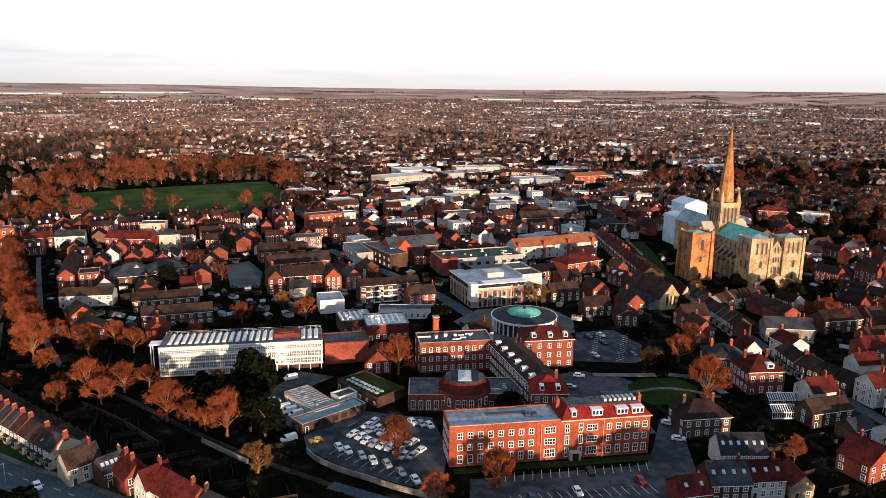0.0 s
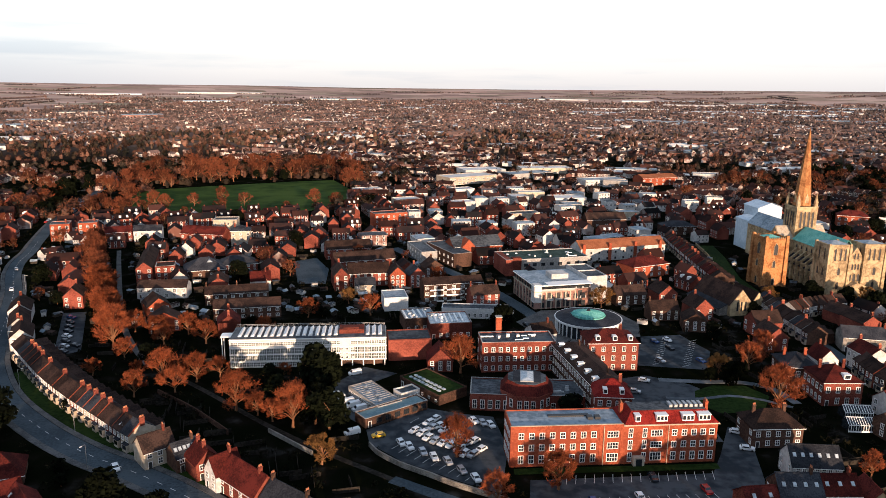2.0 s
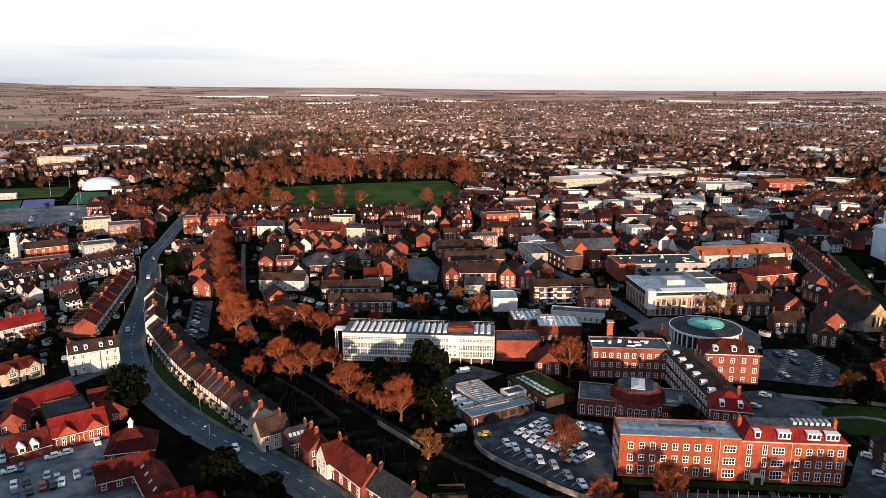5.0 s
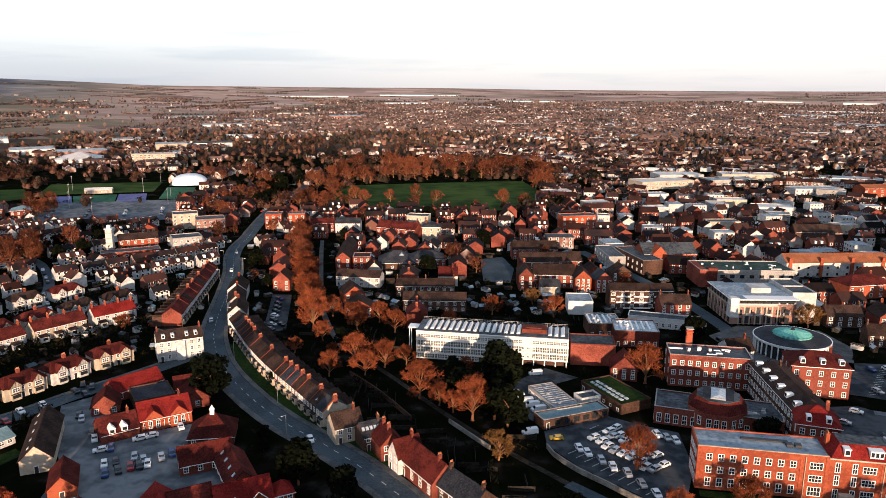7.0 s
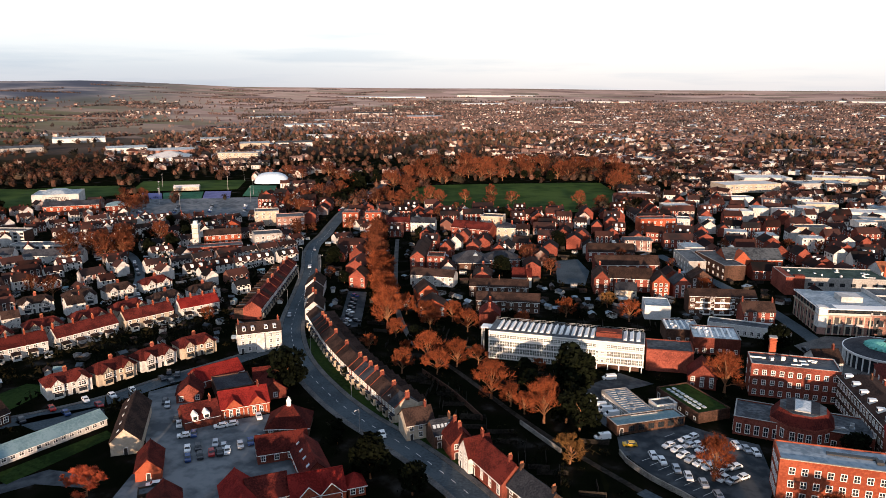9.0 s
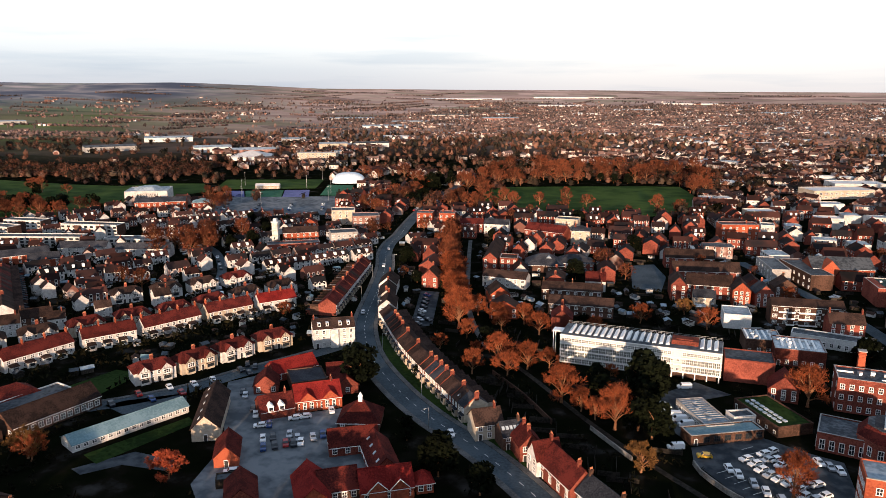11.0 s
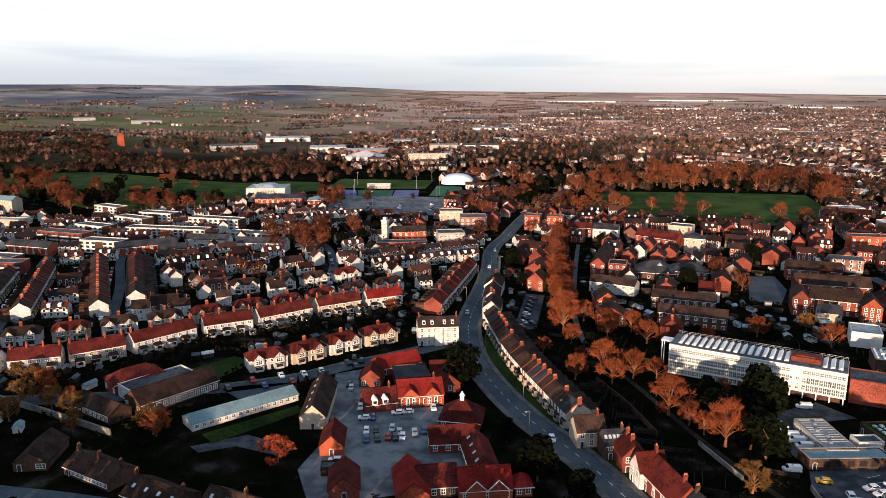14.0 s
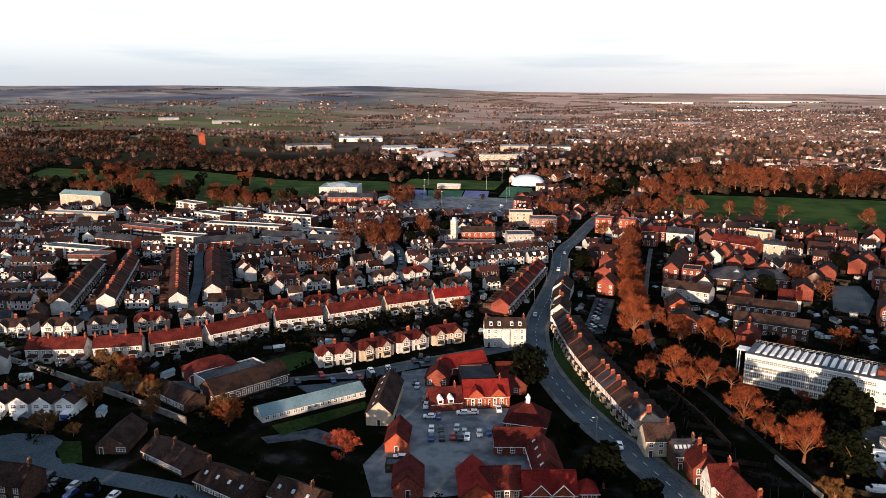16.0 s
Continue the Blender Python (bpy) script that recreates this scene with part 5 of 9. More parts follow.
    part("weathercock", Shape().box(-0.06, cy - 0.06, 84, 0.06, cy + 0.06, 86.4).box(-0.6, cy - 0.05, 85.2, 0.6, cy + 0.05, 85.4).done("weathercock", STEEL), spire)


cathedral()


def bell_tower():
    ob = thing("bell_tower", 181.5, 389.0, 9.0, "detached square stone bell tower with stepped buttresses", "bell tower")
    TAKEN.append((180.7, 389, 12))
    w, hh = 12.2, 26.4
    s = Shape().box(-w / 2, -w / 2, -0.3, w / 2, w / 2, hh)
    for z in (8.6, 16.6, 25.2):
        s.box(-w / 2 - 0.3, -w / 2 - 0.3, z, w / 2 + 0.3, w / 2 + 0.3, z + 0.6)
    part("wall", s.done("wall", STONE_O), ob)
    but = Shape().frustum((-1.2, -1.2, 1.2, 1.2, -0.3), (-1.0, -1.0, 1.0, 1.0, 16)).frustum((-1.0, -1.0, 1.0, 1.0, 16), (-0.8, -0.8, 0.8, 0.8, 28.2)).done("buttress", STONE_O)
    for sx in (-1, 1):
        for sy in (-1, 1):
            part("buttress", but, ob, "", pose(sx * w / 2, sy * w / 2, 0))
    part("roof", Shape().hip(-5.6, -5.6, 5.6, 5.6, hh, hh + 1.6).done("roof", COPPER), ob, "low pale green roof")
    for k in range(9):
        for rz in (0, 90, 180, 270):
            part("battlement", Shape().box(-0.32, -0.3, 0, 0.32, 0.1, 0.9).done("battlement", STONE_O), ob, "", pose(0, 0, 0, 0, 0, rz) @ pose(-4.6 + 1.15 * k, -w / 2 + 0.1, hh))
    a, b = arch_mesh(2.2, 6.4), arch_mesh(1.6, 4.0)
    for rz in (0, -90, 90, 180):
        m = pose(0, 0, 0, 0, 0, rz)
        part("belfry_opening", a, ob, "", m @ pose(0, -w / 2, 17.6))
        part("lancet", b, ob, "", m @ pose(-0.4, -w / 2, 10.6))
        part("lancet", b, ob, "", m @ pose(0, -w / 2, 1.0))


bell_tower()


def scaffold_tent():
    ob = thing("scaffold_tent", 219.0, 484.0, 5.5, "tall white sheeted scaffold shelter over the choir", "scaffold")
    TAKEN.append((219, 488, 20))
    part("lower_sheeting", Shape().box(-14, -9, -0.2, 1, 9, 19.6).done("lower_sheeting", SHEET), ob)
    part("lower_roof", Shape().gable(-14.4, -9.4, 1.4, 9.4, 19.6, 21.4, 0, "y").done("lower_roof", SHEET), ob)
    part("upper_sheeting", Shape().box(-3, 1, -0.2, 14, 20, 26.6).done("upper_sheeting", SHEET), ob)
    part("upper_roof", Shape().gable(-3.5, 0.5, 14.5, 20.5, 26.6, 30.0, 0, "y").done("upper_roof", SHEET), ob, "pale blue-white sheet roof")
    pole = Shape().cone(0, 0, 0, 0.12, 20.0, 0.12, 6).done("pole", STEEL)
    for k in range(8):
        part("pole", pole, ob, "", pose(-14 + 2.1 * k, -9.2, 0))


scaffold_tent()


# ---- houses by name ----
NEARG = "houses near the cathedral close"
sl = building("house", 104.4, 184.6, -4, 13.5, 9, 5.2, 4.2, "gable", WHITE, SLATE, 2, 7, 0, "fl", (0.9, 1.4), label="white rendered house with dark slate roof and skylights", category="house", group=NEARG, lights=6)
building("house", 92.6, 169.2, -1, 11, 9, 5.4, 4.2, "gable", BRICK_B, SLATE, 2, 4, 1, "fl", label="brown-brick house with dark slate roof and skylights", category="house", group=NEARG, lights=4)
building("house", 82.0, 166.8, 7, 8.8, 8, 4.0, 3.2, "gable", BRICK, TILE, 1, 3, 0, "f", label="low brick house with a red roof", category="house", group=NEARG, lights=2)
building("house", 103.2, 169.9, 1, 10, 8, 5.4, 3.6, "gable", WHITE, TILE, 2, 4, 1, "f", label="white cottage with a dark red tiled roof", category="house", group=NEARG, lights=3)
building("house", 112.6, 169.2, -3, 6, 9, 4.2, 2.8, "gable", STONE, TILE, 1, 2, 0, "f", along="y", label="small flint cottage with pale gable", category="house", group=NEARG)
building("house", 138.5, 176.8, 20, 12, 10, 5.6, 4.4, "gable", BRICK_O, TILE, 2, 3, 1, "fl", along="y", label="orange-brick house with steep red gabled roof", category="house", group=NEARG)
building("house", 102.4, 206.2, 3.3, 15.5, 11, 6.2, 4.2, "hip", BRICK_B, TILE_B, 2, 5, 2, "fl", label="square red-brick house with hipped tiled roof", category="house", group=NEARG)
mn = building("mansion", 138.1, 237.5, 0.9, 13.5, 14, 8.4, 4.2, "hip", BRICK, TILE, 2, 4, 2, "fl", (1.2, 2.0), label="red-brick mansion with white cornice and hipped red roof", category="house", group=NEARG, side_cols=5)
part("dormer", Shape().box(-1.2, -1, 0, 1.2, 1.4, 1.7, 0).box(-0.9, -1.03, 0.3, 0.9, -1, 1.5, 1).done("dormer", PAINT, GLASS), mn, "white dormer", pose(1.5, -5.2, 9.3))
building("mansion", 131.5, 251, -4, 12, 13, 8.2, 3.6, "hip", BRICK_B, SLATE, 2, 4, 2, "fl", (1.2, 2.0), label="brown-brick mansion wing with slate roof", category="house", group=NEARG, chim_mat=BRICK_O)
building("house", 146, 209, 11, 16, 8, 5.2, 3, "gable", BRICK_B, TILE_B, 2, 4, 1, "fl", label="brick rear range with red roof", category="house", group=NEARG)
building("house", 149.5, 198, 20, 9, 7, 4.0, 2.4, "gable", BRICK_B, SLATE, 1, 3, 0, "f", label="small pale outbuilding with bay window", category="house", group=NEARG)
building("house", 157, 190, 10, 10, 8, 5.4, 3, "gable", WHITE, SLATE, 2, 3, 1, "f", label="white house with dark slate roof", category="house", group=NEARG)
building("house", 172.5, 221.5, -80, 8.6, 9, 7.6, 3.6, "gable", WHITE, TILE, 3, 3, 1, "fr", along="y", label="white three-storey gabled house on the street", category="house", group=NEARG)
building("hall", 178, 286.5, -12, 20, 10, 6.2, 3.4, "gable", FLINT, SLATE, 1, 5, 1, "fl", label="grey stone hall with slate roof and red chimney", category="hall", group=NEARG)
building("house", 207.5, 297, 8, 20, 10, 6, 3.5, "gable", BRICK_B, TILE_B, 2, 5, 1, "fl", label="long brown-brick house with brown roof", category="house", group=NEARG)
building("house", 166, 264, -84, 12, 9, 7.4, 3, "gable", WHITE, TILE, 2, 4, 2, "fr", label="white house with red chimneys", category="house", group=NEARG)


def glasshouse(x, y, rot, w, d):
    ob = thing("conservatory", x, y, rot, "white-framed glass conservatory in a walled garden", "conservatory")
    take(x, y, rot, w, d)
    part("glazing", Shape().box(-w / 2, -d / 2, 0, w / 2, d / 2, 2.4).gable(-w / 2, -d / 2, w / 2, d / 2, 2.4, 4.0).done("glazing", GLASS), ob)
    bar = Shape().box(-0.07, -d / 2 - 0.06, 0, 0.07, -d / 2, 2.4).add([(-0.07, -d / 2, 2.42), (0.07, -d / 2, 2.42), (0.07, 0, 4.05), (-0.07, 0, 4.05), (-0.07, -d / 2, 2.5), (0.07, -d / 2, 2.5), (0.07, 0, 4.14), (-0.07, 0, 4.14)], [(3, 2, 1, 0), (4, 5, 6, 7), (0, 1, 5, 4), (2, 3, 7, 6), (1, 2, 6, 5), (3, 0, 4, 7)]).done("glazing_bar", PAINT)
    n = round(w / 0.8)
    for k in range(n + 1):
        part("glazing_bar", bar, ob, "", pose(-w / 2 + w * k / n, 0, 0))
    part("frame", Shape().box(-w / 2 - 0.1, -d / 2 - 0.1, 2.3, w / 2 + 0.1, -d / 2, 2.5).box(-w / 2 - 0.1, -0.1, 4.0, w / 2 + 0.1, 0.1, 4.2).box(-w / 2 - 0.1, -d / 2 - 0.1, 0, w / 2 + 0.1, -d / 2, 0.5).done("frame", PAINT), ob)


glasshouse(138.5, 222.5, -3, 9, 5)
glasshouse(134.5, 213.5, -3, 8.5, 5)

MB = "brick flats and houses behind the avenue"
building("flats", -163.5, 398, 16.5, 8.2, 46, 8.6, 3.4, "gable", BRICK, TILE_B, 3, 2, 0, "flr", along="y", label="long gabled brick block with grey tiled roof", category="flats", group=MB, side_cols=12)
building("flats", -148.8, 385.5, 17, 10, 11, 8.6, 0, "flat", BRICK, TILE_B, 3, 3, 0, "f", label="square brick block of flats", category="flats", group=MB)
building("flats", -138.5, 355, 5, 24, 10, 5.6, 2.6, "gable", WHITE, TILE_B, 2, 8, 0, "f", (1.5, 1.4), label="white and brick two-storey flats with dark roof", category="flats", group=MB)
lb = building("library_hall", -132, 399, 20, 22, 18, 4.2, 5.6, "hip", BRICK_B, SLATE, 1, 5, 0, "f", label="dark slate-roofed hall with stepped rooflights", category="hall", group=MB)
for k in range(3):
    part("rooflight", Shape().gable(-1.6, -1.6, 1.6, 1.6, 0, 1.5, 0, "y").done("rooflight", LEAD), lb, "", pose(2.5, -3 + 3 * k, 7.6))
building("hall", -116.5, 409, 22, 21, 14, 4.6, 4.2, "hip", BRICK, SLATE, 2, 7, 0, "f", (1.0, 1.0), label="brick hall with a dark slate roof", category="hall", group=MB)
building("flats", -99.4, 346.5, 14, 30, 9, 5.6, 2.8, "gable", BRICK_B, TILE_B, 2, 10, 3, "fl", (1.3, 1.1), label="brown-brick terraced flats with dark roof", category="flats", group=MB)
building("flats", -88.2, 323.5, 12, 30, 9, 5.6, 2.8, "gable", BRICK_B, TILE_B, 2, 10, 0, "fl", (1.3, 1.1), label="brown-brick terraced flats with dark roof", category="flats", group=MB)
building("house", -131.5, 326, 32, 10, 13, 5.2, 3.8, "gable", BRICK_O, TILE_B, 2, 2, 0, "f", along="y", label="brick house with white-edged gable and dark roof", category="house", group=MB)
building("house", -120, 305, 20, 13, 11, 5.0, 3.8, "gable", BRICK_O, TILE_B, 2, 2, 0, "f", along="y", label="wide brick house with white-edged gable", category="house", group=MB)
RC = "red-brick college court"
building("college_range", -52.5, 375, 14, 7.5, 17, 8.2, 4, "gable", BRICK, TILE_B, 3, 2, 1, "fl", along="y", label="gabled red-brick college range with brown roof", category="college", group=RC)
building("college_range", -38, 381, 10, 22, 10, 7.4, 4.4, "gable", BRICK, TILE_B, 3, 7, 0, "f", (0.9, 1.2), label="red-brick college range with brown roof and dormers", category="college", group=RC)
building("college_range", -22.6, 376.5, 12, 8.4, 12, 8.0, 4, "gable", BRICK_O, TILE_B, 3, 3, 0, "f", along="y", label="gabled bright red-brick college range", category="college", group=RC)
building("college_range", -12.5, 379, 18, 9, 11, 7.0, 4, "gable", BRICK, SLATE, 3, 3, 1, "f", along="y", label="gabled brick house with slate roof", category="college", group=RC)
building("college_range", -3.5, 395.5, 18, 11, 10, 7.0, 4, "gable", BRICK_B, TILE_B, 3, 3, 1, "f", along="y", label="gabled brown-brick range with dark roof", category="college", group=RC)
building("college_range", -44, 414.5, 20, 36, 10, 6.4, 4.2, "gable", BRICK, TILE_B, 2, 9, 0, "f", label="long low brown-roofed college range", category="college", group=RC)
building("college_range", -57, 444, 16.6, 28, 10, 6.4, 4.2, "gable", BRICK, TILE_B, 2, 7, 0, "f", label="long low brown-roofed college range", category="college", group=RC)
TC = "town centre shops"
building("shop", -157, 480, -8, 30, 12, 7.4, 4, "gable", BRICK, TILE, 2, 8, 2, "f", label="red-brick shop range with tall front", category="shop", group=TC)
building("shop", -150, 505, 6, 16, 12, 12, 0, "flat", CREAM, FELT, 3, 5, 0, "fl", label="cream and brick square block lit by the sun", category="shop", group=TC)
building("shop", -132.6, 478, 12, 12.5, 12, 10, 3, "hip", CREAM, SLATE, 3, 4, 2, "fl", label="tall cream house with bay front", category="shop", group=TC)
building("shop", -217, 484, 20, 17, 10, 7, 3, "gable", BRICK, TILE, 2, 5, 2, "fl", label="red-brick shop with white upper windows", category="shop", group=TC)
building("shop", -198.5, 488, 14, 18, 10, 7.4, 3, "gable", WHITE, SLATE, 2, 6, 1, "f", label="white rendered shop range with slate roof", category="shop", group=TC)
building("shop", -242, 494, 20, 12, 12, 11, 0, "flat", BRICK_O, FELT, 3, 4, 2, "fl", (1.3, 1.9), label="bright orange-brick corner block", category="shop", group=TC)
building("shop", -258, 488, 20, 12, 12, 11, 0, "flat", BRICK_O, FELT, 3, 4, 1, "fl", (1.3, 1.9), label="bright orange-brick corner block", category="shop", group=TC)
building("shop", -10.5, 443, -72, 32, 10, 7.0, 0, "flat", CONCRETE, FELT, 2, 8, 0, "f", label="long grey-fronted shop with flat roof", category="shop", group=TC)
building("shop", 6.0, 437, -64, 38, 12, 8.0, 0, "flat", BRICK_B, FELT, 2, 9, 0, "fr", label="long brick shop block with grey flat roof", category="shop", group=TC)
building("shop", -38.5, 547, 24, 26, 12, 10.5, 0, "flat", BRICK_O, FELT, 3, 8, 1, "f", label="bright red-brick fronted block with white cornice", category="shop", group=TC)
building("shop", -19.5, 553, 8, 9, 11, 10.5, 0, "flat", WHITE, FELT, 3, 3, 0, "fl", label="white flat-fronted block beside brick shops", category="shop", group=TC)
building("superstore", 30, 806, 32, 62, 28, 8.0, 0, "flat", CREAM, METALW, 2, 16, 0, "f", (2.6, 1.6), label="wide cream superstore with pale roof", category="shop", group=TC)
building("superstore", 104, 862, 28, 56, 26, 5.5, 0, "flat", CONCRETE, LEAD, 1, 12, 0, "f", (2.6, 1.6), label="wide grey flat-roofed retail shed", category="shop", group=TC)
building("superstore", 178, 798, 18, 50, 22, 6.5, 0, "flat", WHITE, LEAD, 2, 12, 0, "f", (2.6, 1.6), label="white and grey flat-roofed retail shed", category="shop", group=TC)
building("superstore", 240, 806, 18, 44, 20, 8.5, 3, "gable", BRICK_O, TILE_O, 2, 8, 0, "f", (2.0, 1.6), label="brick retail building with orange roof", category="shop", group=TC)

building("superstore", 130, 905, 8, 64, 26, 7.0, 0, "flat", CREAM, METALW, 1, 6, 0, "f", (3.4, 1.6), label="long cream retail shed with a white roof", category="shop", group=TC)
building("superstore", 50, 880, 20, 52, 30, 7.0, 0, "flat", WHITE, METALW, 1, 6, 0, "f", (3.4, 1.6), label="broad white retail shed with a pale roof", category="shop", group=TC)
building("superstore", 317, 858, -12, 34, 18, 6.5, 0, "flat", WHITE, LEAD, 1, 6, 0, "f", (2.6, 1.8), label="low white flat-roofed depot", category="depot", group=TC)
for x, y, rot, L, D, h, wall, tile, lab in ((72, 660, 8, 16, 18, 7.5, CONCRETE, METALW, "grey shop block with a pale flat roof"), (117, 662, 6, 32, 20, 6.5, WHITE, METALW, "wide white shop block with a pale flat roof"),
                                            (113, 618, 14, 15, 15, 7.5, CONCRETE, LEAD, "grey shop block with a pale flat roof"), (148, 628, 8, 10, 11, 8, WHITE, FELT, "small white flat-roofed shop"), (153, 586, 12, 17, 12, 6.5, CREAM, LEAD, "cream shop block with a pale flat roof"),
                                            (67, 572, 18, 24, 12, 7, CREAM, FELT, "cream shop range with a flat roof"), (86, 690, 10, 26, 14, 7, CREAM, METALW, "cream shop block with a white flat roof"), (22, 700, 24, 20, 14, 8, WHITE, LEAD, "white shop block with a pale flat roof"),
                                            (220, 630, -4, 12, 11, 9, WHITE, LEAD, "tall white shop with a flat roof"), (249, 652, -10, 14, 11, 9, WHITE, FELT, "tall white shop with a flat roof"), (190, 782, -14, 26, 12, 7, CONCRETE, LEAD, "grey office block with a pale roof"),
                                            (-30, 640, 24, 22, 14, 7, CREAM, METALW, "cream shop block with a white flat roof"), (-70, 700, 24, 26, 14, 7, WHITE, LEAD, "white shop block with a pale flat roof"), (20, 620, 20, 18, 13, 8, WHITE, METALW, "white shop block with a pale flat roof")):
    building("shop", x, y, rot, L, D, h, 0, "flat", wall, tile, 1 if h < 7.4 else 2, max(3, L // 5), 0, "f", (1.9, 1.5), label=lab, category="shop", group=TC, doors=0)
building("shop", 128, 556, 10, 32, 12, 6.0, 4.4, "gable", BRICK_B, TILE_B, 1, 6, 0, "f", (1.8, 1.4), label="long brown-roofed market hall", category="hall", group=TC, doors=0)
building("shop", 176, 528, 4, 24, 14, 6.4, 3.4, "hip", BRICK_B, SLATE, 2, 5, 0, "f", (1.5, 1.5), label="brown-brick hall with a blue-grey slate roof", category="hall", group=TC, doors=0)

building("villa", 327, 566, -22, 22, 12, 8.5, 4, "hip", BRICK_O, TILE, 2, 6, 0, "f", (1.5, 1.9), label="large orange-brick villa with a red hipped roof", category="house", group=TC, doors=0)
building("villa", 356, 556, -26, 24, 10, 8, 0, "flat", WHITE, LEAD, 2, 7, 0, "f", (1.3, 1.7), label="white flat-fronted pair of houses", category="house", group=TC, doors=0)
building("villa", 275, 428, -20, 13, 9, 6, 3.4, "gable", CREAM, TILE_B, 2, 4, 0, "f", (1.3, 1.4), label="cream house with a brown roof below the cathedral", category="house", group=TC, doors=0)

# ---- the north end: theatre, halls, dome ----
th = building("theatre", -559, 492, 38, 38, 34, 9.5, 0, "flat", WHITE, LEAD, 0, 0, 0, label="white many-sided theatre with a lettered wall", category="theatre", trim=False)
part("upper_roof", Shape().cone(0, 0, 9.5, 15, 12.5, 9, 6).done("upper_roof", LEAD), th)
txt = bpy.data.curves.new("sign", "FONT")
txt.body, txt.size, txt.align_x, txt.extrude = "FESTIVAL", 5.0, "CENTER", 0.05
txt.materials.append(DARKP)
sg = new("sign_lettering", txt)
sg.parent = th
sg["label"] = "large dark capital lettering"
sg.matrix_basis = pose(2, -17.2, 4.2, 90, 0, 0)
building("theatre_annexe", -500, 452, 40, 42, 14, 8, 3, "gable", BRICK_O, SLATE, 2, 12, 0, "fl", (1.4, 1.8), label="brick hall range with arched white windows", category="hall")
building("theatre_annexe", -470, 470, 40, 16, 16, 7, 3, "hip", BRICK, TEALROOF, 2, 5, 0, "fl", label="brick corner block with blue-grey roof", category="hall")


def air_dome():
    ob = thing("air_dome", -462, 688, 32, "white inflated sports dome beside the courts", "sports dome")
    TAKEN.append((-462, 688, 26))
    v, f = [], []
    n, m = 28, 8
    for j in range(m + 1):
        a = math.pi / 2 * j / m
        for k in range(n):
            t = 2 * math.pi * k / n
            c, s = math.cos(t), math.sin(t)
            c, s = math.copysign(abs(c) ** 0.6, c), math.copysign(abs(s) ** 0.6, s)
            v.append((19 * math.cos(a) ** 0.8 * c, 15.5 * math.cos(a) ** 0.8 * s, 11.0 * math.sin(a)))
    for j in range(m):
        f += [(j * n + k, j * n + (k + 1) % n, (j + 1) * n + (k + 1) % n, (j + 1) * n + k) for k in range(n)]
    part("membrane", Shape().add(v, f).done("membrane", SHEET), ob)


air_dome()
building("sports_hall", -745, 852, 34, 58, 54, 4.5, 8, "hip", METALW, METALW, 0, 0, 0, label="broad white sports hall with pyramid roof", category="hall", trim=False)
building("pavilion", -507, 602, 30, 25, 8, 3.6, 1.6, "gable", CREAM, METALW, 1, 8, 0, "f", label="cream sports pavilion with white roof", category="pavilion")
fm = thing("floodlight", -470, 620, 0, "tall thin floodlight mast beside the courts", "floodlight", "masts")
part("mast", Shape().cone(0, 0, 0, 0.16, 14, 0.08, 8).done("mast", STEEL), fm)
part("lamp_head", Shape().box(-0.7, -0.15, 13.7, 0.7, 0.15, 14.1).done("lamp_head", STEEL), fm)
for x, y in ((-505, 560), (-545, 610), (-425, 600), (-500, 690), (-400, 560), (-430, 500), (-470, 520)):
    copy_thing(fm, pose(x, y, 0, 0, 0, 20))
wt = thing("white_tower", -318, 383, 20, "slim white stair tower with a balcony rail", "tower")
part("shaft", Shape().box(-2, -2, 0, 2, 2, 15.5).done("shaft", WHITE), wt)
part("cap", Shape().box(-2.4, -2.4, 15.5, 2.4, 2.4, 16.0).box(-1.2, -1.2, 16, 1.2, 1.2, 18).done("cap", METALW), wt)
for k in range(4):
    part("ledge", Shape().box(-2.15, -2.15, 2.8 + 3.4 * k, 2.15, 2.15, 3.1 + 3.4 * k).done("ledge", STONE), wt)
NB = "blocks by the north gate"
building("fire_station", -298, 376, 42, 34, 10, 4.4, 0, "flat", BRICK, FELT, 1, 8, 0, "f", (2.4, 2.0), label="low fire station with white fascia", category="station", group=NB, doors=0)
building("office_block", -276, 402, 42, 18, 14, 9.5, 0, "flat", CONCRETE, FELT, 3, 6, 0, "fr", (1.4, 1.2), label="grey concrete office cube with flat roof", category="office building", group=NB)
building("office_block", -296, 462, 36, 20, 16, 10.0, 0, "flat", PINKB, FELT, 3, 6, 0, "fr", (1.4, 1.4), label="pale pink-brick office block with flat roof", category="office building", group=NB)
building("office_block", -322, 470, 36, 18, 14, 11.0, 0, "flat", CREAM, FELT, 4, 5, 0, "fl", (1.4, 1.4), label="cream rendered office block with flat roof", category="office building", group=NB)
building("hall", -312, 402, 42, 24, 11, 6.5, 3, "gable", BRICK_O, TILE_B, 2, 7, 0, "fl", label="long orange-brick hall with brown roof", category="hall", group=NB)
building("house", -330, 438, 30, 10, 9, 5.5, 3, "gable", BRICK_O, TILE, 2, 3, 1, "f", along="y", label="bright orange-brick gabled house", category="house", group=NB)

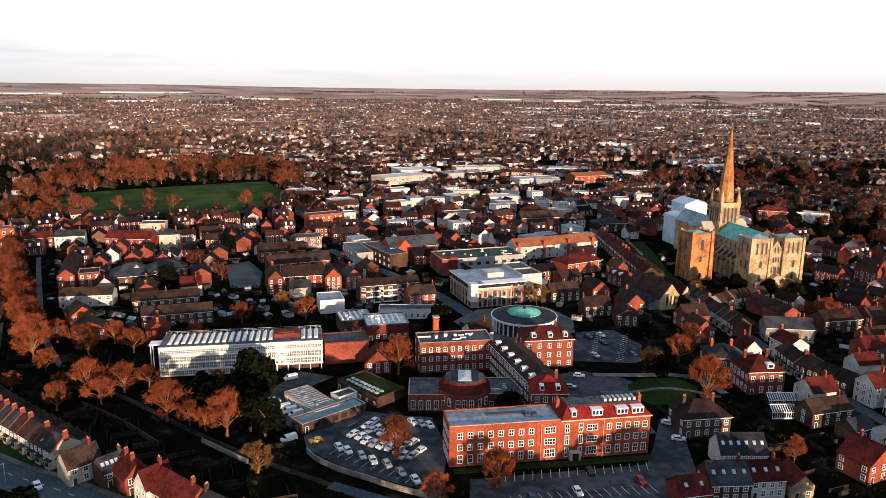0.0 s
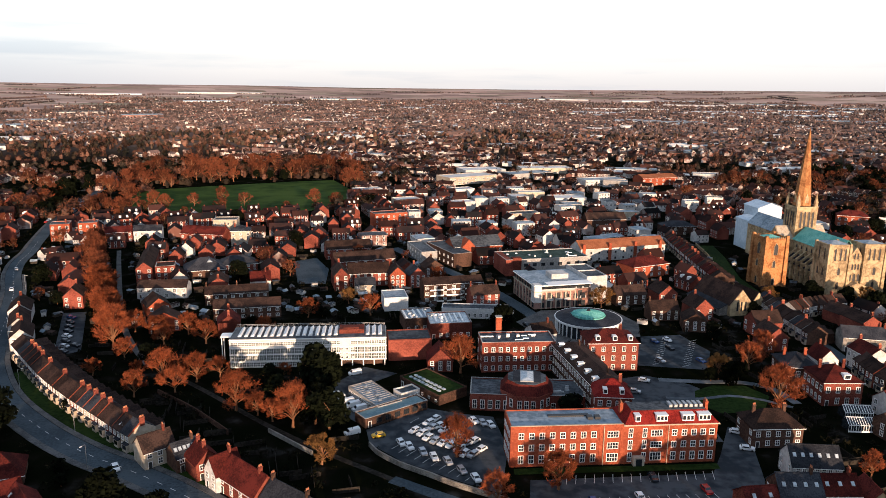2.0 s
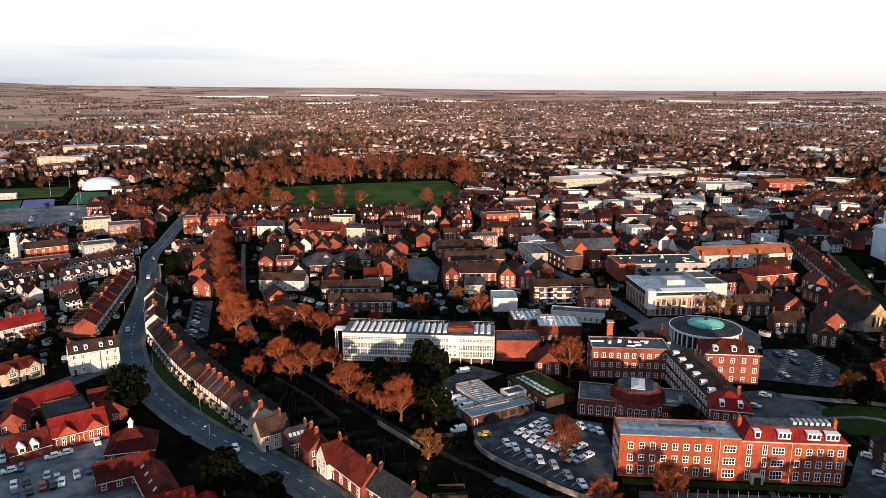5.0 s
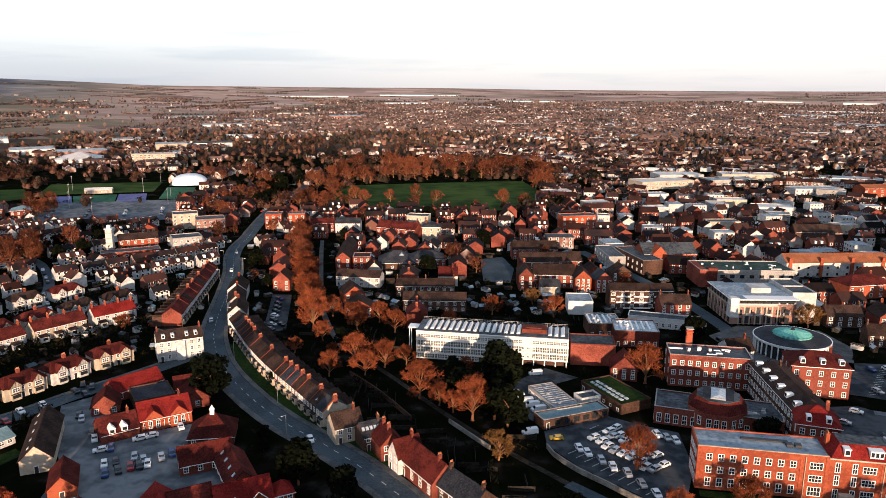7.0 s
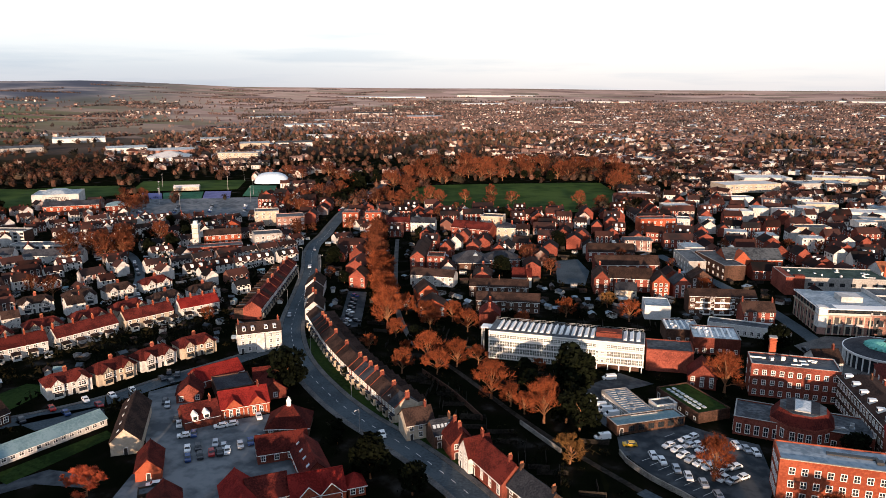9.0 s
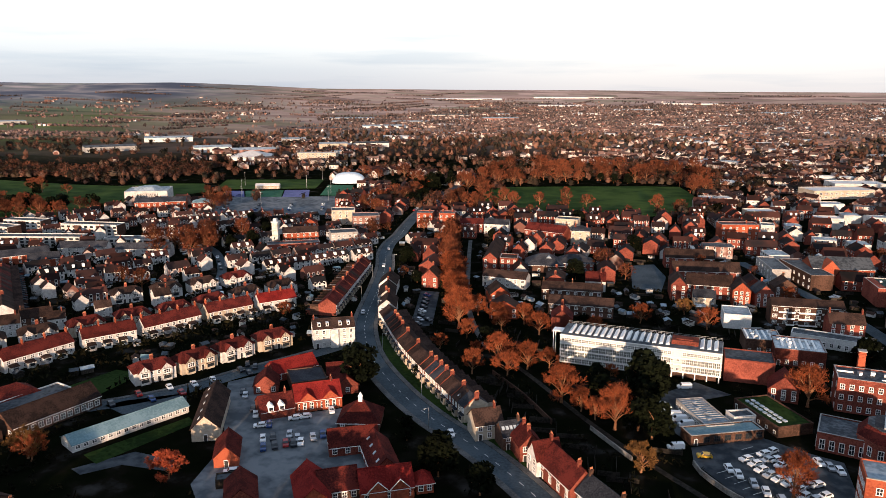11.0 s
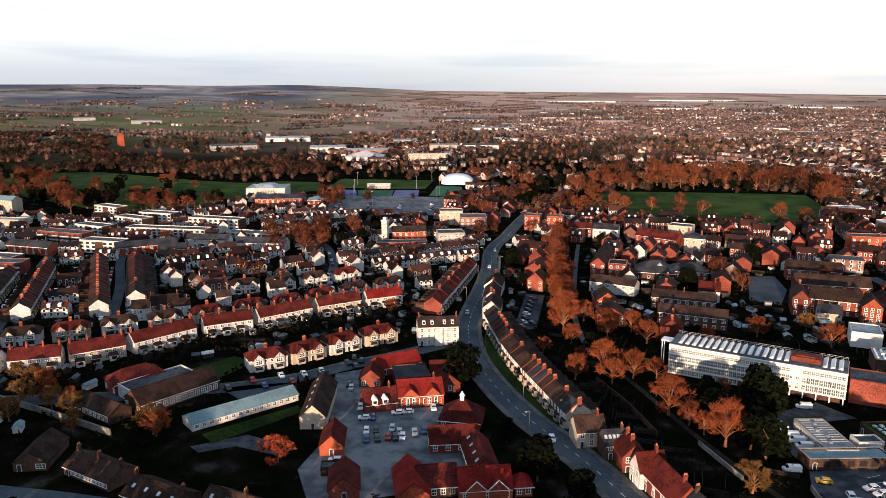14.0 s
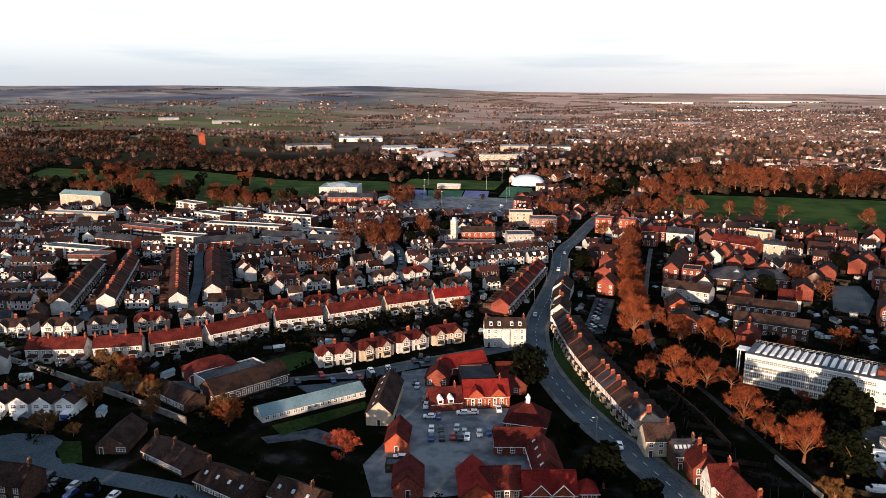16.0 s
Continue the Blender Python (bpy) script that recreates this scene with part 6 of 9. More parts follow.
# ---- flats of white panels and brick, west side ----
FL = "flat-roofed estate flats"
for x0, y0, x1, y1, wall, hh, rows in ((-516, 243, -478, 254, BRICK, 9, 3), (-520, 272, -493, 277, WHITE, 9, 3), (-461, 243, -434, 254, WHITE, 9, 3), (-528, 308, -498, 312, WHITE, 9, 3), (-530, 330, -501, 339, WHITE, 9, 3),
                                        (-483, 289, -427, 315, WHITE, 8, 3), (-477, 338, -436, 352, WHITE, 9, 3), (-418, 326, -384, 338, WHITE, 6, 2), (-593, 329, -565, 332, WHITE, 9, 3), (-488, 177, -448, 194, WHITE, 8, 3), (-444, 174, -425, 189, BRICK, 9, 3)):
    L = math.hypot(x1 - x0, y1 - y0)
    a = math.atan2(y1 - y0, x1 - x0)
    cx, cy = (x0 + x1) / 2 - math.sin(a) * 5.5, (y0 + y1) / 2 + math.cos(a) * 5.5
    fb = building("flats", cx, cy, math.degrees(a), L, 11, hh - 1.0, 0, "flat", wall, FELT, rows, max(4, int(L / 3.2)), 0, "fl", (2.2, 1.3), "dark",
                  label="white-panelled three-storey flats with brick bays and flat roof" if wall is WHITE else "brick three-storey flats with white balcony bands", category="flats", group=FL, doors=0)
    if wall is WHITE:
        for e in (-1, 1):
            part("end_wall", Shape().box(-0.15, -5.7, -0.2, 0.15, 5.5, hh - 0.9).done("end_wall", BRICK_B), fb, "brown brick end wall", pose(e * (L / 2 + 0.16), 0, 0))
    n = max(2, round(L / 9))
    for q in range(n):
        w = L / n
        if wall is WHITE and q % 2:
            part("brick_bay", Shape().box(-w * 0.3, -0.25, 0, w * 0.3, 0, hh - 1.4).done("brick_bay", BRICK_B), fb, "", pose(-L / 2 + w * (q + 0.5), -5.5, 0))
        elif wall is not WHITE:
            for k in range(rows):
                part("balcony_band", Shape().box(-w * 0.4, -0.8, 0, w * 0.4, 0, 1.0).done("balcony_band", WHITE), fb, "", pose(-L / 2 + w * (q + 0.5), -5.5, (hh - 1.5) / rows * k + 0.05))
building("flats", -603, 250, 27, 58, 11, 7, 0, "flat", CREAM, LEAD, 2, 14, 0, "f", (1.6, 1.3), label="long yellow-brick flats with flat roof", category="flats", group=FL)
building("flats", -680, 288, 23, 46, 12, 11, 3, "gable", CREAM, TEALROOF, 3, 11, 0, "fl", label="pale yellow flats with teal sheet roof", category="flats", group=FL)
BLG = "blue-roofed estate terraces"
for x, y, r, L, wall in ((-484, 224, 18, 34, BRICK_O), (-425, 268, 64, 38, BRICK_O), (-401, 271, 52, 17, BRICK_O), (-408, 304, 30, 30, WHITE), (-370, 318, 30, 34, WHITE)):
    building("estate_terrace", x, y, r, L, 9, 5.4, 3, "gable", wall, SLATE, 2, max(4, int(L / 3.5)), 0, "fl", label="estate terrace with blue-grey slate roof", category="terrace", group=BLG)

# ---- the school ----
SC = "red-roofed school buildings"
building("school_block", -164.4, 203.0, 63, 17, 9.5, 3.2, 3.2, "gable", BRICK, TILE_R, 1, 5, 0, "fl", label="school block with bright red tiled roof", category="school", group=SC, doors=0)
building("school_block", -153.2, 197.4, 46, 12.7, 13, 3.4, 0, "flat", BRICK_B, SLATE, 1, 4, 0, "f", label="flat-roofed dark school hall", category="school", group=SC, doors=0, trim=False)
sc = building("school_block", -140.3, 185.5, 44.6, 15.4, 11, 4.0, 3.7, "gable", BRICK_O, TILE_R, 1, 6, 1, "fr", (1.0, 1.9), label="main school block with twin gables and red roof", category="school", group=SC, doors=0)
for dx in (-3.6, 3.8):
    part("front_gable", Shape().box(-2.7, -0.35, 0, 2.7, 3.6, 4.0).gable(-2.7, -0.35, 2.7, 3.6, 4.0, 6.6, 0, "y").done("front_gable", BRICK_O), sc, "pointed orange-brick gable", pose(dx, -5.5, 0))
    part("gable_roof", Shape().slopes(-3.0, -0.55, 3.0, 4.6, 3.75, 6.7, 0.2, 0, "y").done("gable_roof", TILE_R), sc, "", pose(dx, -5.5, 0))
    glaze(sc, 15.4, 11.7, "f", [dx - 1.1, dx + 1.1], [1.0], 0.9, 2.2, "plain")
dw = building("school_block", -148.5, 173.8, 51, 11, 10, 3.0, 3.4, "gable", BRICK, TILE, 0, 4, 1, "fl", label="lower school wing with white dormers", category="school", group=SC, doors=0)
for dx in (-2.3, 1.2):
    part("dormer", Shape().box(-0.9, -0.3, 0, 0.9, 2.2, 1.3, 0).gable(-1.1, -0.4, 1.1, 2.6, 1.3, 2.4, 0, "y").box(-0.6, -0.33, 0.2, 0.6, -0.3, 1.2, 1).done("dormer", PAINT, GLASS), dw, "white gabled dormer", pose(dx, -5.1, 3.0))
building("school_block", -163.4, 187.6, 35, 8.4, 9, 3.0, 3.6, "gable", BRICK, TILE, 1, 2, 0, "fl", along="y", label="small school pavilion with red gabled roof", category="school", group=SC, doors=0)
pe = building("school_block", -118.6, 179.4, 24, 13, 11.5, 2.8, 5.4, "hip", BRICK_B, TILE, 1, 3, 0, "f", label="pyramid-roofed school hall with white cupola", category="school", group=SC, doors=0)
part("cupola", Shape().box(-0.6, -0.6, 7.6, 0.6, 0.6, 9.4).cone(0, 0, 9.4, 0.9, 10.8, 0.05, 8).done("cupola", PAINT), pe, "white cupola")
building("school_block", -145.5, 206.5, 40, 9, 7, 3.4, 3.2, "gable", BRICK, TILE, 1, 3, 0, "r", label="rear school wing with dark red roof", category="school", group=SC, doors=0)
building("school_block", -139.0, 200.6, -46, 11, 7.5, 3.4, 3.2, "gable", BRICK, TILE, 1, 3, 0, "r", label="rear school wing with dark red roof", category="school", group=SC, doors=0)
building("school_block", -112.0, 164.6, 40, 14.5, 8.2, 3.2, 3.6, "gable", BRICK, TILE, 1, 4, 0, "fl", label="school wing with bright red tiled roof", category="school", group=SC, doors=0)
building("school_block", -99.6, 159.8, -47, 18, 8.0, 3.2, 3.6, "gable", BRICK, TILE, 1, 5, 0, "fr", label="school wing with red roof and skylights", category="school", group=SC, doors=0, lights=4)
sg2 = building("school_block", -91.4, 148.6, 41, 14, 10, 3.4, 3.8, "gable", BRICK_O, TILE_R, 1, 5, 0, "fr", label="gabled school block with bright red roof", category="school", group=SC, doors=0)
for dx in (-2.6, 3.2):
    part("front_gable", Shape().box(-2.4, -0.35, 0, 2.4, 3.6, 3.4).gable(-2.4, -0.35, 2.4, 3.6, 3.4, 5.9, 0, "y").done("front_gable", BRICK_O), sg2, "pointed brick gable", pose(dx, -5, 0))
    part("gable_roof", Shape().slopes(-2.8, -0.55, 2.8, 4.6, 3.15, 6.0, 0.2, 0, "y").done("gable_roof", TILE_R), sg2, "", pose(dx, -5, 0))
    part("bargeboard", Shape().slopes(-2.85, -0.68, 2.85, -0.56, 3.1, 5.98, 0.28, 0, "y").done("bargeboard", PAINT), sg2, "", pose(dx, -5, 0))
building("school_block", -102.6, 142.8, 43, 10.5, 10, 3.2, 3.6, "gable", BRICK_B, TILE, 1, 4, 0, "fl", label="school block with dark red roof", category="school", group=SC, doors=0)
building("school_block", -83.0, 154.4, 41, 4.6, 5.5, 2.8, 2.6, "hip", BRICK_O, TILE_R, 1, 2, 0, "fr", label="small hipped school lobby with red roof", category="school", group=SC, doors=0)
building("school_block", -106.6, 136.8, 43, 8.5, 15, 3.4, 3.8, "gable", BRICK_O, TILE_R, 1, 1, 0, "fl", along="y", label="gabled school wing with red roof beside the yard", category="school", group=SC, doors=0)
building("chapel_house", -162.4, 159.6, 36, 8.2, 28, 4.2, 3.9, "gable", CREAM, TILE_B, 1, 1, 0, "fl", along="y", label="long hall with cream gable end and dark red roof", category="hall", lights=5)
building("yard_house", -141.4, 144.0, 38, 6.8, 12, 3.0, 3.2, "gable", BRICK_O, TILE, 1, 1, 0, "f", along="y", label="small red-brick gabled outbuilding", category="outbuilding")
building("yard_house", -122.6, 128.4, 42, 8, 12, 2.8, 3.4, "gable", BRICK, TILE, 1, 1, 0, "f", along="y", label="low outbuilding with a dark red roof", category="outbuilding")
building("yard_shed", -131.5, 132.0, 40, 4.6, 4, 2.2, 0, "flat", TIMBER, FELT, 0, 0, 0, label="small grey flat-roofed shed by the yard", category="shed", trim=False)
building("long_classroom", -182.6, 144.2, 74.5, 37, 8, 2.4, 1.8, "gable", WHITE, TEALROOF, 1, 15, 0, "fl", (1.2, 1.3), label="long white classroom hut with pale teal roof", category="school", doors=0)
building("classroom", -210.6, 137.6, 84, 29, 11, 3.8, 3.6, "gable", BRICK_B, TILE_B, 1, 12, 0, "fl", (1.4, 1.7), label="long classroom range with dark red roof and white windows", category="school", doors=0)
building("school_hall_low", -222, 139, 84, 24, 9, 4.0, 0, "flat", WHITE, FELT, 0, 0, 0, label="low flat-roofed school link with white edges", category="school")
building("classroom", -231.4, 136.5, 80, 18, 10, 4.0, 3.6, "hip", BRICK, TILE, 1, 5, 0, "fl", label="school hall with rounded red hipped roof", category="school", doors=0)
building("classroom", -219.0, 116.6, 2, 20, 8, 3.2, 2.6, "gable", BRICK_B, TILE_B, 1, 9, 0, "f", (1.1, 1.2), label="low classroom range with white windows", category="school", doors=0)

# ---- bungalows and pale houses by the close ----
CLG = "bungalows by the close"
building("bungalow", -182, 94.6, 5.7, 19, 9.5, 2.6, 2.8, "gable", BRICK_B, TILE_B, 1, 8, 3, "fl", (1.6, 1.2), label="low bungalow row with brown roof and three chimneys", category="bungalow", group=CLG)
building("bungalow", -156.5, 96, 7.5, 18, 10, 2.6, 3.0, "gable", BRICK_B, TILE_B, 1, 7, 2, "fl", (1.6, 1.2), label="low bungalow row with brown roof", category="bungalow", group=CLG, lights=4)
building("bungalow", -138, 104, 10, 14, 9, 2.6, 3.0, "gable", BRICK_B, TILE_B, 1, 4, 1, "fl", (1.6, 1.2), label="bungalow with brown tiled roof and skylights", category="bungalow", group=CLG, lights=3)
building("bungalow", -205, 90, 40, 9, 15, 2.6, 3.2, "gable", BRICK_B, TILE_B, 1, 2, 0, "fl", (2.4, 1.2), along="y", label="chalet bungalow with solar panels on a brown roof", category="bungalow", group=CLG)
PH = "pale gabled link houses"
for k in range(5):
    x, y = -259 + 5.6 * k, 66.5 + 4.9 * k
    o = building("link_house", x - 3.0, y + 3.6, 40, 6.2, 9, 4.4, 2.2, "gable", SKYLIT, TILE_B, 2, 2, 1, "f", (1.6, 1.1), along="y", label="white gabled link house with garage", category="house", group=PH, doors=0)
    part("garage", Shape().box(-1.5, -3.2, 0, 1.5, 0, 2.2, 0).box(-1.2, -3.26, 0.05, 1.2, -3.2, 1.95, 1).done("garage", SKYLIT, (BLUEP, DARKP, PAINT, BLUEP)[k % 4]), o, "garage with painted door", pose(1.4, -4.5, 0))

# ---- cottages at the street's lower end ----
CT = "cottages on the street"
building("cottage", -80.4, 190.6, 42, 9, 8, 5.2, 3.4, "gable", CREAM, TILE_B, 2, 3, 1, "fr", label="cottage with plain cream gable end and dark roof", category="house", group=CT)
building("cottage", -71, 188.0, 42, 7.5, 7, 4.6, 3.0, "gable", BRICK_B, SLATE, 2, 3, 1, "fr", label="brick cottage with glazed panels on its roof", category="house", group=CT, lights=6)
building("cottage", -64.5, 184.0, 40, 7, 8, 5.0, 3.4, "gable", BRICK, TILE, 2, 2, 2, "fr", along="y", label="white-gabled cottage with red roof", category="house", group=CT)
building("cottage", -57, 178, -44, 6, 8, 5.2, 4.0, "gable", WHITE, TILE, 2, 2, 1, "fl", along="y", label="tall white gabled cottage by the street", category="house", group=CT)
building("cottage", -48.6, 172.5, -42, 16, 8.5, 4.6, 4.2, "gable", BRICK, TILE, 2, 4, 1, "fl", label="long cottage with dark red roof", category="house", group=CT)
building("cottage", -36, 163, -38, 14, 8, 4.6, 3.6, "gable", BRICK_B, SLATE, 2, 4, 2, "fl", label="brown-brick cottage pair with slate roof", category="house", group=CT)
wh = building("white_villa", -169.6, 237.4, 41, 17, 9.5, 8.2, 2.8, "gable", WHITE, TILE_B, 3, 6, 2, "flr", (0.9, 1.4), label="tall white villa with dormers on a dark roof", category="house")
for dx in (-6, -2.6, 2.6, 6):
    part("dormer", Shape().box(-0.6, -0.9, 0, 0.6, 1.2, 1.4, 0).box(-0.4, -0.93, 0.25, 0.4, -0.9, 1.2, 1).done("dormer", PAINT, GLASS), wh, "white dormer", pose(dx, -3.2, 9.0))
part("bay", Shape().box(-1.6, -1.2, 0, 1.6, 0, 7.8).done("bay", WHITE), wh, "", pose(0, -4.75, 0))


# ---- terraces and pairs of houses, built once and repeated ----
def victorian(wall, tile, label, k):
    w, D, h, rh = 4.9, 8.4, 5.3, 3.0
    ob = thing("terraced_house", 0, 0, 0, label, "house", "terraced houses")
    part("wall", Shape().box(-w / 2, -D / 2, -0.3, w / 2, D / 2, h).gable(-w / 2, -D / 2, w / 2, D / 2, h, h + rh).done("wall", wall), ob)
    part("roof", Shape().slopes(-w / 2, -D / 2 - 0.3, w / 2, D / 2 + 0.3, h - 0.2, h + rh + 0.02).box(-w / 2, -0.12, h + rh + 0.1, w / 2, 0.12, h + rh + 0.3).done("roof", tile), ob)
    if k % 2 == 0:
        part("chimney", chimney_mesh(1.3, 0.8, 1.5, BRICK, 4), ob, "red brick stack with pots", pose(w / 2 - 0.1, 0.2, h + rh, 0, 0, 90))
    if k % 2 == 0:
        part("party_wall", Shape().add([(w / 2 - 0.12, -D / 2 - 0.2, h + 0.15), (w / 2 + 0.12, -D / 2 - 0.2, h + 0.15), (w / 2 + 0.12, 0, h + rh + 0.4), (w / 2 - 0.12, 0, h + rh + 0.4), (w / 2 - 0.12, -D / 2 - 0.2, h - 0.2), (w / 2 + 0.12, -D / 2 - 0.2, h - 0.2), (w / 2 + 0.12, 0, h + rh), (w / 2 - 0.12, 0, h + rh)],
                                  [(0, 1, 2, 3), (7, 6, 5, 4), (0, 4, 5, 1), (3, 2, 6, 7), (0, 3, 7, 4), (1, 5, 6, 2)]).done("party_wall", BRICK_O), ob)
    part("door", DOOR, ob, "", pose(-w / 2 + 0.9, -D / 2, 0))
    part("bay", Shape().frustum((-1.2, -0.9, 1.2, 0, 0), (-1.2, -0.9, 1.2, 0, 2.5), 0).box(-0.9, -0.94, 0.9, 0.9, -0.9, 2.2, 1).frustum((-1.35, -1.05, 1.35, 0, 2.5), (-1.2, -0.2, 1.2, 0, 2.9), 2).done("bay", CREAM, GLASS, SLATE), ob, "cream bay window", pose(0.9, -D / 2, 0))
    for x in (-1.2, 1.2):
        part("window", window_mesh(1.0, 1.5), ob, "", pose(x, -D / 2, 3.2))
    part("rear_wing", Shape().box(-w / 2 + 0.2, D / 2, -0.3, 0.4, D / 2 + 4.2, 4.4).add([(-w / 2 + 0.1, D / 2, 5.4), (0.5, D / 2, 4.4), (0.5, D / 2 + 4.3, 4.4), (-w / 2 + 0.1, D / 2 + 4.3, 5.4), (-w / 2 + 0.1, D / 2, 4.4), (-w / 2 + 0.1, D / 2 + 4.3, 4.4)], [(0, 3, 2, 1), (0, 1, 4), (3, 5, 2), (0, 4, 5, 3), (4, 1, 2, 5)], 1).done("rear_wing", BRICK_B if k % 2 else wall, TILE_B), ob)
    if k % 2:
        part("lean_to", Shape().box(-1.0, 0, -0.2, 1.0, 2.2, 2.1, 0).add([(-1.15, -0.05, 3.0), (1.15, -0.05, 3.0), (1.15, 2.4, 2.1), (-1.15, 2.4, 2.1), (-1.15, -0.05, 2.1), (1.15, -0.05, 2.1)], [(0, 3, 2, 1), (0, 4, 3), (1, 2, 5), (4, 5, 2, 3), (0, 1, 5, 4)], 1).done("lean_to", wall, SLATE), ob, "", pose(-0.9, D / 2 + 4.2, 0))
    return ob


def semi_pair(wall, tile, label):
    w, D, h, rh = 14.6, 8.6, 4.7, 2.9
    ob = thing("semi_detached_pair", 0, 0, 0, label, "house", "semi-detached pairs")
    part("wall", Shape().box(-w / 2, -D / 2, -0.3, w / 2, D / 2, h).done("wall", wall), ob)
    part("roof", Shape().box(-w / 2 - 0.4, -D / 2 - 0.4, h - 0.05, w / 2 + 0.4, D / 2 + 0.4, h + 0.12).frustum((-w / 2 - 0.4, -D / 2 - 0.4, w / 2 + 0.4, D / 2 + 0.4, h + 0.12), (-w / 2 + 2.6, -0.1, w / 2 - 2.6, 0.1, h + rh)).done("roof", tile), ob)
    part("chimney", chimney_mesh(1.2, 0.8, 1.3, BRICK, 4), ob, "", pose(0, 0, h + rh))
    for x in (-3.9, 3.9):
        g = part("front_gable", Shape().box(-1.9, -0.9, 2.4, 1.9, 3, 4.7).gable(-2.1, -1.0, 2.1, 3.5, 4.7, 6.8, 0, "y").done("front_gable", wall), ob, "white gabled bay", pose(x, -D / 2, 0))
        part("gable_roof", Shape().slopes(-2.4, -1.2, 2.4, 3.6, 4.5, 6.9, 0.18, 0, "y").done("gable_roof", tile), g)
        part("timber_strip", Shape().box(-0.06, -1.06, 4.7, 0.06, -1.0, 6.5).box(-1.8, -1.06, 4.66, 1.8, -1.0, 4.78).box(-1.06, -1.06, 4.7, -0.94, -1.0, 5.7).box(0.94, -1.06, 4.7, 1.06, -1.0, 5.7).done("timber_strip", DARKP), g)
        part("window", window_mesh(2.2, 1.3), g, "", pose(0, -0.9, 3.0))
        part("bay", Shape().box(-1.6, -1.0, 0, 1.6, 0, 2.3, 0).box(-1.35, -1.04, 0.8, 1.35, -1.0, 2.05, 1).frustum((-1.8, -1.3, 1.8, 0, 2.3), (-1.6, -0.3, 1.6, 0, 2.75), 2).done("bay", wall, GLASS, TILE_B), ob, "", pose(x, -D / 2, 0))
    for x in (-1.2, 1.2):
        part("door", DOOR, ob, "", pose(x, -D / 2, 0))
        part("window", window_mesh(0.8, 1.1), ob, "", pose(x, -D / 2, 3.1))
    for x in (-4, 4):
        part("window", window_mesh(1.4, 1.2), ob, "", pose(x, D / 2, 3.0, 0, 0, 180))
    part("window", window_mesh(0.8, 1.1), ob, "", pose(-w / 2, 0, 3.1, 0, 0, -90))
    return ob


def along(pts, step):
    """Stations at even steps along a line: x, y, heading."""
    line, nrm = smooth(pts, 1.0)
    out, run, at = [], 0.0, step / 2
    for p, q in zip(line, line[1:]):
        d = (q - p).length
        while run + d >= at:
            c = p + (q - p) * ((at - run) / d)
            out.append((c.x, c.y, math.degrees(math.atan2(q.y - p.y, q.x - p.x))))
            at += step
        run += d
    return out


class Kinds:
    """Templates, the first use of each being the thing itself."""

    def __init__(self, makers):
        self.makers, self.made = makers, {}

    def put(self, k, x, y, rot, scale=(1, 1, 1), z=None):
        m = pose(x, y, height(x, y) if z is None else z, 0, 0, rot)
        if k not in self.made:
            ob = self.made[k] = self.makers[k]()
            ob.matrix_basis = m
            return ob
        return copy_thing(self.made[k], m @ Matrix.Diagonal((*scale, 1)))


VIC = Kinds([lambda: victorian(BRICK, TILE_B, "red-brick terraced house with white bay window", 0), lambda: victorian(WHITE, TILE_B, "white-painted terraced house with dark tiled roof", 1),
             lambda: victorian(CREAM, SLATE, "cream terraced house with slate roof", 0), lambda: victorian(BRICK_B, TILE_B, "brown-brick terraced house with bay window", 1),
             lambda: victorian(BRICK, TILE, "red-brick terraced house with red tiled roof", 1), lambda: victorian(WHITE, TILE, "white terraced house with red tiled roof", 0)])
SEMI = Kinds([lambda: semi_pair(WHITE, TILE, "white semi-detached pair with red tiled roof and gables"), lambda: semi_pair(WHITE, TILE_B, "white semi-detached pair with dark tiled roof"),
              lambda: semi_pair(CREAM, TILE, "cream semi-detached pair with red roof"), lambda: semi_pair(WHITE, TILE, "white semi-detached pair with deep red roof")])
rng = random.Random(7)


def terrace(pts, kinds, step=4.9, D=8.4, white_end=None):
    """A row of houses; white_end names the one with a white end wall (0 the first, -1 the last)."""
    places = list(along(pts, step))
    for n, (x, y, r) in enumerate(places):
        a = radians(r)
        cx, cy = x - math.sin(a) * D / 2, y + math.cos(a) * D / 2
        VIC.put(1 if white_end is not None and n == white_end % len(places) else rng.choice(kinds), cx, cy, r)
        take(cx - math.sin(a) * 2, cy + math.cos(a) * 2, r, step, D + 4, 0.3)


def pairs(pts, kinds, step=17.0, D=8.6):
    for x, y, r in along(pts, step):
        a = radians(r)
        cx, cy = x - math.sin(a) * D / 2, y + math.cos(a) * D / 2
        SEMI.put(rng.choice(kinds), cx, cy, r)
        take(cx, cy, r, 15, D + 3)


for pts, lab in (([(-334, 133), (-341, 138.3), (-388.4, 171.2), (-447.3, 211.5), (-490, 242)], "terraced side street of grey-blue asphalt"), ([(-300, 166), (-304.8, 169.6), (-356.6, 206.8), (-412.8, 241.5), (-440, 262)], "terraced side street of grey-blue asphalt"),
                 ([(-250, 262), (-273.7, 278.7), (-298.6, 310.1), (-334.3, 343.6), (-365, 362)], "residential street of grey asphalt")):
    strip("road", pts, -2.6, 2.6, 0.045, ASPHALT, lab, "road", pad=0.6)
terrace([(-166.4, 269.4), (-152.8, 254.1), (-137.2, 237.1), (-120.8, 221.5), (-106, 208.7), (-94.8, 198.9), (-87.5, 193.0)], [0, 1, 1, 2, 3, 0])
terrace([(-190, 269), (-205, 307.8), (-223, 353.4)], [4, 5, 4, 1])
terrace([(-349.6, 135.5), (-423.4, 186.6)], [1, 3, 1, 0])
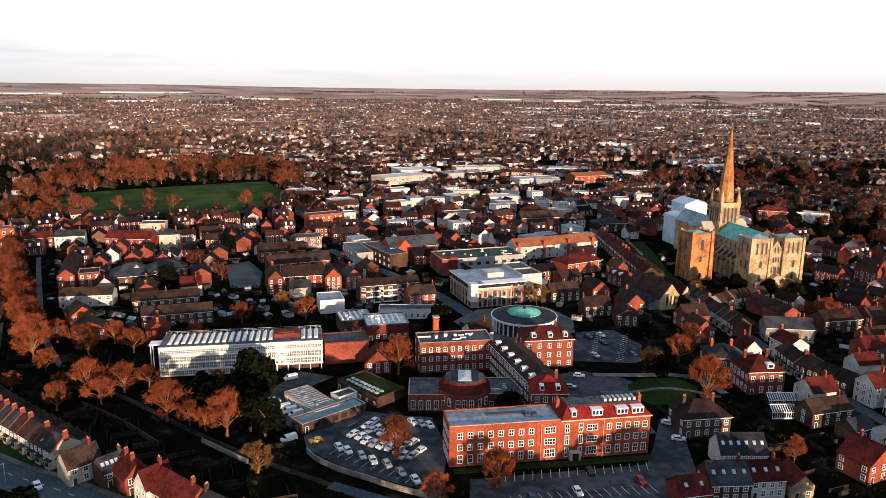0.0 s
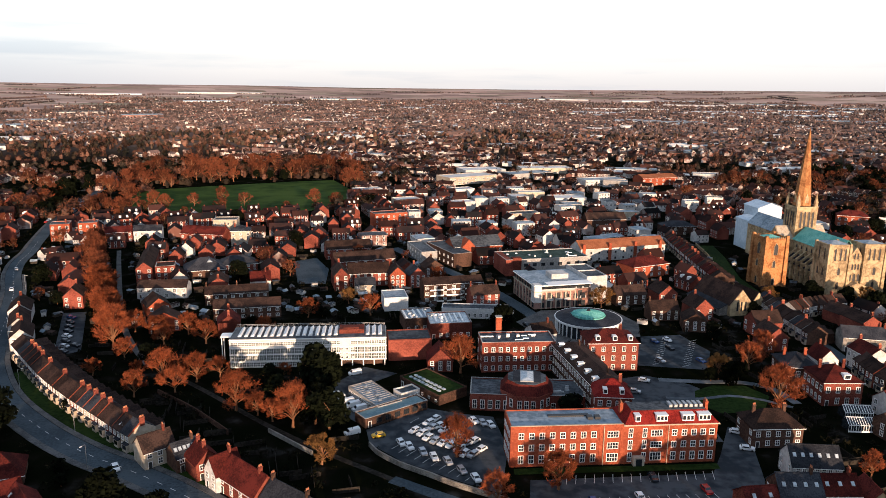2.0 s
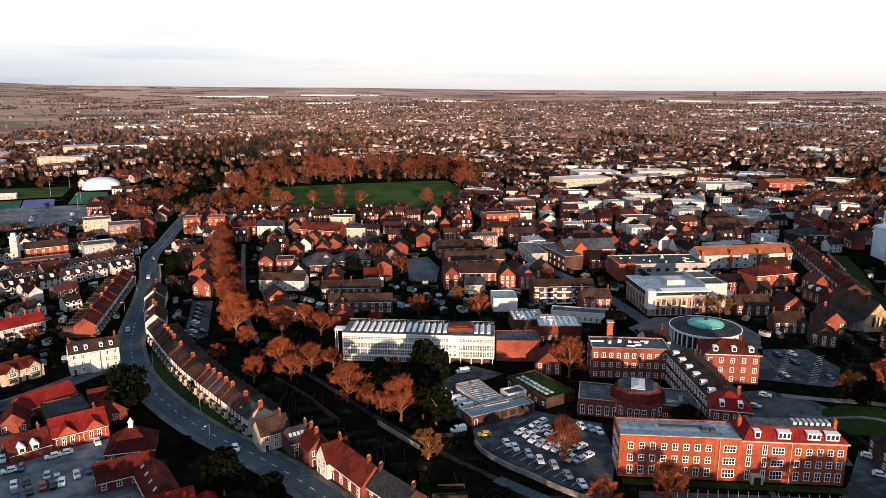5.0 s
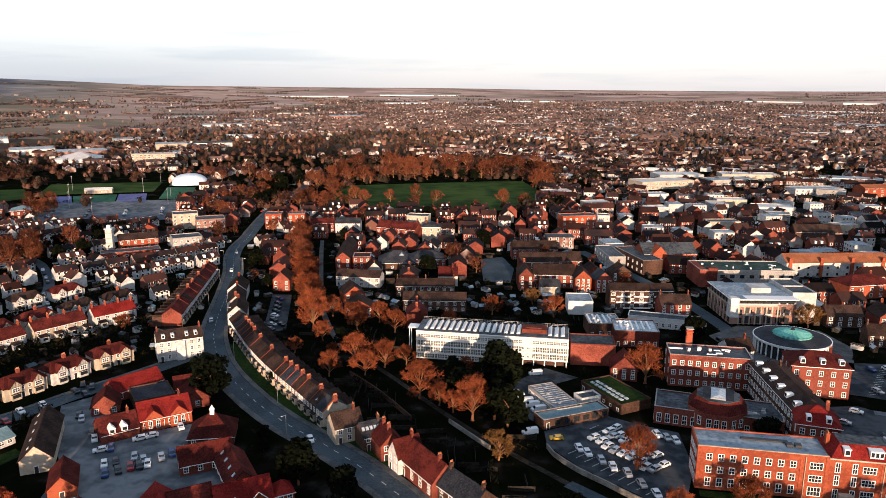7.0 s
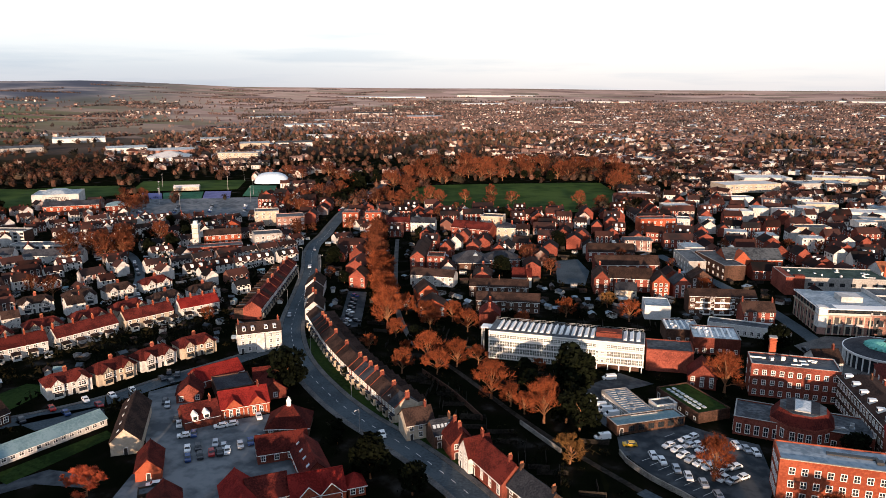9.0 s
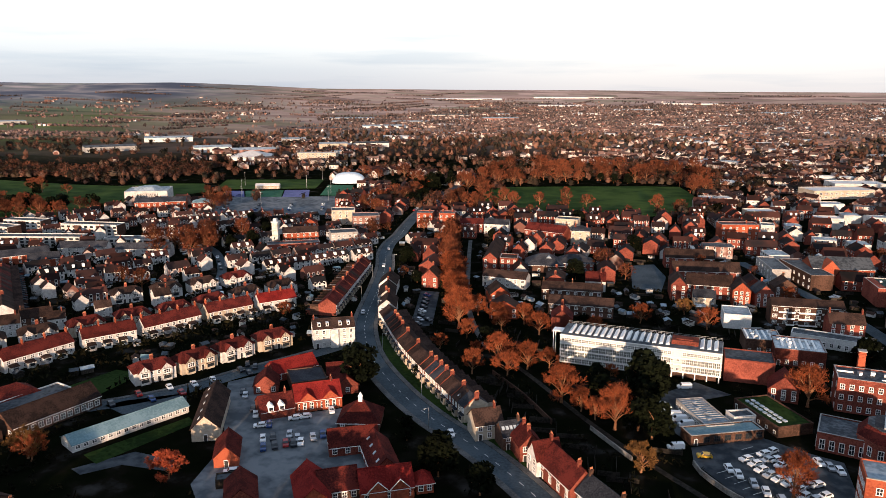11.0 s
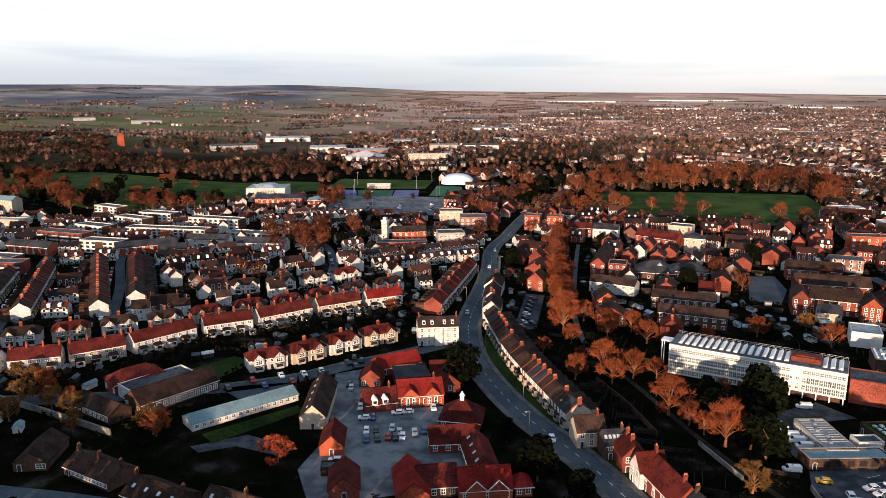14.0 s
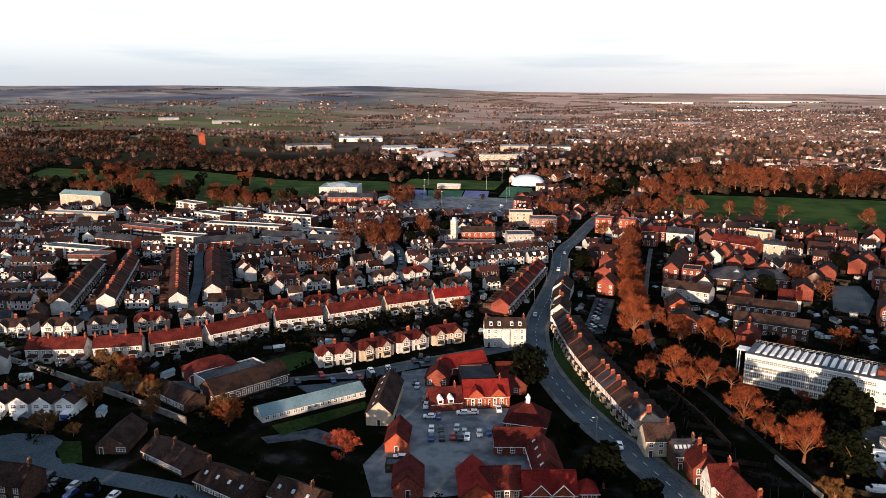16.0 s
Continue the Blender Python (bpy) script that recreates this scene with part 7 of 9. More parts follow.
terrace([(-340.6, 153), (-419, 205.6)], [0, 3, 4, 0], white_end=0)
terrace([(-316.9, 177.3), (-414.4, 233.8)], [0, 3, 0, 4], white_end=0)
terrace([(-404.9, 242), (-323.8, 190.8)], [0, 3, 3, 4], white_end=-1)
terrace([(157, 345), (155.5, 318), (156, 288)], [1, 2, 3, 1], step=5.5)
terrace([(159, 262), (158, 245), (164.5, 228)], [3, 0, 3], step=5.4)
terrace([(170.5, 214), (172, 196), (173, 172)], [0, 3, 1], step=5.4)
terrace([(150, 186), (150.5, 178)], [0, 3], step=5.4)
terrace([(149, 378), (151, 420), (154, 470), (156, 492)][::-1], [4, 0, 4, 0, 3], step=6.2)
terrace([(196, 336), (178, 330), (166, 322)][::-1], [1, 3, 0], step=6.0)
pairs([(-207.3, 167.1), (-199.5, 183.3), (-194.5, 199.3), (-188.9, 216.5), (-181.0, 231.5)], [0, 2, 3, 0], 16.6)
pairs([(-340, 98), (-325.4, 112.9), (-310.4, 129), (-298.5, 146.7), (-286.4, 168.2), (-273.8, 190.7), (-265.2, 210.3), (-253, 233.7), (-245.6, 258.1), (-237.6, 279.7), (-230, 294)], [1, 0, 1, 2], 19.0)
pairs([(-262, 300), (-280, 262), (-300, 232)][::-1], [1, 0, 1], 19.0)
RT = "long white terraces with red roofs"
seq = [(-300, 96), (-281.4, 113.8), (-268.5, 131), (-260.1, 152.8), (-255.7, 182.7), (-244.7, 204.3), (-235.8, 232.1), (-225.6, 254.9), (-214.7, 273.7)]
for k, ((x0, y0), (x1, y1)) in enumerate(zip(seq, seq[1:])):
    L = math.hypot(x1 - x0, y1 - y0) - 3.4
    a = math.atan2(y1 - y0, x1 - x0)
    o = building("terrace_block", (x0 + x1) / 2 - math.sin(a) * 4.2, (y0 + y1) / 2 + math.cos(a) * 4.2, math.degrees(a), L, 8.4, 5.1, 3.2, "gable", CREAM if k in (2, 6) else WHITE, TILE_R if k in (7,) else TILE, 2, max(5, round(L / 2.9)), 4, "flr", (1.2, 1.2),
                 label="long white terrace with red tiled roof and brick stacks", category="terrace", group=RT, chim_mat=BRICK_O, side_cols=1)
    for q in range(max(2, round(L / 6))):
        part("rear_addition", Shape().box(-1.5, -2.6, 0, 1.5, 0, 2.3, 0).frustum((-1.7, -2.8, 1.7, 0, 2.3), (-1.6, -0.2, 1.6, 0, 3.1), 1).box(-0.9, -2.64, 0.9, 0.9, -2.6, 2.0, 2).done("rear_addition", WHITE, TILE_B, GLASS), o, "", pose(-L / 2 + 3 + 6 * q, -4.2, 0))
# L-shaped white gabled houses on the far bend
building("house", -180.5, 300, -62, 20, 8, 5.4, 3.2, "gable", WHITE, TILE_B, 2, 6, 2, "fl", label="white house with dark tiled roof on the bend", category="house")
building("house", -170.5, 284, 26, 8, 16, 5.4, 3.4, "gable", WHITE, TILE_B, 2, 2, 1, "fl", along="y", label="white gabled house with dark tiled roof", category="house")
building("house", -190, 318, 24, 9, 16, 5.6, 3.6, "gable", WHITE, TILE_B, 2, 2, 1, "fl", along="y", label="white gabled house with dark tiled roof", category="house")


# ---- trees ----
def tube(s, p, q, r0, r1, n, mi=0):
    d = (q - p)
    if d.length < 1e-4:
        return
    d.normalize()
    u = d.orthogonal().normalized()
    w = d.cross(u)
    v = [a + (u * math.cos(2 * math.pi * k / n) + w * math.sin(2 * math.pi * k / n)) * r for a, r in ((p, r0), (q, r1)) for k in range(n)]
    s.add(v, [(k, (k + 1) % n, n + (k + 1) % n, n + k) for k in range(n)], mi)


def bare_tree(seed, H, spread_r, twig=TWIG, n_twig=20, tall=1.0, wide=1.6, sub=4, limbs=13, label="bare winter tree glowing orange-brown in low sun"):
    """A tapered trunk, limbs rising into an egg-shaped crown, and a haze of twigs at the branch ends."""
    R = random.Random(seed)
    ob = thing("bare_tree", 0, 0, 0, label, "tree", "bare winter trees")
    wood, fine = Shape(), Shape()
    mid_z, half, rad = H * 0.52, H * 0.46 * tall, spread_r
    lobes = [(R.uniform(0, 6.28), R.uniform(0.08, 0.2)) for _ in range(3)]

    def hold(p, k=1.0):
        """Keeps a point inside the crown's uneven outline."""
        a = math.atan2(p.y, p.x)
        w = rad * (1 + sum(g * math.cos((n + 2) * a + f) for n, (f, g) in enumerate(lobes)))
        w *= 1.0 if p.z > mid_z else 0.94
        e = math.sqrt((p.x * p.x + p.y * p.y) / (w * w) + ((p.z - mid_z) / half) ** 2)
        return p if e <= k else Vector((p.x * k / e, p.y * k / e, mid_z + (p.z - mid_z) * k / e))

    r = H * 0.026
    fork = Vector((R.uniform(-0.3, 0.3), R.uniform(-0.3, 0.3), H * 0.15))
    lead = Vector((R.uniform(-0.6, 0.6), R.uniform(-0.6, 0.6), H * 0.66))
    tube(wood, Vector((0, 0, -0.3)), Vector((0, 0, 0.5)), r * 1.9, r * 1.25, 7)
    tube(wood, Vector((0, 0, 0.5)), fork, r * 1.25, r, 7)
    tube(wood, fork, lead, r * 0.8, r * 0.3, 5)
    for k in range(limbs):
        a = 2.4 * k + R.uniform(-0.35, 0.35)
        up = (k + 0.5) / limbs
        start = fork.lerp(lead, 0.7 * up * R.uniform(0.4, 1.0))
        el = radians(-38 + 118 * up ** 0.9)
        end = hold(Vector((math.cos(a) * rad * math.cos(el), math.sin(a) * rad * math.cos(el), mid_z + half * math.sin(el))), R.uniform(0.66, 0.86))
        mid = start.lerp(end, 0.5) + Vector((0, 0, H * 0.035))
        tube(wood, start, mid, r * 0.55, r * 0.38, 5)
        tube(wood, mid, end, r * 0.38, r * 0.18, 4)
        for j in range(6):
            o = start.lerp(mid, 0.75) if j == 0 else mid.lerp(end, j / 5)
            out = (o - Vector((0, 0, mid_z - half * 0.5))).normalized()
            d = (out + Vector((R.gauss(0, 0.65), R.gauss(0, 0.65), R.gauss(0.15, 0.5)))).normalized()
            q = hold(o + d * H * R.uniform(0.16, 0.30), R.uniform(0.86, 1.06))
            tube(fine, o, q, r * 0.15, r * 0.06, 3)
            for i in range(sub):
                o2 = o.lerp(q, R.uniform(0.25, 1))
                d2 = (out * 0.6 + Vector((R.gauss(0, 0.6), R.gauss(0, 0.6), R.gauss(0.25, 0.5)))).normalized()
                q2 = hold(o2 + d2 * H * R.uniform(0.08, 0.17), R.uniform(0.9, 1.14))
                if sub > 2:
                    tube(fine, o2, q2, r * 0.07, r * 0.03, 3)
                for _ in range(n_twig):
                    b = o2.lerp(q2, R.uniform(0.1, 1.0))
                    d3 = (out * 0.8 + Vector((R.gauss(0, 0.6), R.gauss(0, 0.6), R.gauss(0.3, 0.5)))).normalized()
                    t = hold(b + d3 * R.uniform(0.5, 1.9) * H / 14, R.uniform(0.92, 1.26))
                    side = d3.orthogonal().normalized()
                    side.rotate(Matrix.Rotation(R.uniform(0, 6.28), 3, d3))
                    side *= R.uniform(0.022, 0.045) * wide
                    fine.add([b - side, b + side, t], [(0, 1, 2)])
    part("trunk", wood.done("trunk", BARK), ob)
    part("crown", fine.done("crown", twig), ob, "haze of fine bare twigs")
    return ob


def leafy_tree(seed, H, rad, mat, label, name="evergreen_tree", n=1600, leaf=0.62):
    R = random.Random(seed)
    ob = thing(name, 0, 0, 0, label, "tree", "evergreen trees")
    s = Shape()
    tube(s, Vector((0, 0, -0.3)), Vector((0, 0, H * 0.6)), H * 0.03, H * 0.015, 7)
    for k in range(6):
        a = k * 1.05 + R.uniform(-0.3, 0.3)
        tube(s, Vector((0, 0, H * (0.2 + 0.06 * k))), Vector((math.cos(a) * rad * 0.7, math.sin(a) * rad * 0.7, H * (0.4 + 0.07 * k))), H * 0.012, H * 0.004, 5)
    part("trunk", s.done("trunk", BARK), ob)
    blobs = [(Vector((R.gauss(0, rad * 0.42), R.gauss(0, rad * 0.42), H * R.uniform(0.28, 0.82))), rad * R.uniform(0.34, 0.56)) for _ in range(13)]
    c = Shape()
    for _ in range(n):
        p0, br = R.choice(blobs)
        d = Vector((R.gauss(0, 1), R.gauss(0, 1), R.gauss(0.15, 1))).normalized()
        p = p0 + d * br * R.uniform(0.72, 1.06)
        if p.z < 0.3:
            continue
        u = Vector((R.gauss(0, 1), R.gauss(0, 1), R.gauss(0, 1))).normalized()
        w = u.orthogonal().normalized()
        e = leaf * R.uniform(0.6, 1.5)
        c.add([p - u * e, p + w * e * 0.7, p + u * e, p - w * e * 0.7], [(0, 1, 2, 3)])
    part("crown", c.done("crown", mat), ob)
    return ob


BARE = Kinds([lambda: bare_tree(1, 13.0, 6.6), lambda: bare_tree(2, 15.0, 6.2, tall=1.06), lambda: bare_tree(3, 11.0, 6.0), lambda: bare_tree(4, 9.0, 4.6, TWIG_G, label="small tree with yellow-brown winter twigs"), lambda: bare_tree(5, 8.0, 5.4, TWIG_R, n_twig=46, wide=2.2, label="round red-brown bare tree on grass")])
BARE_FAR = Kinds([lambda: bare_tree(6, 13.0, 6.8, TWIG_P, n_twig=11, wide=3.6, sub=2), lambda: bare_tree(7, 15.0, 6.2, TWIG_P, n_twig=11, wide=3.6, sub=2), lambda: bare_tree(8, 11.0, 6.2, TWIG_P, n_twig=11, wide=3.6, sub=2)])
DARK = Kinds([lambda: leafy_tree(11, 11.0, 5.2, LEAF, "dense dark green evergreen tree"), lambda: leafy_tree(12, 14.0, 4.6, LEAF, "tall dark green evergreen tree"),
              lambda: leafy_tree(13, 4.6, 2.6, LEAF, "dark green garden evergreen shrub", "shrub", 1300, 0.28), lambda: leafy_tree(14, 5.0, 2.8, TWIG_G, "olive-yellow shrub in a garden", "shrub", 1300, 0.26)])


GROVE = []  # far trees, kept as one mass


def tree(kinds, k, x, y, s=1.0):
    if kinds is BARE and math.hypot(x, y) > 400 and k < 3:
        kinds = BARE_FAR
    TAKEN.append((x, y, 2.2))
    turn = rng.uniform(0, 360)
    if math.hypot(x, y) > 520 and k < 3 and k in kinds.made:
        GROVE.append((kinds.made[k], x, y, turn, s))
    else:
        kinds.put(k, x, y, turn, (s, s, s))


for k, x, y, s in ((0, -98.3, 245.4, 0.95), (2, -87, 246.5, 1.1), (0, -66.2, 223.2, 1.05), (2, -58.3, 219.5, 0.75), (1, -45.2, 211.4, 1.13), (3, -32.4, 188.8, 1.25), (1, -131, 278.5, 1.25), (2, -126.8, 251.5, 0.6), (1, 8.8, 257, 1.0), (1, 5.9, 193.6, 0.86),
                   (2, 33, 176.5, 1.0), (0, 114.5, 226.3, 1.25), (3, 104.2, 253, 1.1), (2, 120, 263, 1.0), (3, 80, 341, 1.2)):
    tree(BARE, k, x, y, s)
for k, x, y, s in ((2, 207, 299, 1.1), (0, 129.7, 275, 0.9), (2, -31.6, 326, 0.95), (2, -60, 322, 0.85), (3, -44, 344, 0.9), (0, -101.3, 414, 0.95), (3, 211.4, 344, 1.2), (3, 164, 346, 1.1), (4, -147.5, 127.5, 1.85), (3, -192.3, 117.5, 1.1), (3, -227.7, 76.6, 0.9), (2, 16, 170, 0.8)):
    tree(BARE, k, x, y, s)
for k in range(24):
    a = k / 23
    x, y = (-137 - 63 * a / 0.62, 290 + 120 * a / 0.62) if a < 0.62 else (-200 - 16 * (a - 0.62) / 0.38, 410 + 40 * (a - 0.62) / 0.38)
    tree(BARE, 1 if k % 4 else 0, x + rng.uniform(-1.2, 1.2), y + rng.uniform(-1.2, 1.2), rng.uniform(0.95, 1.22))
for k, x, y, s in ((2, -131, 300, 0.9), (2, -118, 291, 0.95), (2, -107, 297, 0.9), (0, -96, 286, 0.8), (2, -122, 268, 0.8)):
    tree(BARE, k, x, y, s)
for k, x, y, s in ((2, -52.5, 215.5, 0.7), (2, -56.6, 250.5, 0.55), (2, -113, 285, 0.8), (3, -226, 110, 0.9), (2, -244, 112, 0.7), (3, -238, 96, 0.9), (3, -214, 104, 0.8), (3, -262, 116, 0.8)):
    tree(BARE, k, x, y, s)
for k, x, y, s in ((1, -38.5, 214, 0.95), (1, -33.5, 210, 1.0), (0, -52, 225, 0.8), (0, -41, 239, 1.45), (0, -58.3, 240, 0.8), (0, -136, 205, 1.35), (0, -82, 161.5, 1.1), (0, -103, 182, 0.4), (0, -100, 176, 0.35), (0, -76, 284, 0.8), (0, 106.5, 247.5, 0.75), (0, 112, 253, 0.6), (0, 101, 251, 0.5), (0, -68, 158, 0.8), (0, -110, 262, 0.75), (0, -121, 222, 0.4)):
    tree(DARK, k, x, y, s)
for k, x, y, s in ((0, 4, 152, 0.9), (0, -10, 160, 0.8), (0, 212, 338, 0.9), (0, 205, 350, 0.8), (0, 222, 335, 0.7), (0, 236, 345, 0.9), (0, 150, 330, 0.6), (0, 118, 296, 0.7)):
    tree(DARK, k, x, y, s)
# the park and the streets beyond
got = 0
while got < 84:
    x, y = rng.uniform(-340, -68), rng.uniform(590, 940)
    if inside(x, y, PRIORY_WOOD):
        tree(*((DARK, rng.choice((0, 1)), x, y, rng.uniform(0.8, 1.1)) if rng.random() < 0.16 else (BARE, rng.choice((0, 1, 2, 0)), x, y, rng.uniform(1.1, 1.6))))
        got += 1
for x, y in ((-214, 628), (-196, 650), (-172, 635), (-110, 632), (-240, 606), (-262, 590), (-276, 575), (-290, 610), (-228, 598), (-182, 600), (-128, 604), (-92, 640)):
    tree(BARE, rng.choice((0, 1, 2)), x, y, rng.uniform(0.85, 1.15))
for p0, p1, n in (((-593, 370), (-540, 385), 7), ((-690, 345), (-612, 330), 7), ((-505, 540), (-441, 450), 6), ((-326, 505), (-372, 596), 6)):
    for k in range(n):
        a = (k + rng.random()) / n
        tree(BARE, rng.choice((0, 1, 2)), p0[0] + (p1[0] - p0[0]) * a + rng.gauss(0, 5), p0[1] + (p1[1] - p0[1]) * a + rng.gauss(0, 7), rng.uniform(0.9, 1.25))
for k in range(16):
    tree(BARE, rng.choice((0, 1, 2)), -360 + rng.gauss(0, 14), 345 + rng.gauss(0, 16), rng.uniform(0.8, 1.25))
for k in range(13):
    a = rng.random()
    tree(DARK, 0, -306 - 34 * a + rng.gauss(-5, 2.5), 556 + 130 * a + rng.gauss(0, 4), rng.uniform(0.75, 1.05))
for x, y, m in ((-334, 594, 1.25), (-341, 624, 1.35), (-352, 604, 1.1), (-387, 714, 1.35), (-400, 726, 1.1), (-429, 757, 1.3), (-443, 721, 1.0), (-466, 727, 1.2), (-275, 566, 1.15), (-267, 580, 1.35), (-252, 572, 1.3), (-241, 584, 1.1), (-274, 640, 1.3), (-286, 606, 1.2), (-258, 600, 1.2), (-250, 470, 0.8), (-272, 436, 1.0), (-268, 402, 0.9)):
    tree(BARE_FAR, rng.choice((0, 2)), x, y, m)

# the dark belt beyond the cathedral and the gardens east of it
got = 0
while got < 74:
    x, y = rng.uniform(380, 700), rng.uniform(725, 945)
    if inside(x, y, [(383, 728), (545, 724), (700, 944), (470, 938)]):
        tree(*((DARK, rng.choice((0, 1)), x, y, rng.uniform(0.8, 1.15)) if rng.random() < 0.62 else (BARE_FAR, rng.choice((0, 1, 2)), x, y, rng.uniform(0.9, 1.3))))
        got += 1
for x, y, s in ((315, 776, 1.5), (306, 786, 1.4), (322, 790, 1.2), (360, 815, 1.2), (350, 828, 1.1), (372, 822, 1.0), (290, 775, 1.1), (245, 716, 0.9), (252, 728, 0.8)):
    tree(BARE_FAR, rng.choice((0, 2)), x, y, s)
got = 0
while got < 46:
    x, y = rng.uniform(296, 470), rng.uniform(440, 695)
    if inside(x, y, [(300, 470), (340, 440), (380, 500), (465, 620), (400, 695), (335, 610), (345, 560), (310, 520)]) and math.hypot(x, y) > 522:
        tree(*((DARK, 0, x, y, rng.uniform(0.55, 0.95)) if rng.random() < 0.7 else (BARE_FAR, rng.choice((0, 1, 2)), x, y, rng.uniform(0.6, 1.0))))
        got += 1
for x, y, s in ((262, 384, 0.8), (290, 404, 0.7), (318, 402, 0.8), (252, 402, 0.6), (300, 372, 0.7)):
    tree(DARK, 0, x, y, s)

# belts of trees across the north park
for x, y, n, w, h in ((-800, 330, 9, 26, 12), (-760, 372, 8, 30, 12), (-735, 340, 9, 22, 14), (-668, 348, 8, 24, 12), (-610, 395, 9, 22, 10), (-575, 420, 10, 20, 12), (-640, 372, 5, 14, 8), (-880, 420, 9, 30, 14), (-700, 470, 5, 16, 10)):
    for k in range(n):
        tree(*((DARK, rng.choice((0, 1))) if rng.random() < 0.35 else (BARE_FAR, rng.choice((0, 1, 2)))), x + rng.gauss(0, w), y + rng.gauss(0, h), rng.uniform(0.75, 1.15))
# dark trees west of the priory lawn and behind the street's bend
for k in range(16):
    tree(*((DARK, rng.choice((0, 1))) if rng.random() < 0.75 else (BARE_FAR, 0)), -352 + rng.gauss(0, 9), 668 + rng.gauss(0, 24), rng.uniform(0.9, 1.3))
for x, y in ((-214, 452), (-226, 440), (-208, 430), (-222, 466), (-196, 470), (-186, 336), (-178, 352), (-164, 330)):
    tree(DARK, 0, x + rng.uniform(-2, 2), y + rng.uniform(-2, 2), rng.uniform(0.45, 0.7))
# dark trees before the public car park
for x, y in ((-341, 384), (-330, 372), (-354, 440), (-345, 400), (-360, 420), (-372, 446), (-384, 436), (-338, 356)):
    tree(*((DARK, 0) if rng.random() < 0.6 else (BARE_FAR, 2)), x + rng.uniform(-3, 3), y + rng.uniform(-3, 3), rng.uniform(0.7, 0.95))

# trees on the park lawn and round the old flint wall
for k in range(26):
    a = rng.random()
    tree(*((DARK, rng.choice((0, 1))) if rng.random() < 0.3 else (BARE, rng.choice((0, 1, 2)))), -1000 + 380 * a + rng.gauss(0, 12), 415 - 40 * a + rng.gauss(0, 22), rng.uniform(0.9, 1.3))
for k, x, y, s in ((3, -247.6, 105.3, 1.0), (3, -236.1, 108.8, 0.9), (2, -233.9, 113.9, 0.6), (2, -254.3, 116.9, 0.7), (3, -270.7, 113.9, 0.8), (2, -190, 117, 0.8), (3, -220.3, 82, 0.5)):
    tree(BARE, k, x, y, s)

def plant_grove():
    vs, fs, ms, mats, at = [], [], [], [], 0
    for ob, x, y, turn, s in GROVE:
        m = np.array(pose(x, y, height(x, y), 0, 0, turn) @ Matrix.Diagonal((s, s, s, 1)))
        for o in ob.children:
            me = o.data
            if me.materials[0] not in mats:
                mats.append(me.materials[0])
            co = np.empty(len(me.vertices) * 3)
            me.vertices.foreach_get("co", co)
            vs.append(co.reshape(-1, 3) @ m[:3, :3].T + m[:3, 3])
            fs += [tuple(i + at for i in p.vertices) for p in me.polygons]
            ms += [mats.index(me.materials[0])] * len(me.polygons)
            at += len(me.vertices)
    me = bpy.data.meshes.new("far_grove")
    me.from_pydata(np.concatenate(vs).tolist(), [], fs)
    for q in mats:
        me.materials.append(q)
    me.polygons.foreach_set("material_index", ms)
    tagged(new("far_grove", me), "bare orange-brown and dark evergreen trees round the far parks", "trees", "", "stuff")


plant_grove()

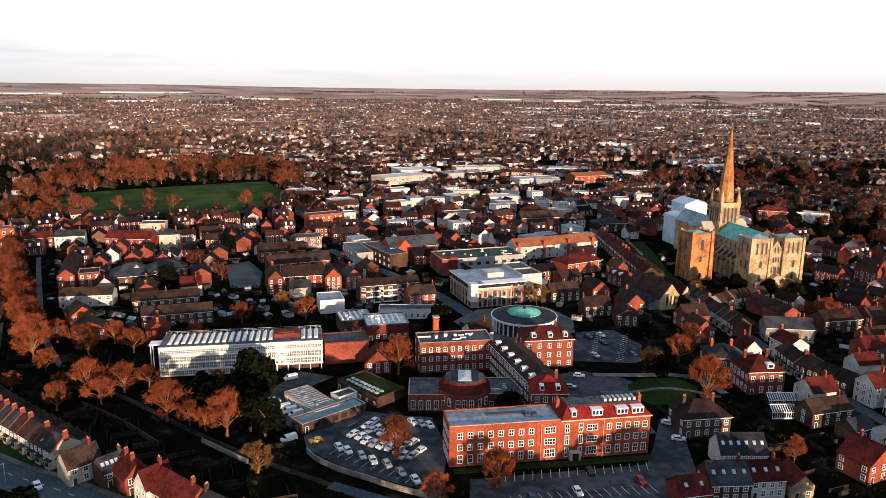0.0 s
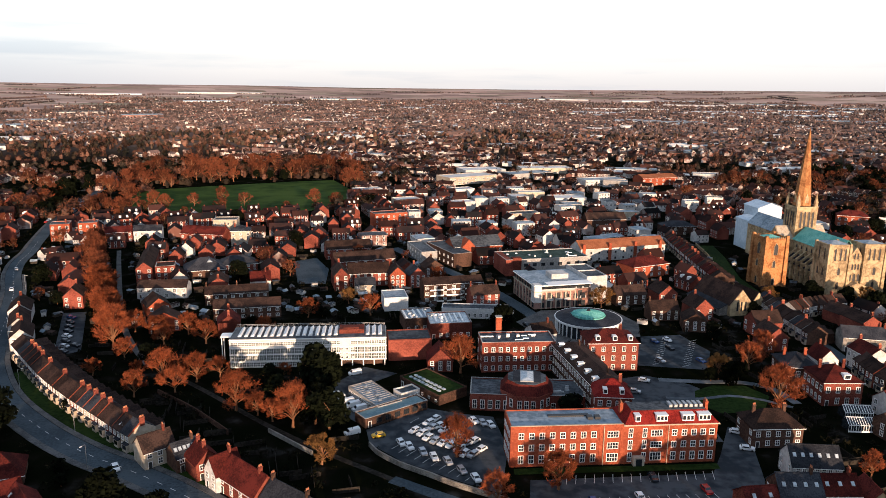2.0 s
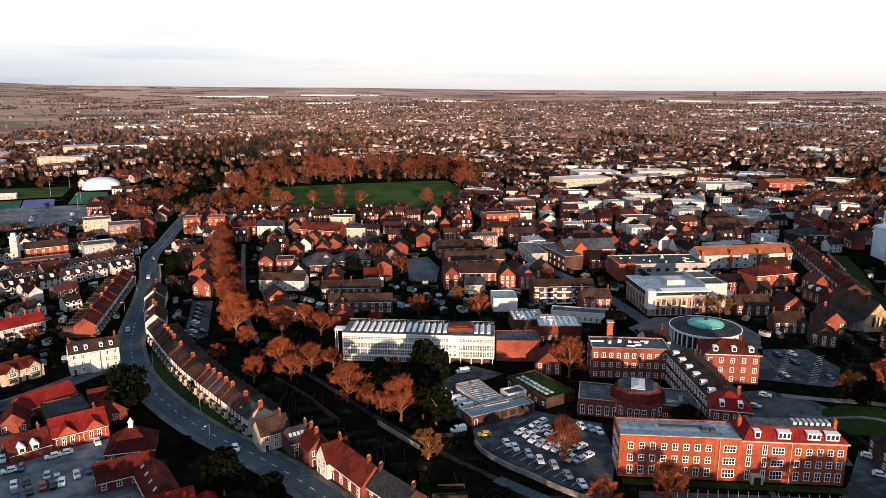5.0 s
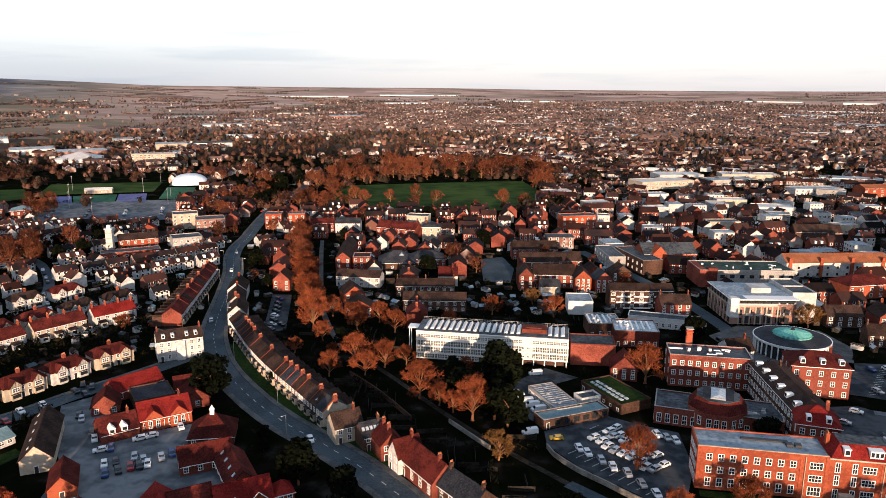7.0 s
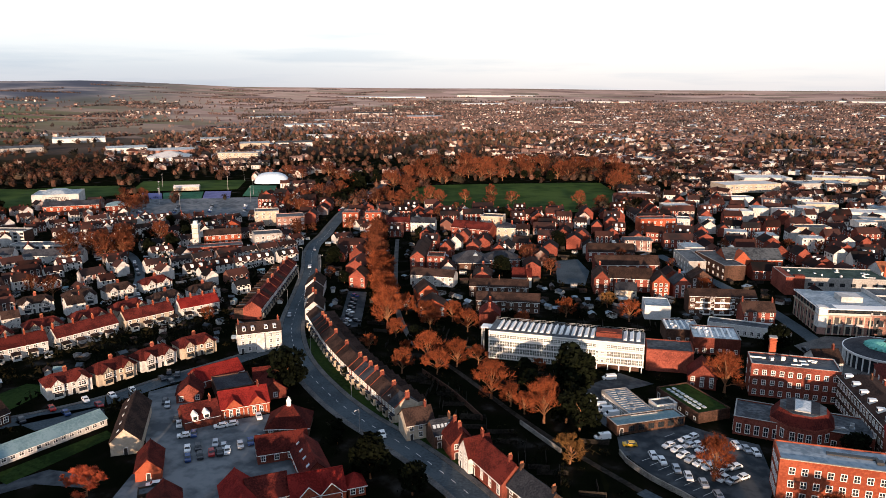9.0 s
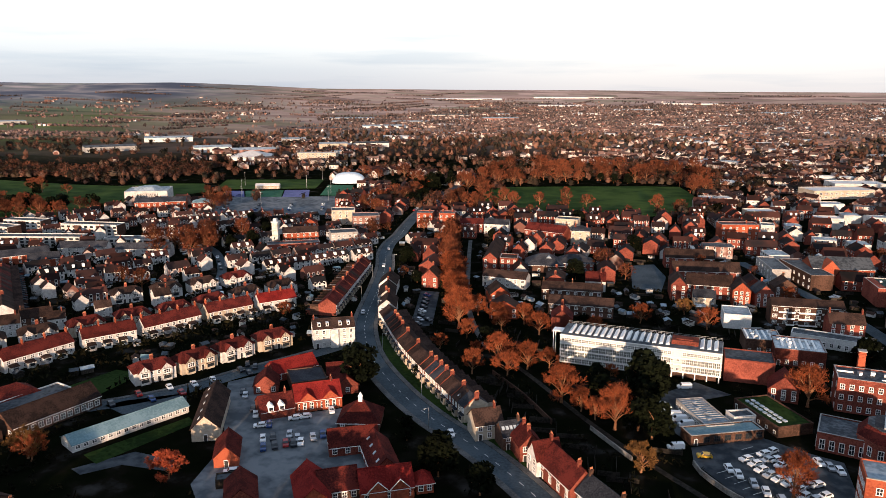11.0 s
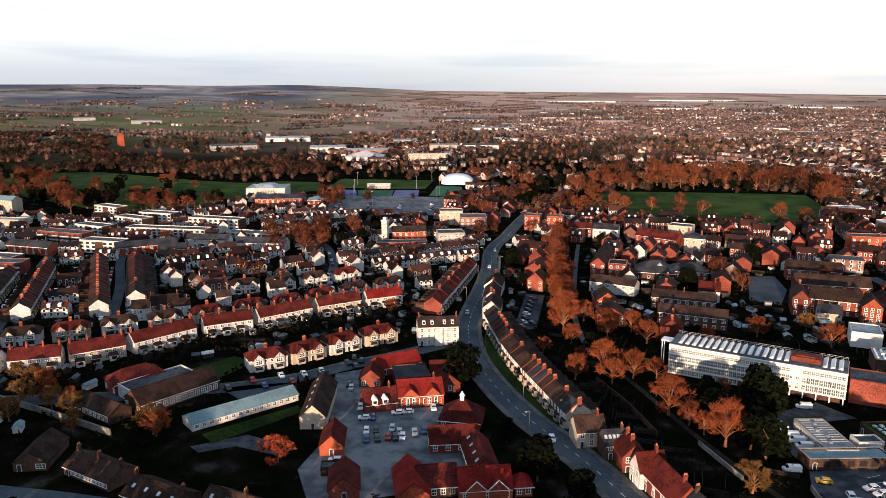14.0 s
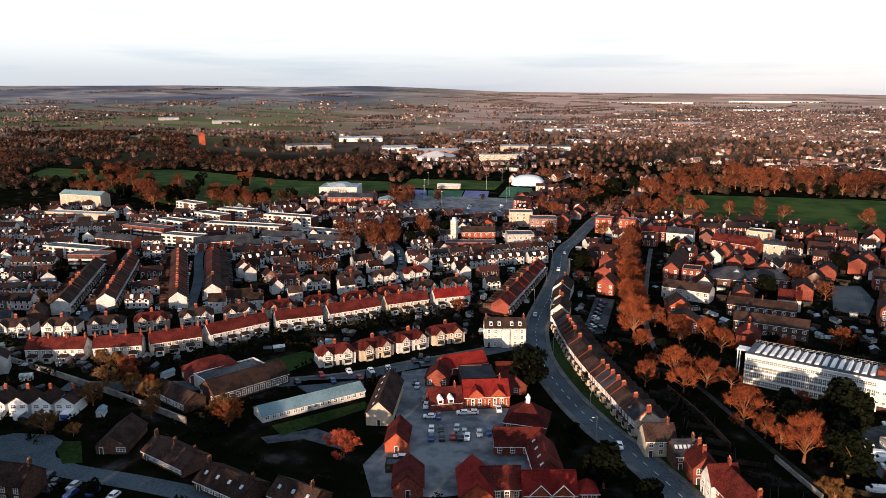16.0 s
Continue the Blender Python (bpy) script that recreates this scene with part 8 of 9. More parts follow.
# ---- parked and passing cars ----
def car_make(paint, label, van=False, far=False):
    ob = thing("van" if van else "car", 0, 0, 0, label, "van" if van else "car", "parked cars")
    L, W = (4.9, 1.9) if van else (4.3, 1.76)
    prof = [(-L / 2, 0.35), (-L / 2, 0.85), (-L / 2 + 0.15, 1.0), (-1.05, 1.02), (-0.45, 1.5), (1.45, 1.5), (L / 2 - 0.12, 0.98), (L / 2, 0.8), (L / 2, 0.35)] if not van else \
           [(-L / 2, 0.35), (-L / 2, 1.0), (-L / 2 + 0.7, 1.25), (-L / 2 + 1.35, 1.95), (L / 2 - 0.1, 2.0), (L / 2, 1.9), (L / 2, 0.35)]
    n = len(prof)
    hw = [W / 2 * (0.86 if z > 1.2 else 1.0) for _, z in prof]
    v = [(sx * hw[k], x, z) for sx in (-1, 1) for k, (x, z) in enumerate(prof)]
    f = [tuple(range(n)), tuple(range(2 * n - 1, n - 1, -1))] + [(k, n + k, n + (k + 1) % n, (k + 1) % n) for k in range(n)]
    me = Shape().add(v, f).done("body", paint)
    bm = bmesh.new()
    bm.from_mesh(me)
    bmesh.ops.recalc_face_normals(bm, faces=bm.faces)
    bm.to_mesh(me)
    bm.free()
    part("body", me, ob)
    if van:
        part("windscreen", Shape().add([(-0.78, -L / 2 + 0.72, 1.30), (0.78, -L / 2 + 0.72, 1.30), (0.72, -L / 2 + 1.28, 1.90), (-0.72, -L / 2 + 1.28, 1.90)], [(0, 1, 2, 3)]).done("windscreen", GLASS), ob)
    else:
        part("windscreen", Shape().add([(-0.74, -1.02, 1.08), (0.74, -1.02, 1.08), (0.68, -0.50, 1.49), (-0.68, -0.50, 1.49)], [(0, 1, 2, 3)]).done("windscreen", GLASS), ob)
        part("rear_window", Shape().add([(0.74, L / 2 - 0.22, 1.06), (-0.74, L / 2 - 0.22, 1.06), (-0.68, 1.50, 1.47), (0.68, 1.50, 1.47)], [(0, 1, 2, 3)]).done("rear_window", GLASS), ob)
        for sx in () if far else (-1, 1):
            part("side_window", Shape().add([(sx * 0.895, -0.8, 1.06), (sx * 0.895, 1.5, 1.06), (sx * 0.775, 1.3, 1.44), (sx * 0.775, -0.4, 1.44)], [(0, 1, 2, 3)]).done("side_window", GLASS), ob)
    wheel = Shape().cone(0, 0, -0.1, 0.31, 0.1, 0.31, 10).done("wheel", RUBBER)
    for sx in () if far else (-1, 1):
        for y in (-L / 2 + 0.8, L / 2 - 0.8):
            part("wheel", wheel, ob, "", pose(sx * (W / 2 - 0.06), y, 0.31, 0, 90, 0))
    return ob


CAR = Kinds([lambda: car_make(plain("white_car_paint", (0.75, 0.76, 0.77), 0.25), "white hatchback parked on tarmac"), lambda: car_make(plain("silver_car_paint", (0.45, 0.47, 0.5), 0.25, 0.5), "silver hatchback parked on tarmac"),
             lambda: car_make(plain("dark_car_paint", (0.015, 0.018, 0.025), 0.2), "black hatchback parked on tarmac"), lambda: car_make(plain("blue_car_paint", (0.02, 0.05, 0.16), 0.2), "dark blue hatchback parked on tarmac"),
             lambda: car_make(plain("red_car_paint", (0.30, 0.02, 0.02), 0.25), "red hatchback parked on tarmac"), lambda: car_make(plain("yellow_car_paint", (0.6, 0.36, 0.03), 0.3), "yellow hatchback parked on tarmac"),
             lambda: car_make(plain("white_van_paint", (0.76, 0.77, 0.78), 0.3), "white van parked on tarmac", True)])
CAR_FAR = Kinds([lambda m=m, c=c: car_make(bpy.data.materials.get(m) or plain(m, (0.3, 0.02, 0.02), 0.25), f"{c} car parked on tarmac far off", far=True) for m, c in (("white_car_paint", "white"), ("silver_car_paint", "silver"), ("dark_car_paint", "black"), ("blue_car_paint", "dark blue"), ("red_car_paint", "red"))])
LIGHTS_W = [0, 0, 0, 1, 0, 1]
MIXED = [0, 1, 2, 3, 0, 1, 2, 2, 4]
CARS = {
    "office": (-40, LIGHTS_W, [(-6.7, 208.8), (-4.2, 207), (-2.4, 214.2), (-1.2, 210.8), (0.8, 212.2), (2.4, 209.4), (-2.4, 204.2), (-0.2, 202.2), (2.2, 200.8), (4.6, 199.6), (6.9, 197.4), (9.1, 200.6), (11.4, 202.2), (8.4, 194.6), (10.8, 194.0), (13.2, 197), (6.1, 204), (-0.4, 217)]),
    "edge": (20, LIGHTS_W, [(12, 215.9), (14.7, 214.4), (17.2, 213.2), (-10.6, 200.8), (-8.0, 198.6), (-3.9, 195.3), (3.4, 190), (7.2, 185.1), (-0.6, 192.4), (11, 181)]),
    "school": (38, MIXED, [(-184.5, 201.5), (-180.1, 200.8), (-168.1, 180.5), (-165.4, 178.6), (-156.0, 171.7), (-152.1, 168.4), (-143.6, 164.9), (-131.9, 182.1), (-139.0, 156.4), (-136.8, 158.4), (-133.5, 162.2), (-129.9, 161.4), (-127.4, 159.8), (-126.0, 164.0), (-124.4, 166.8), (-122.4, 169.0), (-135.3, 152.1), (-133.0, 154.5), (-131.0, 157.1), (-129.0, 158.2), (-172.9, 172.1)]),
    "school_door": (-50, LIGHTS_W, [(-139.2, 172.2), (-137.0, 174.6), (-145.6, 163.0), (-146.0, 150.9), (-134.1, 137.3)]),
    "side_street": (62, MIXED, [(-185.3, 184), (-181.4, 181), (-188.5, 178), (-186.8, 170.5), (-194.2, 172), (-192, 162), (-201, 153), (-206, 147), (-178, 195), (-199.5, 163), (-183, 196)]),
    "street": (30, LIGHTS_W, [(-180.6, 277.5), (-89.4, 185.0), (-219.8, 361.5), (-241, 403)]),
    "close": (30, MIXED, [(-207.3, 61.4), (-197.9, 62.5), (-195.0, 66.1), (-189.5, 69.0), (-182.7, 71.1), (-176.6, 73.5), (-213.0, 58.5), (-203.2, 60.2), (-192.6, 64.4), (-186.2, 66.9), (-199.6, 66.6)]),
    "drive": (70, LIGHTS_W, [(94, 209.6), (93, 199), (66, 246), (70, 240), (76, 250)]),
    "front": (4, MIXED, [(53.8, 172), (72.6, 176), (60, 182), (41, 169.6)]),
    "yard": (66, MIXED, [(-149, 274), (-151.5, 280), (-154, 286), (-156.5, 292), (-159, 298), (-161.5, 304), (-164, 310), (-147.5, 281), (-167, 317)]),
    "rear": (24, MIXED, [(88, 270), (96, 284), (98, 294), (104, 270), (92, 292), (43, 300), (40, 312)]),
}
for nm, (rot, kinds, spots) in CARS.items():
    for x, y in spots:
        CAR.put(rng.choice(kinds), x, y, rot + rng.uniform(-5, 5), z=0.06)
for x, y in ((-35.8, 233.6), (-33.8, 231.6), (-30.4, 229.1), (-28.1, 226.6), (-25.6, 223.8), (-30.6, 254.4), (-26, 207)):
    CAR.put(6, x, y, -62 + rng.uniform(-4, 4), z=0.06)
CAR.put(5, -17.7, 205.4, -70, z=0.06)
for p0, p1, n in (((-345, 139), (-440, 204), 12), ((-312, 172), (-405, 234), 12), ((-256, 268), (-290, 298), 5), ((-300, 313), (-330, 341), 4), ((-290.5, 545), (-305.5, 604), 9), ((-298, 545), (-313, 604), 9), ((-306, 606), (-322, 664), 8), ((-313, 606), (-329, 664), 8)):
    for k in range(n):
        q = (k + 0.3 * rng.random()) / n
        dx, dy = p1[0] - p0[0], p1[1] - p0[1]
        CAR_FAR.put(rng.choice(MIXED), p0[0] + dx * q - 1.6 * dy / math.hypot(dx, dy), p0[1] + dy * q + 1.6 * dx / math.hypot(dx, dy), math.degrees(math.atan2(dy, dx)) + 90, z=0.06)
for k in range(24):
    CAR_FAR.put(rng.choice(MIXED), -450 + 26 * (k % 5) - 2.4 * (k // 5) * 1.9, 472 + 13 * (k % 5) + 3.6 * (k // 5) * 1.9, 60, z=0.06)

# street lamps along the main road
sl = thing("street_lamp", -93, 199, 0, "thin grey steel street lamp", "street lamp", "street lamps", 0.12)
part("post", Shape().cone(0, 0, 0, 0.09, 7.5, 0.06, 8).done("post", STEEL), sl)
part("arm", Shape().box(-0.05, -1.2, 7.4, 0.05, 0, 7.5).done("arm", STEEL), sl)
part("lamp_head", Shape().box(-0.14, -1.7, 7.36, 0.14, -1.1, 7.5).done("lamp_head", PAINT), sl)
for n, (x, y, r) in enumerate(along(MAIN_ROAD[3:12], 24)):
    a = radians(r)
    copy_thing(sl, pose(x - math.sin(a) * (-5.4 if n % 2 else 5.4), y + math.cos(a) * (-5.4 if n % 2 else 5.4), 0.14, 0, 0, r + (180 if n % 2 == 0 else 0)))

# tall trees added out of view on the near side, to shade the first gardens
for k in range(46):
    a = rng.uniform(16, 98) if k < 32 else rng.uniform(-48, -25)
    d = rng.uniform(100, 134)
    tree(*((DARK, 1) if rng.random() < 0.5 else (BARE_FAR, 1)), -d * math.sin(radians(a)), d * math.cos(radians(a)), rng.uniform(0.8, 1.05))
# more unseen trees, added to shade the close and its bungalows
for k in range(34):
    a, d = rng.uniform(78, 104), rng.uniform(112, 235)
    tree(*((DARK, 1) if rng.random() < 0.6 else (BARE_FAR, 1)), -d * math.sin(radians(a)), d * math.cos(radians(a)), rng.uniform(1.05, 1.4))
# unseen trees to the right, added to shade the nearest houses there
for k in range(15):
    a, d = rng.uniform(-52, -36), rng.uniform(132, 172)
    tree(*((DARK, 1) if rng.random() < 0.6 else (BARE_FAR, 1)), -d * math.sin(radians(a)), d * math.cos(radians(a)), rng.uniform(1.1, 1.35))
# unseen smaller trees, added to shade the foot of the office front
for k in range(7):
    a, d = -22 + 3.4 * k, rng.uniform(122, 138)
    tree(BARE_FAR, 1, -d * math.sin(radians(a)), d * math.cos(radians(a)), rng.uniform(0.65, 0.85))
# unseen trees added to shade parts of the school
for a, d, m in ((29, 128, 1.0), (33, 118, 0.95), (37, 132, 1.05), (41.5, 120, 1.0), (45, 134, 1.05), (49, 124, 1.05), (53, 130, 0.95)):
    tree(*((DARK, 1) if d > 125 else (BARE_FAR, 1)), -d * math.sin(radians(a)), d * math.cos(radians(a)), m)


# ---- the rest of the town: repeated houses on the free plots ----
GRID = {}
for q in TAKEN:
    for i in range(int((q[0] - q[2] - 12) // 20), int((q[0] + q[2] + 12) // 20) + 1):
        for j in range(int((q[1] - q[2] - 12) // 20), int((q[1] + q[2] + 12) // 20) + 1):
            GRID.setdefault((i, j), []).append(q)


def vacant(x, y, r):
    if any((x - a) ** 2 + (y - b) ** 2 < (r + c) ** 2 for a, b, c in GRID.get((int(x // 20), int(y // 20)), ())):
        return False
    return not any(inside(x + dx, y + dy, p) for p in CLOSED for dx, dy in ((0, 0), (r, 0), (-r, 0), (0, r), (0, -r)))


def occupy(x, y, r):
    for i in range(int((x - r - 12) // 20), int((x + r + 12) // 20) + 1):
        for j in range(int((y - r - 12) // 20), int((y + r + 12) // 20) + 1):
            GRID.setdefault((i, j), []).append((x, y, r))


def stock(L, D, h, rh, roof, wall, tile, rows, cols, chim, label, along="x", cat="house"):
    def make():
        keep = len(TAKEN)
        o = building("town_house", 0, 0, 0, L, D, h, rh, roof, wall, tile, rows, cols, chim, "f", label=label, category=cat, group="town houses", along=along, trim=False, doors=0)
        del TAKEN[keep:]
        return o
    return make


TOWN = Kinds([
    stock(11, 9, 6.4, 3.6, "gable", BRICK, TILE, 2, 3, 2, "red-brick town house with red tiled roof"),
    stock(10, 9, 6.8, 3.4, "gable", WHITE, TILE_B, 2, 3, 1, "white rendered town house with dark roof"),
    stock(14, 9, 7.6, 3.4, "gable", BRICK, TILE_B, 3, 4, 2, "three-storey brick town house with brown roof"),
    stock(12, 10, 6.0, 4.0, "hip", BRICK, TILE_B, 2, 3, 1, "brick house with hipped brown roof"),
    stock(9, 12, 6.0, 4.0, "gable", BRICK, TILE_B, 2, 2, 1, "gabled brick house with brown roof", "y"),
    stock(9, 11, 5.6, 3.6, "gable", WHITE, TILE, 2, 2, 1, "white gabled house with red roof", "y"),
    stock(16, 12, 7.6, 0, "flat", BRICK_B, FELT, 2, 4, 0, "flat-roofed brown-brick shop building", cat="shop"),
    stock(18, 10, 6.0, 3.6, "gable", BRICK, TILE, 2, 5, 3, "long red-brick terrace with red tiled roof"),
    stock(12, 9, 5.6, 3.4, "gable", CREAM, SLATE, 2, 3, 2, "cream house with slate roof"),
    stock(14, 12, 8.6, 0, "flat", WHITE, LEAD, 3, 4, 0, "white flat-roofed town block", cat="shop"),
    stock(15, 9, 5.4, 3.6, "gable", BRICK_B, TILE_B, 2, 4, 2, "brown-brick row with brown tiled roof"),
    stock(13, 10, 7.0, 3.2, "hip", BRICK_O, SLATE, 2, 3, 2, "orange-brick villa with slate hipped roof"),
])
RAD = [7.2, 6.8, 8.3, 8.0, 7.6, 7.2, 10.0, 10.2, 7.5, 9.2, 8.8, 8.2]
CENTRE = [0, 2, 3, 4, 4, 9, 7, 8, 8, 9, 10, 10, 1, 6, 11]
DARKER = [0, 2, 3, 4, 4, 7, 8, 10, 10, 11, 5]
SUBURB = [1, 1, 5, 8, 8, 1, 10, 1, 8, 1]
R = random.Random(21)
OPEN_GARDENS = [[(-74, 318), (-25, 330), (-27, 366), (-58, 362), (-60, 376), (-73, 445), (-92, 440), (-79, 356)], [(-18, 286), (36, 280), (46, 340), (-14, 338)], [(146, 372), (166, 372), (168, 490), (150, 492)], [(-330, 90), (-340, 105), (-300, 150), (-262, 215), (-240, 285), (-205, 285), (-185, 238), (-205, 160), (-262, 85)], [(-140, 270), (-92, 198), (-58, 180), (-10, 176), (-16, 200), (-36, 262), (-76, 296), (-126, 300)], [(-180, 80), (-262, 60), (-270, 100), (-250, 130), (-200, 160), (-165, 160), (-120, 120), (-130, 92)],
                [(-112, 136), (-112, 205), (-150, 215), (-190, 190), (-175, 150)], [(84, 215), (118, 215), (128, 240), (118, 300), (70, 300), (66, 210)], [(88, 158), (100, 215), (130, 212), (160, 180), (120, 158)], [(158, 345), (240, 345), (250, 384), (246, 500), (180, 500), (160, 430)], [(-5, 260), (22, 266), (22, 294), (-18, 294)], [(-78, 288), (-18, 290), (-25, 332), (-74, 322)], [(300, 470), (340, 440), (380, 500), (465, 620), (400, 695), (335, 610), (345, 560), (310, 520)]]
joined = []
placed = 0
# rows of small houses along the streets behind the crescent
rows_line, rows_n = smooth(seq, 2.0)
for d, flip in ((74, 0), (98, 180), (132, 0), (156, 180), (192, 0), (216, 180), (250, 0), (274, 180), (310, 0), (334, 180)):
    for e in range(-260, 520, 14):
        k = min(max(e // 2, 0), len(rows_line) - 1)
        p, q = rows_line[k], rows_n[k]
        run = Vector((q.y, -q.x)) * (e - 2 * k)
        x, y = p.x + run.x + q.x * (d + R.uniform(-1.5, 1.5)), p.y + run.y + q.y * (d + R.uniform(-1.5, 1.5))
        if y > 480 or x > -215 or math.hypot(x, y) < 205 or R.random() < 0.2 or not vacant(x, y, 4.6) or any(inside(x, y, g) for g in OPEN_GARDENS):
            continue
        joined.append((R.choice((12, 13, 15, 12, 12, 15)), x, y, math.degrees(math.atan2(-q.x, q.y)) + flip + R.uniform(-3, 3), R.uniform(0.9, 1.04), R.uniform(0.86, 1.04)))
        occupy(x, y, 6.4)
for ring in range(15, 72):
    r = ring * 10.0
    step = 12.5
    n = int(r * radians(116) / step)
    for k in range(n):
        az = -40 + 116 * (k + R.random() * 0.6) / n
        rr = r + R.uniform(-3, 3)
        x, y = -rr * math.sin(radians(az)), rr * math.cos(radians(az))
        if rr < 205 or any(inside(x, y, p) for p in OPEN_GARDENS):
            continue
        west = x < -215 and y < 480
        kind = R.choice(SUBURB if west else CENTRE if -60 < x < 330 and y > 470 or -40 < x < 60 else DARKER)
        if not vacant(x, y, RAD[kind] * (0.72 if west else 0.92)):
            continue
        if R.random() < (0.42 if west else 0.08):
            continue
        rot = (58 if west else 14) + noise.noise((x * 0.006, y * 0.006, 0)) * 34 + R.choice((0, 0, 0, 90, -90)) + R.uniform(-4, 4)
        s = R.uniform(0.66, 0.86) if west else R.uniform(0.82, 1.1)
        tallness = R.uniform(0.72, 0.9) if west else R.uniform(0.8, 1.08)
        if placed < 38:
            TOWN.put(kind, x, y, rot, (s, s, tallness))
        else:
            joined.append((kind, x, y, rot, s, tallness))
        occupy(x, y, RAD[kind] * s * 0.92)
        placed += 1


def shed_make(mat, tile, label):
    ob = thing("garden_shed", 0, 0, 0, label, "shed", "garden sheds")
    part("wall", Shape().box(-1.5, -1.2, -0.1, 1.5, 1.2, 1.9).gable(-1.5, -1.2, 1.5, 1.2, 1.9, 2.6).done("wall", mat), ob)
    part("roof", Shape().slopes(-1.7, -1.45, 1.7, 1.45, 1.8, 2.65, 0.1).done("roof", tile), ob)
    return ob


SHED = Kinds([lambda: shed_make(TIMBER, FELT, "small timber garden shed with felt roof"), lambda: shed_make(WHITE, FELT, "small white garage in a back garden"), lambda: shed_make(METALW, TEALROOF, "pale garden shed with green roof")])
count = 0
for k in range(4000):
    az, rr = R.uniform(-34, 76), R.uniform(180, 420)
    x, y = -rr * math.sin(radians(az)), rr * math.cos(radians(az))
    if count < 46 and vacant(x, y, 2.2) and x < -190 and not (rr < 240 and az > 58):
        SHED.put(R.choice((0, 0, 1, 2)), x, y, R.uniform(0, 180), (R.uniform(0.8, 1.7), R.uniform(0.8, 1.4), 1))
        occupy(x, y, 2.2)
        count += 1
# garden and street trees in the gaps
count = 0
for k in range(5000):
    az, rr = R.uniform(-38, 76), 180 + 560 * R.random() ** 0.8
    x, y = -rr * math.sin(radians(az)), rr * math.cos(radians(az))
    if count < 110 and vacant(x, y, 2.4):
        if R.random() < 0.45:
            DARK.put(R.choice((2, 2, 3, 0)), x, y, R.uniform(0, 360), (0.8,) * 3 if rr < 300 else (1.0,) * 3)
        else:
            (BARE_FAR if rr > 380 else BARE).put(R.choice((2, 1, 0, 2)), x, y, R.uniform(0, 360), (R.uniform(0.5, 0.85),) * 3)
        occupy(x, y, 3.0)
        count += 1


# ---- uncounted growth, far roofs, far woods ----
def stuff(name, v, f, mats, mi, label, category):
    me = bpy.data.meshes.new(name)
    me.from_pydata(v, [], f)
    for m in mats:
        me.materials.append(m)
    if mi is not None:
        me.polygons.foreach_set("material_index", mi)
    me.update()
    return tagged(new(name, me), label, category, "", "stuff")


def clumps(spots, n, seed, size=0.34):
    """Ragged crowns: each a tight cluster of small faces joined at one heart."""
    P = np.random.RandomState(seed)
    v, f = [], []
    for x, y, z, r, h in spots:
        o = len(v)
        d = P.normal(size=(n, 3))
        d /= np.linalg.norm(d, axis=1)[:, None]
        d[:, 2] = np.abs(d[:, 2]) * 0.9 - 0.12
        c = np.array((x, y, z + h * 0.42))
        p = c + d * np.array((r, r, h * 0.62)) * P.uniform(0.7, 1.16, (n, 1))
        v.append(tuple(c))
        for k in range(n):
            e = P.normal(size=3) * r * size
            g = P.normal(size=3) * r * size
            v += [tuple(p[k]), tuple(p[k] + e), tuple(p[k] + g)]
            f.append((o + 1 + 3 * k, o + 2 + 3 * k, o + 3 + 3 * k))
        f.append((o, o + 1, o + 2))
    return v, f


def hearts(spots, n, seed):
    """Leafy crowns as one joined, ragged shell each."""
    P = np.random.RandomState(seed)
    v, f = [], []
    m = 6
    for x, y, z, r, h in spots:
        o = len(v)
        v.append((x, y, z + h * P.uniform(0.92, 1.1)))
        for j, (rr, zz) in enumerate(((0.5, 0.9), (0.92, 0.66), (1.0, 0.38), (0.72, 0.08))):
            for k in range(m):
                a = 2 * math.pi * (k + 0.5 * (j % 2)) / m
                q = r * rr * P.uniform(0.62, 1.3)
                v.append((x + q * math.cos(a), y + q * math.sin(a), z + h * zz * P.uniform(0.8, 1.18)))
        f += [(o, o + 1 + k, o + 1 + (k + 1) % m) for k in range(m)]
        for j in range(3):
            a, b = o + 1 + j * m, o + 1 + (j + 1) * m
            for k in range(m):
                f += [(a + k, b + k, b + (k + 1) % m), (a + k, b + (k + 1) % m, a + (k + 1) % m)]
    return v, f


def tufts(spots, seed):
    """Far crowns of a few faces each."""
    P = np.random.RandomState(seed)
    v, f = [], []
    m = 5
    for x, y, z, r, h in spots:
        o = len(v)
        v += [(x + P.uniform(-0.3, 0.3) * r, y, z + h * P.uniform(0.9, 1.15)), (x, y, z - 0.5)]
        for k in range(m):
            a = 2 * math.pi * (k + P.uniform(-0.2, 0.2)) / m
            q = r * P.uniform(0.7, 1.25)
            v.append((x + q * math.cos(a), y + q * math.sin(a), z + h * P.uniform(0.4, 0.72)))
        f += [(o, o + 2 + k, o + 2 + (k + 1) % m) for k in range(m)] + [(o + 1, o + 2 + (k + 1) % m, o + 2 + k) for k in range(m)]
    return v, f


def polar(az, r):
    return -r * math.sin(radians(az)), r * math.cos(radians(az))


